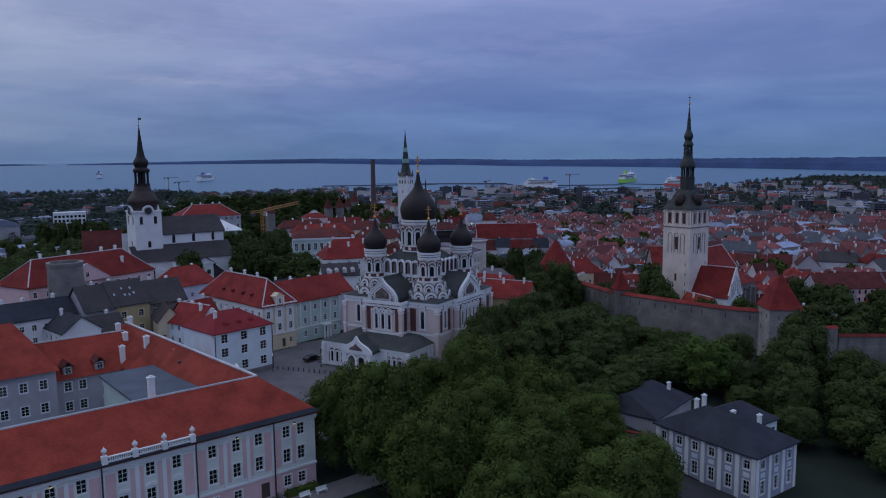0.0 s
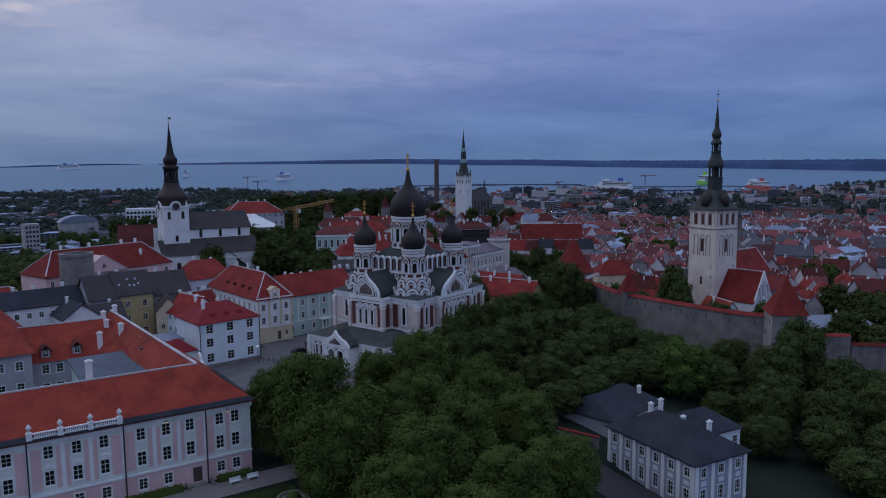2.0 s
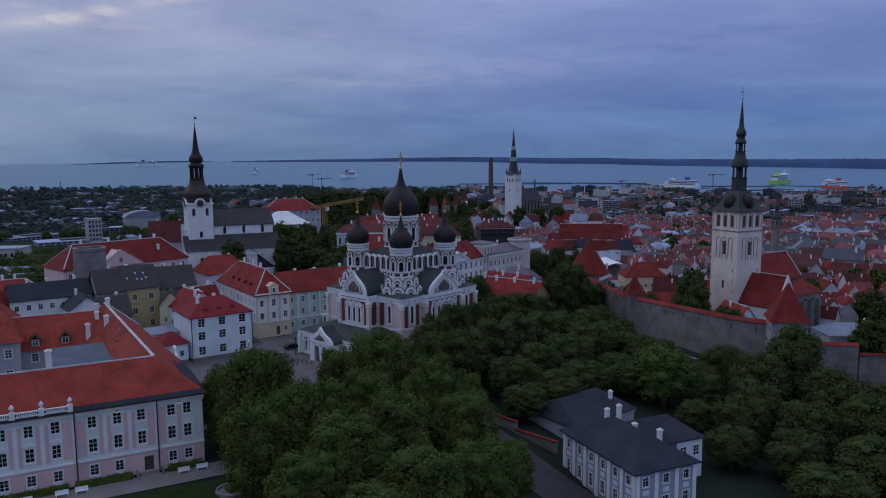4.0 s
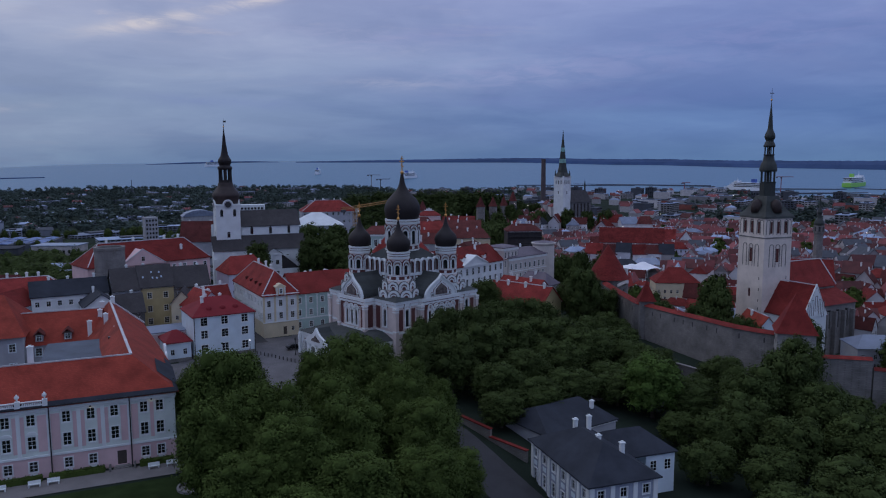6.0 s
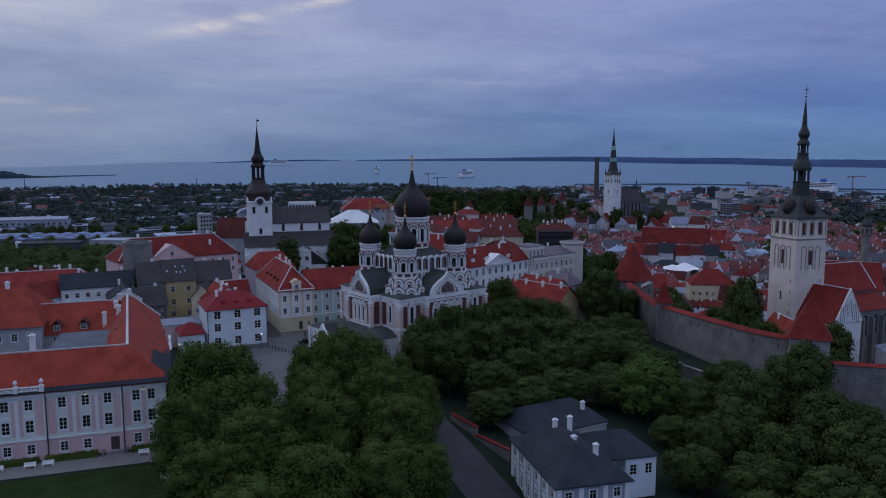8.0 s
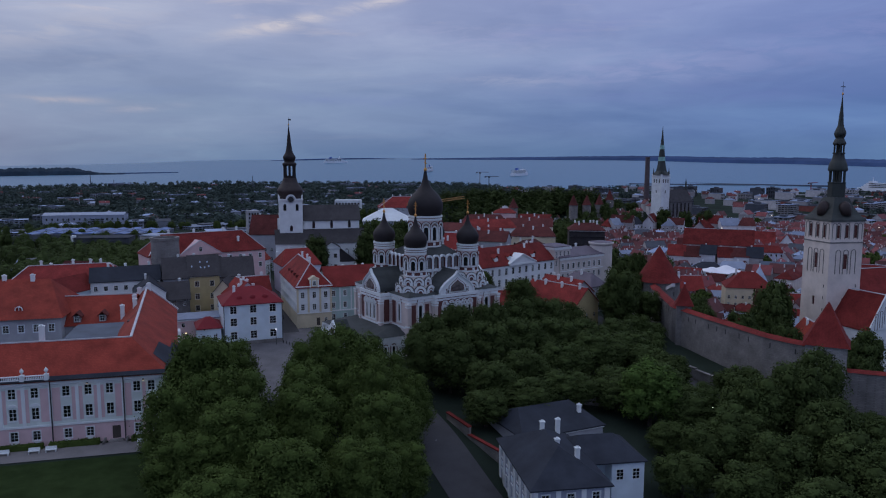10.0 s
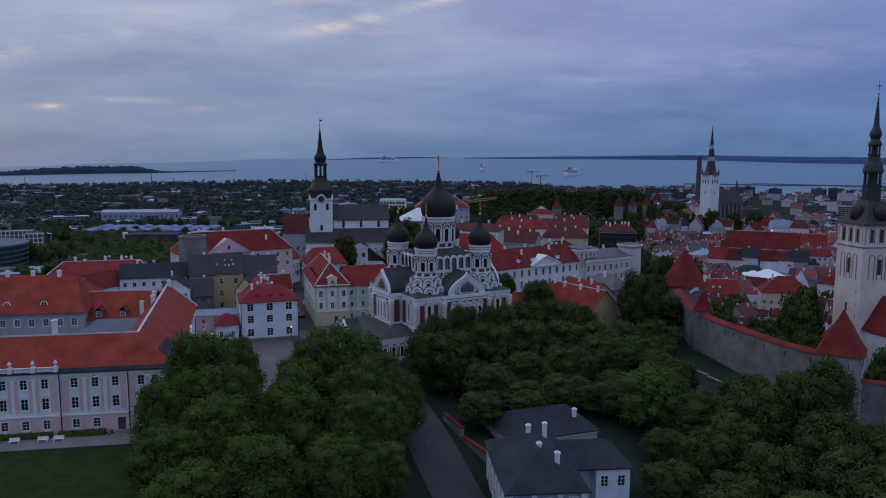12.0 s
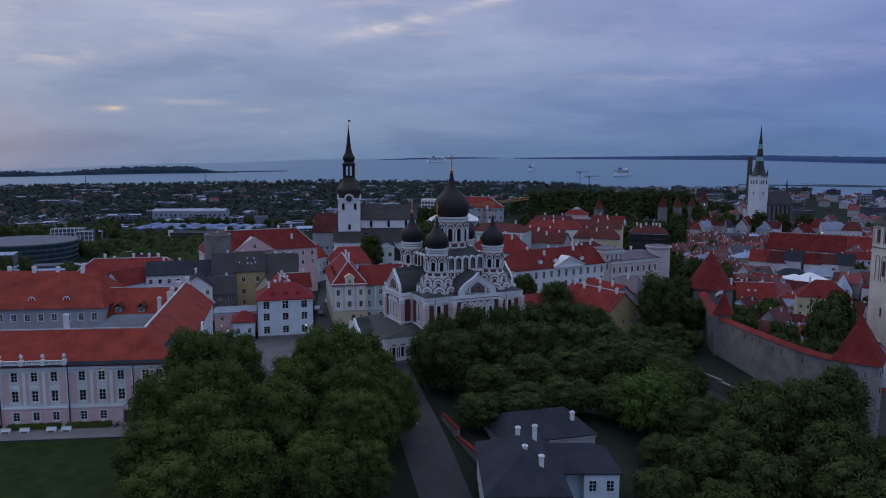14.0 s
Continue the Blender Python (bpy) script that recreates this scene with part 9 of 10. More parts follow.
# ---------------------------------------------------------------- single buildings that stand out in the town
def build_town_landmarks():
    house("great_hall", "long steep red-roofed hall in the old town", 238, 206, -36.0, 41.0, 13.0, height(238, 206), -0.6, 9.0, TOWN_WALL, TILE_TOWN, 0.0, (3.0, 7.0), 12, (1.0, 1.5), ("s", "n"), ((-20, 1), (5, 1), (20, 1)), ridge_cap=True)
    house("hipped_house", "cream house with a large crimson hipped roof", 167, 82, -28.0, 20.0, 13.5, height(167, 82), -3.6, 6.0, PLASTER_CREAM, TILE_HOUSE, 7.0, (3.0, 6.4, 9.6), 7, (1.0, 1.5), ("s", "w"), ((-5, 1), (2, 2)))
    t = thing("market_tent", "white tensile tent roof over a square", "tent", pose(207, 160, height(207, 160), 0, 0, 20) @ Matrix.Diagonal((0.72, 0.8, 1.0, 1)))
    g = Geo()
    n = 12
    for i in range(n + 1):
        for j in range(n + 1):
            u, v = i / n * 2 - 1, j / n * 2 - 1
            z = 9.6 + 2.6 * (math.exp(-6 * ((u - 0.5) ** 2 + v * v)) + math.exp(-6 * ((u + 0.5) ** 2 + v * v))) - 1.6 * (u * u * v * v)
            g.v.append((u * 17, v * 12, z))
    for i in range(n):
        for j in range(n):
            a = i * (n + 1) + j
            g.f.append((a, a + n + 1, a + n + 2, a + 1))
            g.mi.append(0)
    part("canopy", smooth(g.mesh("canopy", PAPER_WHITE)), None, t)
    for x in (-16, 16):
        for y in (-11, 11):
            part("pole", Geo().lathe([(0.2, -2), (0.15, 8.4)], 8, pose(x, y, 0)), STEEL, t)
    # glass roof spike, wrapped scaffold
    k = thing("glass_spire_roof", "small pointed glass roof", "roof", pose(204, 122, height(204, 122)))
    part("wall", Geo().lathe([(4.2, -4), (4.2, 9)], 4), TOWN_WALL_COOL, k)
    part("glass_roof", Geo().lathe([(4.4, 9), (0.1, 17)], 4), GLASS_BLUE, k, "pale blue glass pyramid")
    # office with green glass to the west, and its black and white neighbours
    o = thing("glass_office", "curved office building with green glass bands", "office", pose(-266, 352, -24, 0, 0, 32))
    for f in range(5):
        part("glass_band", Geo().lathe([(34 + f * 0.4, f * 3.4), (34.3 + f * 0.4, f * 3.4 + 2.4)], 40), GLASS_GREEN, o)
        part("floor_slab", Geo().lathe([(34.6 + f * 0.4, f * 3.4 + 2.4), (34.6 + f * 0.4, f * 3.4 + 3.4)], 40), CONCRETE_DARK, o)
    part("roof", Geo().lathe([(36.0, 17.0), (35.6, 17.3), (34.0, 17.2), (0.1, 17.0)], 40), HALL_ROOF, o, "flat blue-grey sheet roof")
    for x, y, w, d, fl in ((-272, 452, 26, 12, 4), (-249, 425, 13, 12, 4)):
        q = thing("grid_office", "black office block with a white window grid", "office", pose(x, y, -21, 0, 0, 14))
        part("wall", Geo().box(-w / 2, w / 2, -d / 2, d / 2, -4, fl * 3.4), CONCRETE_DARK, q)
        for i in range(int(w / 3) + 1):
            part("fin", Geo().box(-w / 2 + i * 3 - 0.25, -w / 2 + i * 3 + 0.25, -d / 2 - 0.4, -d / 2, 0, fl * 3.4), TRIM_WHITE, q)
        for f in range(fl + 1):
            part("ledge", Geo().box(-w / 2, w / 2, -d / 2 - 0.4, -d / 2 - 0.02, f * 3.4 - 0.25, f * 3.4 + 0.25), TRIM_WHITE, q)
    # market with rows of low pale roofs
    mk = thing("market_halls", "market halls with rows of low blue roofs", "market", pose(-188, 560, -22, 0, 0, -10))
    part("hall", Geo().box(-62, 62, -28, 28, -2, 5.0), CONCRETE_DARK, mk)
    for i in range(9):
        for j in range(3):
            part("roof_bay", Geo().slab([(-5.6, 0), (5.6, 0), (0, 1.0)], -8.5, 8.5, pose(-54 + i * 13.5, -18 + j * 18, 5.0 + 0.3 * ((i + j) % 3))), METAL_BLUE, mk, "blue sheet roof bay")
    wb = thing("white_block", "white office block with rows of dark windows", "office", pose(56, 612, -22, 0, 0, -14))
    part("wall", Geo().box(-14, 14, -7, 7, -6, 29), PLASTER_WHITE, wb)
    for z in (16, 20, 24):
        for i in range(8):
            part("window", Geo().box(-13.0 + i * 3.4, -10.8 + i * 3.4, -7.1, -6.98, z, z + 2.2), GLASS, wb)
    ft = thing("flats_block", "pale block of flats with rows of windows", "flats", pose(-46, 566, -22, 0, 0, 12))
    part("wall", Geo().box(-6, 6, -5, 5, -4, 22), CONCRETE, ft)
    for z in range(2, 20, 4):
        for i in range(4):
            part("window", Geo().box(-5 + i * 2.8, -3.6 + i * 2.8, -5.1, -4.98, z, z + 1.9), GLASS, ft)
    bf = thing("buff_block", "buff flat-roofed block below the hill", "building", pose(-113, 412, -20, 0, 0, -22))
    part("wall", Geo().box(-16, 16, -9, 9, -5, 12.4), TOWN_WALL, bf)
    part("roof", Geo().box(-16.5, 16.5, -9.5, 9.5, 12.4, 13.0), METAL_PALE, bf)
    for i in range(7):
        part("window", Geo().box(-14 + i * 4, -12.4 + i * 4, -9.1, -8.98, 7, 9.4), GLASS, bf)
    lb = thing("long_factory", "long pale brick factory with a low roof", "factory", pose(-218, 760, -24, 0, 0, -3))
    part("wall", Geo().box(-66, 24, -12, 12, -2, 9), PLASTER_BLUEGREY, lb)
    part("roof", roof_geo(90, 24, 9, 2.5, 0.4), METAL_PALE, lb, "", pose(-21, 0, 0))
    for i in range(15):
        part("window", Geo().box(-62 + i * 6, -60.4 + i * 6, -12.1, -11.98, 3, 5.4), GLASS, lb)
    st = thing("stadium_roof", "pale curved arena roof behind the church", "hall", pose(14, 735, -24, 0, 0, 4) @ Matrix.Diagonal((0.56, 0.66, 1.0, 1)))
    part("wall", Geo().box(-34, 34, -14, 14, -4, 12), CONCRETE, st)
    part("roof", Geo().slab([(-36, 12), (36, 12), (28, 16), (14, 18.5), (0, 19.4), (-14, 18.5), (-28, 16)], -15, 15), METAL_PALE, st)
    dk = thing("dark_hall", "dark flat-roofed hall below the hill", "hall", pose(-158, 420, -20, 0, 0, -6))
    part("wall", Geo().box(-20, 20, -10, 10, -3, 11), CONCRETE_DARK, dk)
    part("roof", Geo().box(-20.4, 20.4, -10.4, 10.4, 11, 11.6), METAL_GREY, dk)
    part("stair_tower", Geo().box(-23.2, -20.2, -6, -2, -3, 13), TRIM_WHITE, dk)
    # north: red-roofed house with white tents before it
    house("north_house", "large house with a red hipped roof on the northern hill edge", 48, 262, -8.0, 34.0, 20.0, 5.0, 22.0, 6.2, PLASTER_GREY, TILE_HOUSE, 9.0, (10.0, 14.6), 10, (1.1, 1.7), ("s", "e"), ((-8, 1), (-3, 1), (4, 1), (8, 1)), deep=30, ridge_cap=True)
    w = thing("event_marquee", "broad white marquee with a low pitched canvas roof", "tent", pose(26, 203, 4.0, 0, 0, -10))
    part("canopy", roof_geo(27.0, 20.0, 0, 6.2, 0.3, hip=11.0), PLASTER_WHITE, w, "", pose(0, 0, 14.8))
    part("side", Geo().box(-13.3, 13.3, -9.8, 9.8, -18, 14.8), PLASTER_BLUEGREY, w, "translucent grey tent side")
    for i in range(9):
        part("pole", Geo().box(-13.3 + 3.28 * i, -13.1 + 3.28 * i, -10.0, -9.82, -18, 14.8), TRIM_WHITE, w)
    house("hill_house", "dark red-roofed house beside the church tower", -39.5, 152, -14.0, 14.0, 13.0, 1.0, 18.2, 8.0, PLASTER_GREY, TILE_BROWN, 0.0, (5.0, 9.0), 5, (1.0, 1.5), ("s", "w"), ((-4, 1), (5, 1)))
    house("hill_house", "small red-roofed house in the cathedral lane", -47, 108, 60.0, 13.0, 9.0, 1.0, 11.5, 4.6, PLASTER_WHITE, TILE_RED, 0.0, (3.0, 6.4), 4, (0.9, 1.4), ("s",), ((-3, 1), (2, 1)), ridge_cap=True)
    house("hill_house", "grey house with a red tiled roof near the church", -30, 92, 10.0, 15.0, 15.0, 1.5, 12.0, 5.4, PLASTER_LILAC, TILE_HOUSE, 3.0, (3.0, 6.4), 4, (0.9, 1.4), ("s",), ((-3, 1), (4, 2)))
    house("hill_house", "low house with a grey roof behind the green house", -8, 62, 12.0, 15.0, 10.0, 1.5, 9.8, 4.2, PLASTER_WHITE, METAL_GREY, 3.0, (3.0, 6.4), 4, (0.9, 1.4), ("s",), ((-3, 1), (4, 2)))
    house("hill_house", "house with a broad red hipped roof and many white chimneys", 29, 80, -20.0, 22.0, 15.0, 1.5, 17.0, 6.2, PLASTER_WHITE, TILE_HOUSE, 5.0, (3.0, 6.4, 9.8, 12.8), 6, (0.9, 1.4), ("s", "w"),
          ((-8, -3), (-6, 1), (-3, 2), (-1, -3), (2, 1), (5, -2), (8, 2)))
    mh = house("dormer_house", "white house with a grey slate roof and small dormers", 14.5, 64.5, -22.0, 12.5, 9.5, 1.5, 13.2, 3.6, PLASTER_WHITE, SLATE, 0.0, (3.0, 6.2), 6, (0.9, 1.5), ("s",), ((-4, 1),))
    for i in range(4):
        part("dormer", Geo().box(-0.6, 0.6, -1.4, 1.0, 0, 1.3).lathe([(0.66, 1.28), (0.5, 1.6), (0.05, 1.8)], 10), LEAD_CAP, mh, "small pale metal dormer", pose(-4.2 + 2.8 * i, -3.3, 12.6))
    ah = house("arched_house", "mint-green palace with tall arched windows behind the trees", 36, 113, -27.0, 23.0, 14.0, 1.0, 21.6, 2.8, PLASTER_GREEN, TILE_BROWN, 4.0, (3.0, 8.6, 15.4), 9, (1.25, 2.9), ("s", "w"), ((-6, 1), (6, 1)), surround=TRIM_WHITE)
    part("cornice", Geo().box(-11.8, 11.8, -7.3, -6.98, 19.7, 20.5), TRIM_WHITE, ah, "pale cornice")
    part("string_course", Geo().box(-11.6, 11.6, -7.15, -6.98, 14.0, 14.4), TRIM_WHITE, ah)
    ch = house("crowned_house", "red-roofed house with a white ornamental parapet on its ridge", 108, 242, -20.0, 14.0, 12.0, -4.0, 18.5, 2.6, PLASTER_PINK, TILE_TOWN, 4.0, (14.0, 18.0), 5, (0.9, 1.5), ("s",), (), deep=20, distant=True)
    part("parapet", Geo().slab([(-3.0, 24.4), (3.0, 24.4), (3.0, 25.4), (1.8, 25.6), (1.6, 26.6), (0.6, 26.4), (0.0, 27.2), (-0.6, 26.4), (-1.6, 26.6), (-1.8, 25.6), (-3.0, 25.4)], -0.25, 0.25), TRIM_WHITE, ch, "white scrolled parapet")
    for k, (x, y, a, w_, ev) in enumerate(((62, 150, -25, 24, 14.5), (91, 150, -20, 22, 14), (60, 126, -30, 18, 15), (78, 184, -15, 30, 15.5), (107, 196, -25, 26, 14.5), (88, 222, -15, 26, 15), (126, 236, -30, 20, 13.5), (74, 112, 35, 16, 12))):
        house("hill_house", ("red-roofed hill house with white chimneys", "hill house with a brown tiled roof")[k % 2], x, y, a, w_, 14, -4.0, ev, 4.0, (PLASTER_WHITE, PLASTER_CREAM, PLASTER_GREY)[k % 3], (TILE_TOWN, TILE_BROWN, TILE_BROWN)[k % 3], 3.0 * (k % 2), (7.0, 10.2, 13.4), 6, (0.9, 1.4), ("s",),
              ((-5, 1), (0, -2), (5, 1)), deep=18, distant=True)
    dh = house("sheeted_house", "house wrapped in dark building sheets with white chimneys", 103.0, 114.0, -20.0, 16.0, 11.0, -4.0, 20.0, 2.8, SLATE, TILE_BROWN, 3.0, (), 0, (0.9, 1.4), (), ((-5, 1), (-3.4, -1.5), (-1, 1), (2, 1), (3.4, 1), (4.8, -1)), deep=18)
    for i in range(6):
        part("scaffold_pole", Geo().lathe([(0.07, -2.0), (0.07, 24.6)], 6), METAL_GREY, dh, "", pose(-7.8 + 3.12 * i, -6.0, 0))
    for z in (14.0, 17.6, 21.2, 23.4):
        part("scaffold_deck", Geo().box(-8.0, 8.0, -6.4, -5.6, z, z + 0.12), IRON, dh)
    # rose and grey street fronts at the foot of the slope, far right
    for k, (x, y, w_, wall) in enumerate(((233, -26, 14, PLASTER_PINK), (246, -36, 16, PLASTER_LILAC), (220, -17, 18, PLASTER_GREY))):
        house("street_house", ("rose-pink four-storey house with dark red roof", "pale lilac gabled house", "dark grey house with dormers")[k], x, y, -35.0, w_, 13, -20.0, -5.5, 6.0, wall, TILE_BROWN, 0.0, (2.0, 5.4, 8.8, 12.0), 5, (1.1, 1.7), ("s", "w"), ((-3, 1), (3, 1)), distant=True)
    house("metal_roof_house", "house with a broad pale sheet-metal roof below the church", 158, -32, -30.0, 26.0, 13.0, -16.0, -7.5, 3.0, PLASTER_GREY, METAL_PALE, 4.0, (2.0, 5.0), 7, (1.0, 1.5), ("s",), ((2, 0.5),))
    house("chapel_house", "small red-roofed house with a pale gable inside the wall", 118, -14, 70.0, 14.0, 9.0, -14.0, -2.5, 5.6, PLASTER_PALE, TILE_RED, 0.0, (3.0, 6.6), 4, (0.8, 1.2), ("s", "w"), ((2, 1),), ridge_cap=True)


build_town_landmarks()


def build_church_quarter():
    rng = random.Random(8)
    for k in range(6):
        u = (k - 2.5) * 9.0
        x, y = 238 + 0.809 * u - 0.588 * 15 + rng.uniform(-1, 1), 206 - 0.588 * u - 0.809 * 15 + rng.uniform(-1, 1)
        house("old_town_house", ("narrow old town house with a red gable roof", "narrow old town house with a brown roof", "narrow old town house with a grey roof")[k % 3], x, y, -36 + rng.uniform(-9, 9), rng.uniform(8.5, 11), rng.uniform(8, 10),
              height(x, y), -6.0 + rng.uniform(-1.5, 1.0), rng.uniform(4.5, 6.0), (TOWN_WALL_COOL, TOWN_WALL)[k % 2], (TILE_TOWN, TILE_BROWN, METAL_GREY)[k % 3], 0.0, (4.0, 7.4), 3, (0.9, 1.4), ("s", "w"), ((-2, 1),), deep=8, distant=True)
    for k in range(13):
        s = k / 12
        x, y = 282 + 118 * s + rng.uniform(-8, 8), 446 - 46 * s + rng.uniform(-10, 10)
        roof = (TILE_TOWN, METAL_PALE, TILE_BROWN, METAL_GREY, TILE_TOWN)[k % 5]
        house("old_town_house", ("old town house with a steep red roof", "old town house with a pale sheet roof", "old town house with a brown tiled roof", "old town house with a dark roof", "old town house with a red gable roof")[k % 5],
              x, y, rng.choice((-40, 48, 10, -12)), rng.uniform(14, 22), rng.uniform(10, 13), height(x, y), -9.0 + rng.uniform(-3, 2.0), rng.uniform(5, 7.5), (TOWN_WALL, TOWN_WALL_COOL)[k % 2], roof, 0.0 if k % 3 else 3.0,
              (9.0, 12.0), 4, (1.0, 1.5), ("s", "w"), ((-3, 1), (3, 1)), deep=16, distant=True)


build_church_quarter()


def build_lower_roofs():
    """Larger houses of the lower town whose roofs can be told apart."""
    for name, label, x, y, a, w, d, ev, rise, wall, roof, hip, rows, cols, sides, chims, cap in (
            ("grey_roof_house", "white house with a grey sheet roof beside the market tent", 213, 179, -28, 15, 11, -11.0, 3.0, TOWN_WALL_COOL, METAL_GREY, 4.0, (4.0, 7.2), 4, ("s", "w"), ((-3, 1),), False),
            ("grey_roof_house", "long white house with a pale blue-grey sheet roof", 229, 178, -28, 17, 11, -11.5, 3.4, TOWN_WALL_COOL, METAL_PALE, 3.0, (4.0, 7.2), 5, ("s", "w"), ((3, 1), (-4, 1)), False),
            ("grey_roof_house", "house with a blue-grey sheet roof and white chimneys", 250, 166, -32, 18, 12, -11.0, 3.6, TOWN_WALL_COOL, HALL_ROOF, 0.0, (4.0, 7.2), 5, ("s", "w"), ((2, 1), (6, 1)), False),
            ("broad_roof_house", "house with a broad bright red roof behind the round tower", 147, 111, -16, 27, 13, -9.0, 6.0, PLASTER_GREY, TILE_HOUSE, 0.0, (5.0, 8.0), 8, ("s",), ((-8, 1), (0, 0.6), (9, 1)), True),
            ("steep_roof_house", "old house with a steep brown roof", 250, 252, -36, 20, 12, -11.0, 8.4, TOWN_WALL, TILE_BROWN, 0.0, (5.0, 8.4), 5, ("s", "w"), ((4, 1),), False),
            ("steep_roof_house", "old gabled house with a dark red roof", 249, 227, 50, 17, 11, -11.5, 7.4, PLASTER_GREY, TILE_BROWN, 0.0, (5.0, 8.4), 4, ("s", "w"), ((-4, 1),), False),
            ("gabled_hall", "hall with a red roof between white gables", 331, 291, -40, 27, 14, -12.5, 9.4, PLASTER_WHITE, TILE_TOWN, 0.0, (5.0, 8.6), 7, ("s", "w"), ((-6, 1), (8, 1)), True),
            ("gabled_hall", "narrow house with a red roof and a white gable", 352, 282, 50, 16, 11, -12.5, 8.0, PLASTER_WHITE, TILE_TOWN, 0.0, (5.0, 8.6), 4, ("s", "w"), ((4, 1),), True),
            ("lilac_front_house", "long house with a pale lilac front and brown-red roof", 287, 236, -34, 38, 11, -10.5, 4.0, PLASTER_LILAC, TILE_HOUSE, 3.0, (5.0, 8.4), 12, ("s",), ((-12, 1), (-2, 1), (10, 1)), False),
            ("grey_roof_house", "small house with a pale sheet roof inside the wall", 166, 99, -28, 13, 8, -11.5, 2.4, TOWN_WALL_COOL, METAL_PALE, 0.0, (3.0, 6.0), 4, ("s",), ((3, 1),), False),
            ("crimson_roof_house", "pale house with a crimson roof and white chimneys", 182, 66, -28, 19, 12, -11.0, 5.6, PLASTER_LILAC, TILE_HOUSE, 0.0, (3.0, 6.4), 6, ("s", "w"), ((-6, 1), (-1, 1), (6, 1)), True)):
        h = house(name, label, x, y, a, w, d, height(x, y), ev, rise, wall, roof, hip, rows, cols, (1.0, 1.5), sides, chims, deep=8, ridge_cap=cap, distant=True)
        if name == "broad_roof_house":
            z = ev - height(x, y)
            for u in (2.0, 5.0):
                part("skylight", Geo().box(u - 0.4, u + 0.4, -0.6, 0.6, 0, 0.3, Matrix.Translation((0, -3.4, z + 2.9)) @ Matrix.Rotation(radians(43), 4, "X")), GLASS_BLUE, h, "pale skylight")


build_lower_roofs()


def build_town_hall():
    x, y = 226, 64
    b = height(x, y)
    h = house("town_hall", "medieval hall with a steep red roof beside its slender tower", x, y, -38, 30, 14, b, -6.0, 11.5, STONE_PALE, TILE_HOUSE, 0.0, (5.0, 9.6), 7, (1.2, 2.2), ("s", "w"), ((8, 1),), deep=6, ridge_cap=True, distant=True)
    t = thing("hall_tower", "slender octagonal stone tower with a dark baroque spire", "tower", pose(234, 60, height(234, 60)))
    z = -height(234, 60)
    part("shaft", Geo().lathe([(2.3, -3), (2.05, z + 17.0), (2.5, z + 18.2), (2.5, z + 21.6), (2.3, z + 21.6)], 8), STONE, t)
    for k in range(8):
        part("belfry_opening", Geo().slab(arch_outline(0.8, 2.2), -2.38, -2.26, pose(0, 0, z + 18.8, 0, 0, 45 * k)), IRON, t)
    g = Geo()
    onion(g, [(2.2, z + 21.5), (2.3, z + 22.6), (1.7, z + 24.0), (1.0, z + 25.2), (0.95, z + 27.0), (1.25, z + 27.8), (0.9, z + 29.0), (0.45, z + 31.0), (0.15, z + 35.0)], 12)
    part("spire", smooth(g.mesh("spire", COPPER)), None, t, "dark green-brown spire")
    part("vane", Geo().lathe([(0.1, z + 34.8), (0.05, z + 37.0)], 6).box(-0.05, 0.9, -0.03, 0.03, z + 36.2, z + 36.9), IRON, t)


build_town_hall()


def build_tower_crane():
    """A yellow lattice crane beside the northern hill edge."""
    base = height(36.8, 167)
    c = thing("tower_crane", "yellow-brown lattice tower crane with a long jib", "crane", pose(36.8, 167, base, 0, 0, 27))

    def truss(length, w, step):
        g = Geo()
        for sy in (-1, 1):
            for sz in (-1, 1):
                g.box(0, length, sy * w - 0.09, sy * w + 0.09, sz * w - 0.09, sz * w + 0.09)
        n = int(length / step)
        for k in range(n):
            for q in range(4):
                turn = Matrix.Rotation(math.pi / 2 * q, 4, "X")
                a, b = Vector((k * step, -w, w)), Vector(((k + 1) * step, w, w))
                v = b - a
                g.box(0, v.length, -0.06, 0.06, -0.06, 0.06, turn @ Matrix.Translation(a) @ v.to_track_quat("X", "Z").to_matrix().to_4x4())
        return g
    top = 29.0 - base
    part("mast", truss(top, 0.8, 1.8), CRANE_YELLOW, c, "", pose(0, 0, 0, 0, -90, 0))
    part("jib", truss(31.0, 0.55, 1.6), CRANE_YELLOW, c, "", pose(-1.0, 0, top + 0.6, 0, -4, 0))
    part("counter_jib", truss(8.0, 0.5, 1.6), CRANE_YELLOW, c, "", pose(-9.0, 0, top + 0.4))
    part("counterweight", Geo().box(-9.0, -6.6, -0.7, 0.7, top - 1.6, top - 0.2), CONCRETE_DARK, c)
    part("cabin", Geo().box(0.9, 2.4, -0.8, 0.8, top - 2.0, top - 0.2), TRIM_WHITE, c)
    part("footing", Geo().box(-2.2, 2.2, -2.2, 2.2, -1.5, 0.4), CONCRETE, c)


build_tower_crane()


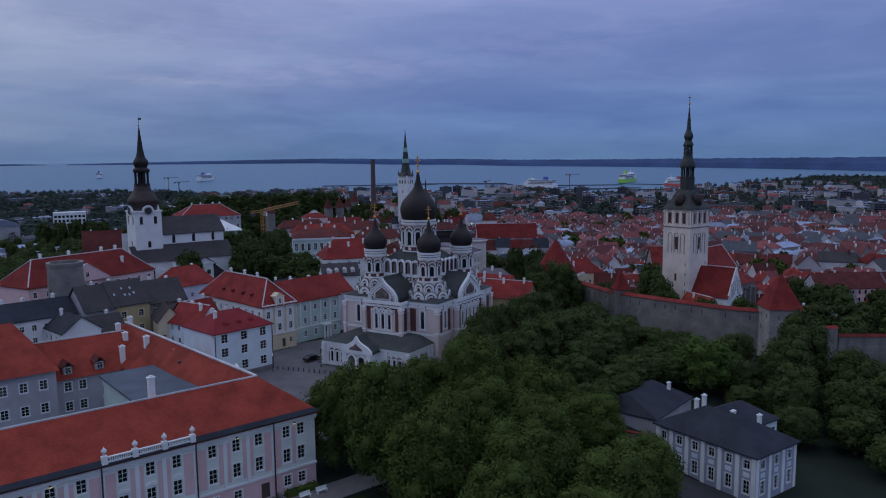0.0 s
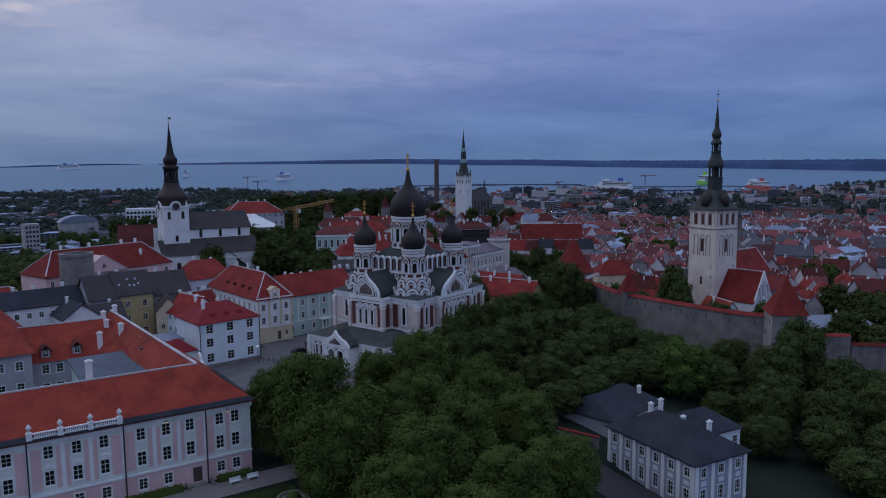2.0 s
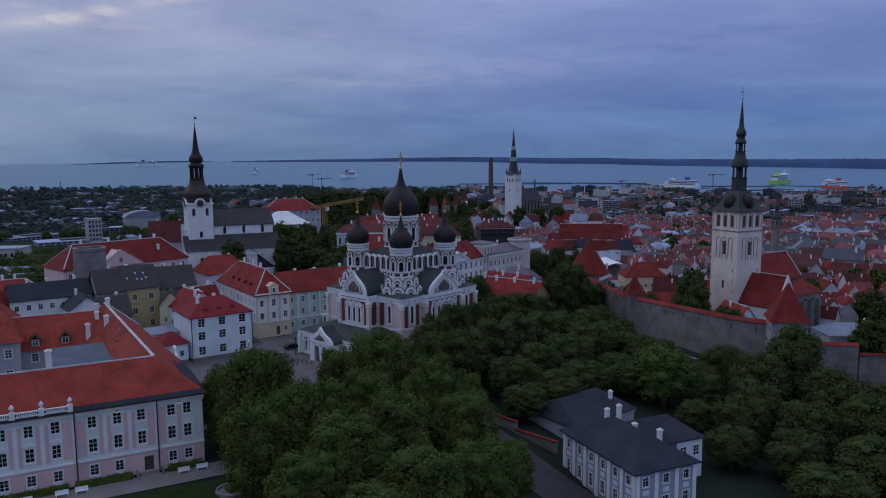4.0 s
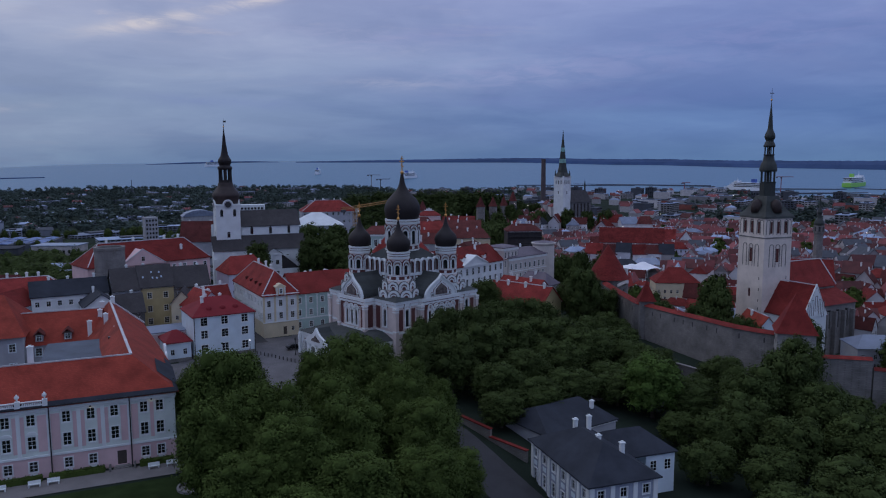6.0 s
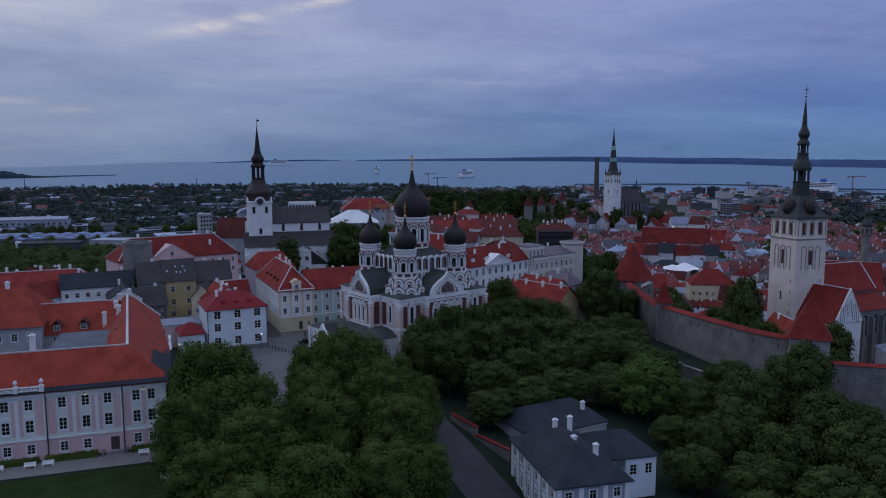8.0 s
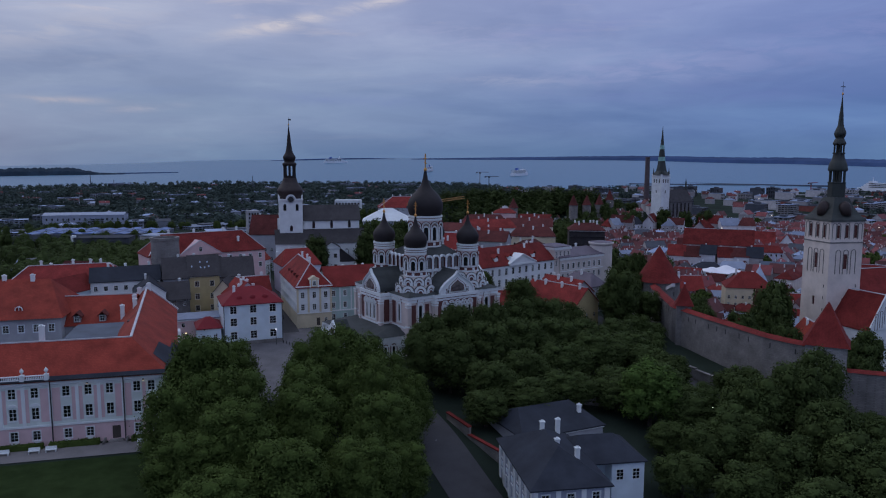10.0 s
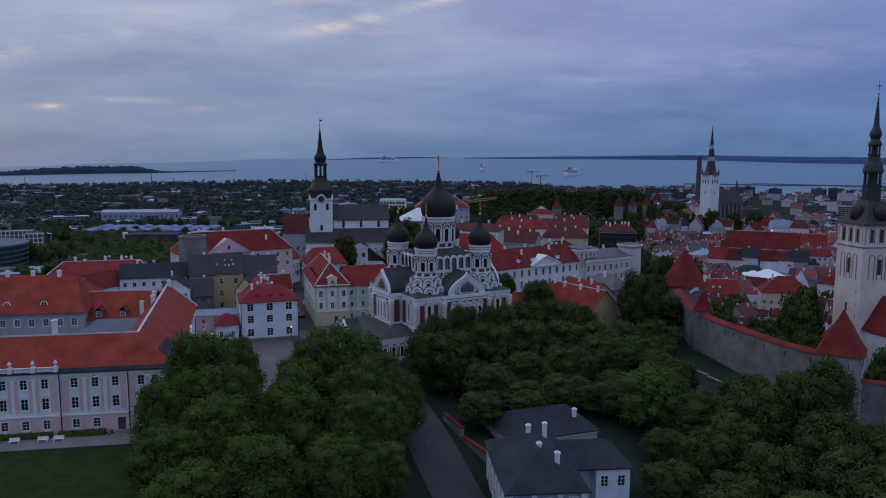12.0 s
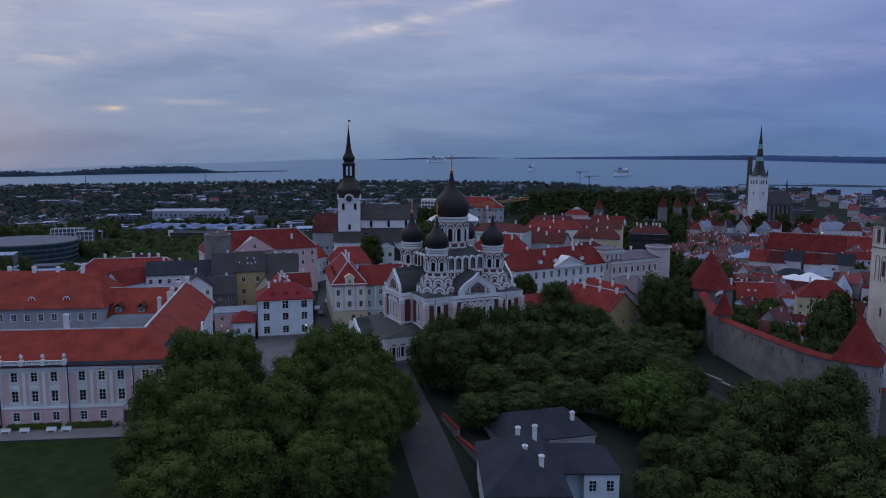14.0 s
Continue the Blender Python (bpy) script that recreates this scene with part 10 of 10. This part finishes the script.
def build_eastern_blocks():
    for name, label, x, y, a, w, d, tall, rise, wall, roof, rows, cols in (
            ("city_block", "white flat-fronted town block with a pale roof", 684, 288, -58, 15, 12, 12.5, 2.0, PLASTER_WHITE, METAL_PALE, (2.0, 5.2, 8.4), 5),
            ("city_block", "orange-red town block with white windows", 716, 289, -58, 20, 13, 11.0, 2.4, RED_CLADDING, TILE_BROWN, (2.0, 5.2, 8.0), 7),
            ("city_block", "cream town block with a pale sheet roof", 700, 260, -58, 21, 13, 10.5, 2.6, PLASTER_CREAM, METAL_PALE, (2.0, 5.2, 7.8), 7),
            ("green_roof_hall", "low hall with a broad verdigris sheet roof", 645, 222, -58, 28, 16, 8.5, 3.0, TOWN_WALL, VERDIGRIS, (3.0,), 8),
            ("brick_warehouse", "long brown-red brick warehouse with rows of windows", 962, 454, -60, 96, 18, 13.5, 1.6, RED_CLADDING, METAL_GREY, (3.0, 7.0, 10.4), 20)):
        b = height(x, y)
        house(name, label, x, y, a, w, d, b, b + tall, rise, wall, roof, 2.0, rows, cols, (1.3, 1.7), ("s",), (), deep=6, distant=True, category="building")


build_eastern_blocks()


# ---------------------------------------------------------------- harbour, ships and cranes
def far_place(bearing, real):
    """The place and scale for something that lies 'real' metres off, on the lifted far plain."""
    lo, hi = 100.0, 4780.0
    for _ in range(40):
        r = (lo + hi) / 2
        far = r + max(0.0, r - 1800) ** 2 * 0.00113
        lo, hi = (r, hi) if far < real else (lo, r)
    x, y, z = polar(bearing, r)
    return x, y, z - 1.0, r / real


def ship(bearing, real, turn, length, hull, label, name="ferry"):
    x, y, z, s = far_place(bearing, real)
    c = thing(name, label, "ship", pose(x, y, z, 0, 0, turn) @ Matrix.Diagonal((s, s, s, 1)))
    length *= 1.3
    L, W = length, length * 0.16
    part("hull", Geo().prism([(-L / 2, -W / 2), (L * 0.34, -W / 2), (L / 2, 0), (L * 0.34, W / 2), (-L / 2, W / 2)], -1, L * 0.075), hull, c)
    for k in range(3):
        part("deck", Geo().box(-L * (0.47 - 0.02 * k), L * (0.36 - 0.05 * k), -W * 0.46, W * 0.46, L * (0.076 + 0.035 * k), L * (0.105 + 0.035 * k)), SHIP_WHITE, c)
        part("window_band", Geo().box(-L * 0.45, L * 0.2, -W * 0.47, W * 0.47, L * (0.084 + 0.035 * k), L * (0.097 + 0.035 * k)), GLASS, c)
    part("bridge", Geo().box(L * 0.12, L * 0.2, -W * 0.5, W * 0.5, L * 0.18, L * 0.21), SHIP_WHITE, c)
    part("funnel", Geo().box(-L * 0.28, -L * 0.18, -W * 0.18, W * 0.18, L * 0.18, L * 0.25), hull if hull is not SHIP_WHITE else SHIP_BLUE, c)
    part("mast", Geo().lathe([(L * 0.008, L * 0.2), (L * 0.004, L * 0.28)], 6, pose(L * 0.16, 0, 0)), SHIP_WHITE, c)


def build_harbour():
    ship(52.6, 2984, 20, 140, SHIP_GREEN, "white and lime-green ferry leaving the harbour")
    ship(20.9, 3739, 40, 120, SHIP_WHITE, "large white cruise ship at anchor in the bay")
    ship(13.9, 4717, 70, 120, SHIP_WHITE, "white ferry heading out across the bay")
    ship(6.6, 9000, 10, 220, SHIP_WHITE, "distant white ferry on the bay")
    ship(45.6, 2450, 100, 110, SHIP_WHITE, "white ferry at the harbour quay")
    ship(55.8, 2500, 60, 105, SHIP_RED, "red and white ferry at the quay")
    for b, r, ln, turn in ((33.5, 2750, 420, 5), (38, 2850, 520, -10), (48.5, 2600, 320, 8), (55, 2650, 240, -20), (50.5, 2300, 260, 30), (46, 2350, 200, 40), (53, 2250, 180, -30)):
        x, y, z, s = far_place(b, r)
        solid("breakwater", Geo().prism([(-ln / 2, -7), (ln / 2, -7), (ln / 2 + 8, 0), (ln / 2, 7), (-ln / 2, 7)], -4, 3.2), CONCRETE_DARK, "low dark harbour breakwater", "breakwater", pose(x, y, z, 0, 0, -b + turn) @ Matrix.Diagonal((s, s, s, 1)), "harbour breakwaters")
    for b, r, hgt, turn, mt in ((18.6, 2330, 34, 20, CONCRETE_DARK), (17.9, 2345, 46, -30, CONCRETE), (48.0, 2300, 44, 10, CRANE_RED), (41.5, 2180, 30, 60, CRANE_RED)):
        x, y, z, s = far_place(b, r)
        c = thing("harbour_crane", "slim harbour crane with a long jib", "crane", pose(x, y, z, 0, 0, turn - b), "harbour cranes")
        part("mast", Geo().box(-0.9, 0.9, -0.9, 0.9, -3, hgt), mt, c)
        part("jib", Geo().box(-12, 30, -0.6, 0.6, hgt - 1.6, hgt), mt, c)
        part("cabin", Geo().box(-2, 2, -1.6, 1.6, hgt - 5, hgt - 1.7), CONCRETE_DARK, c)
        part("counterweight", Geo().box(-13, -9, -1.4, 1.4, hgt - 4, hgt - 1.7), CONCRETE_DARK, c)
    # thin masts and stacks against the water
    for b, r, hgt in ((0.6, 2200, 40), (-10.5, 2300, 46), (-18.5, 2100, 42), (-9.0, 2250, 30)):
        x, y, z, s = far_place(b, r)
        solid("mast", Geo().lathe([(1.3, -3), (0.7, hgt)], 8), CONCRETE_DARK, "thin tall mast near the shore", "mast", pose(x, y, z), "shore masts")
    # quays: broad pale aprons in front of the harbour sheds
    for b, r, w, d in ((44, 2120, 300, 90), (50, 1960, 300, 90), (55.5, 2080, 300, 100), (60, 2300, 300, 120)):
        x, y, z, s = far_place(b, r)
        solid("quay", Geo().box(-w / 2, w / 2, -d / 2, d / 2, -4, 2.6), CONCRETE, "pale concrete harbour quay", "quay", pose(x, y, z, 0, 0, -b), "harbour quays")
    rng = random.Random(9)
    g = glow("far_town_light", (1.0, 0.86, 0.66), 1.6)
    lm = Geo().lathe([(0.1, 0), (0.45, 0.3), (0.45, 0.6), (0.1, 0.9)], 6)
    me = lm.mesh("town_light", g)
    for _ in range(46):
        b, r = rng.uniform(28, 72), rng.uniform(700, 2050)
        x, y, z = polar(b, r)
        p = thing("far_lamp", "small lit lamp on a mast in the distant town", "lamp", pose(x, y, height(x, y)), "distant town lamps")
        part("post", Geo().lathe([(0.2, -2), (0.12, 15)], 6), IRON, p)
        part("bulb", me, None, p, "", pose(0, 0, 15))


build_harbour()
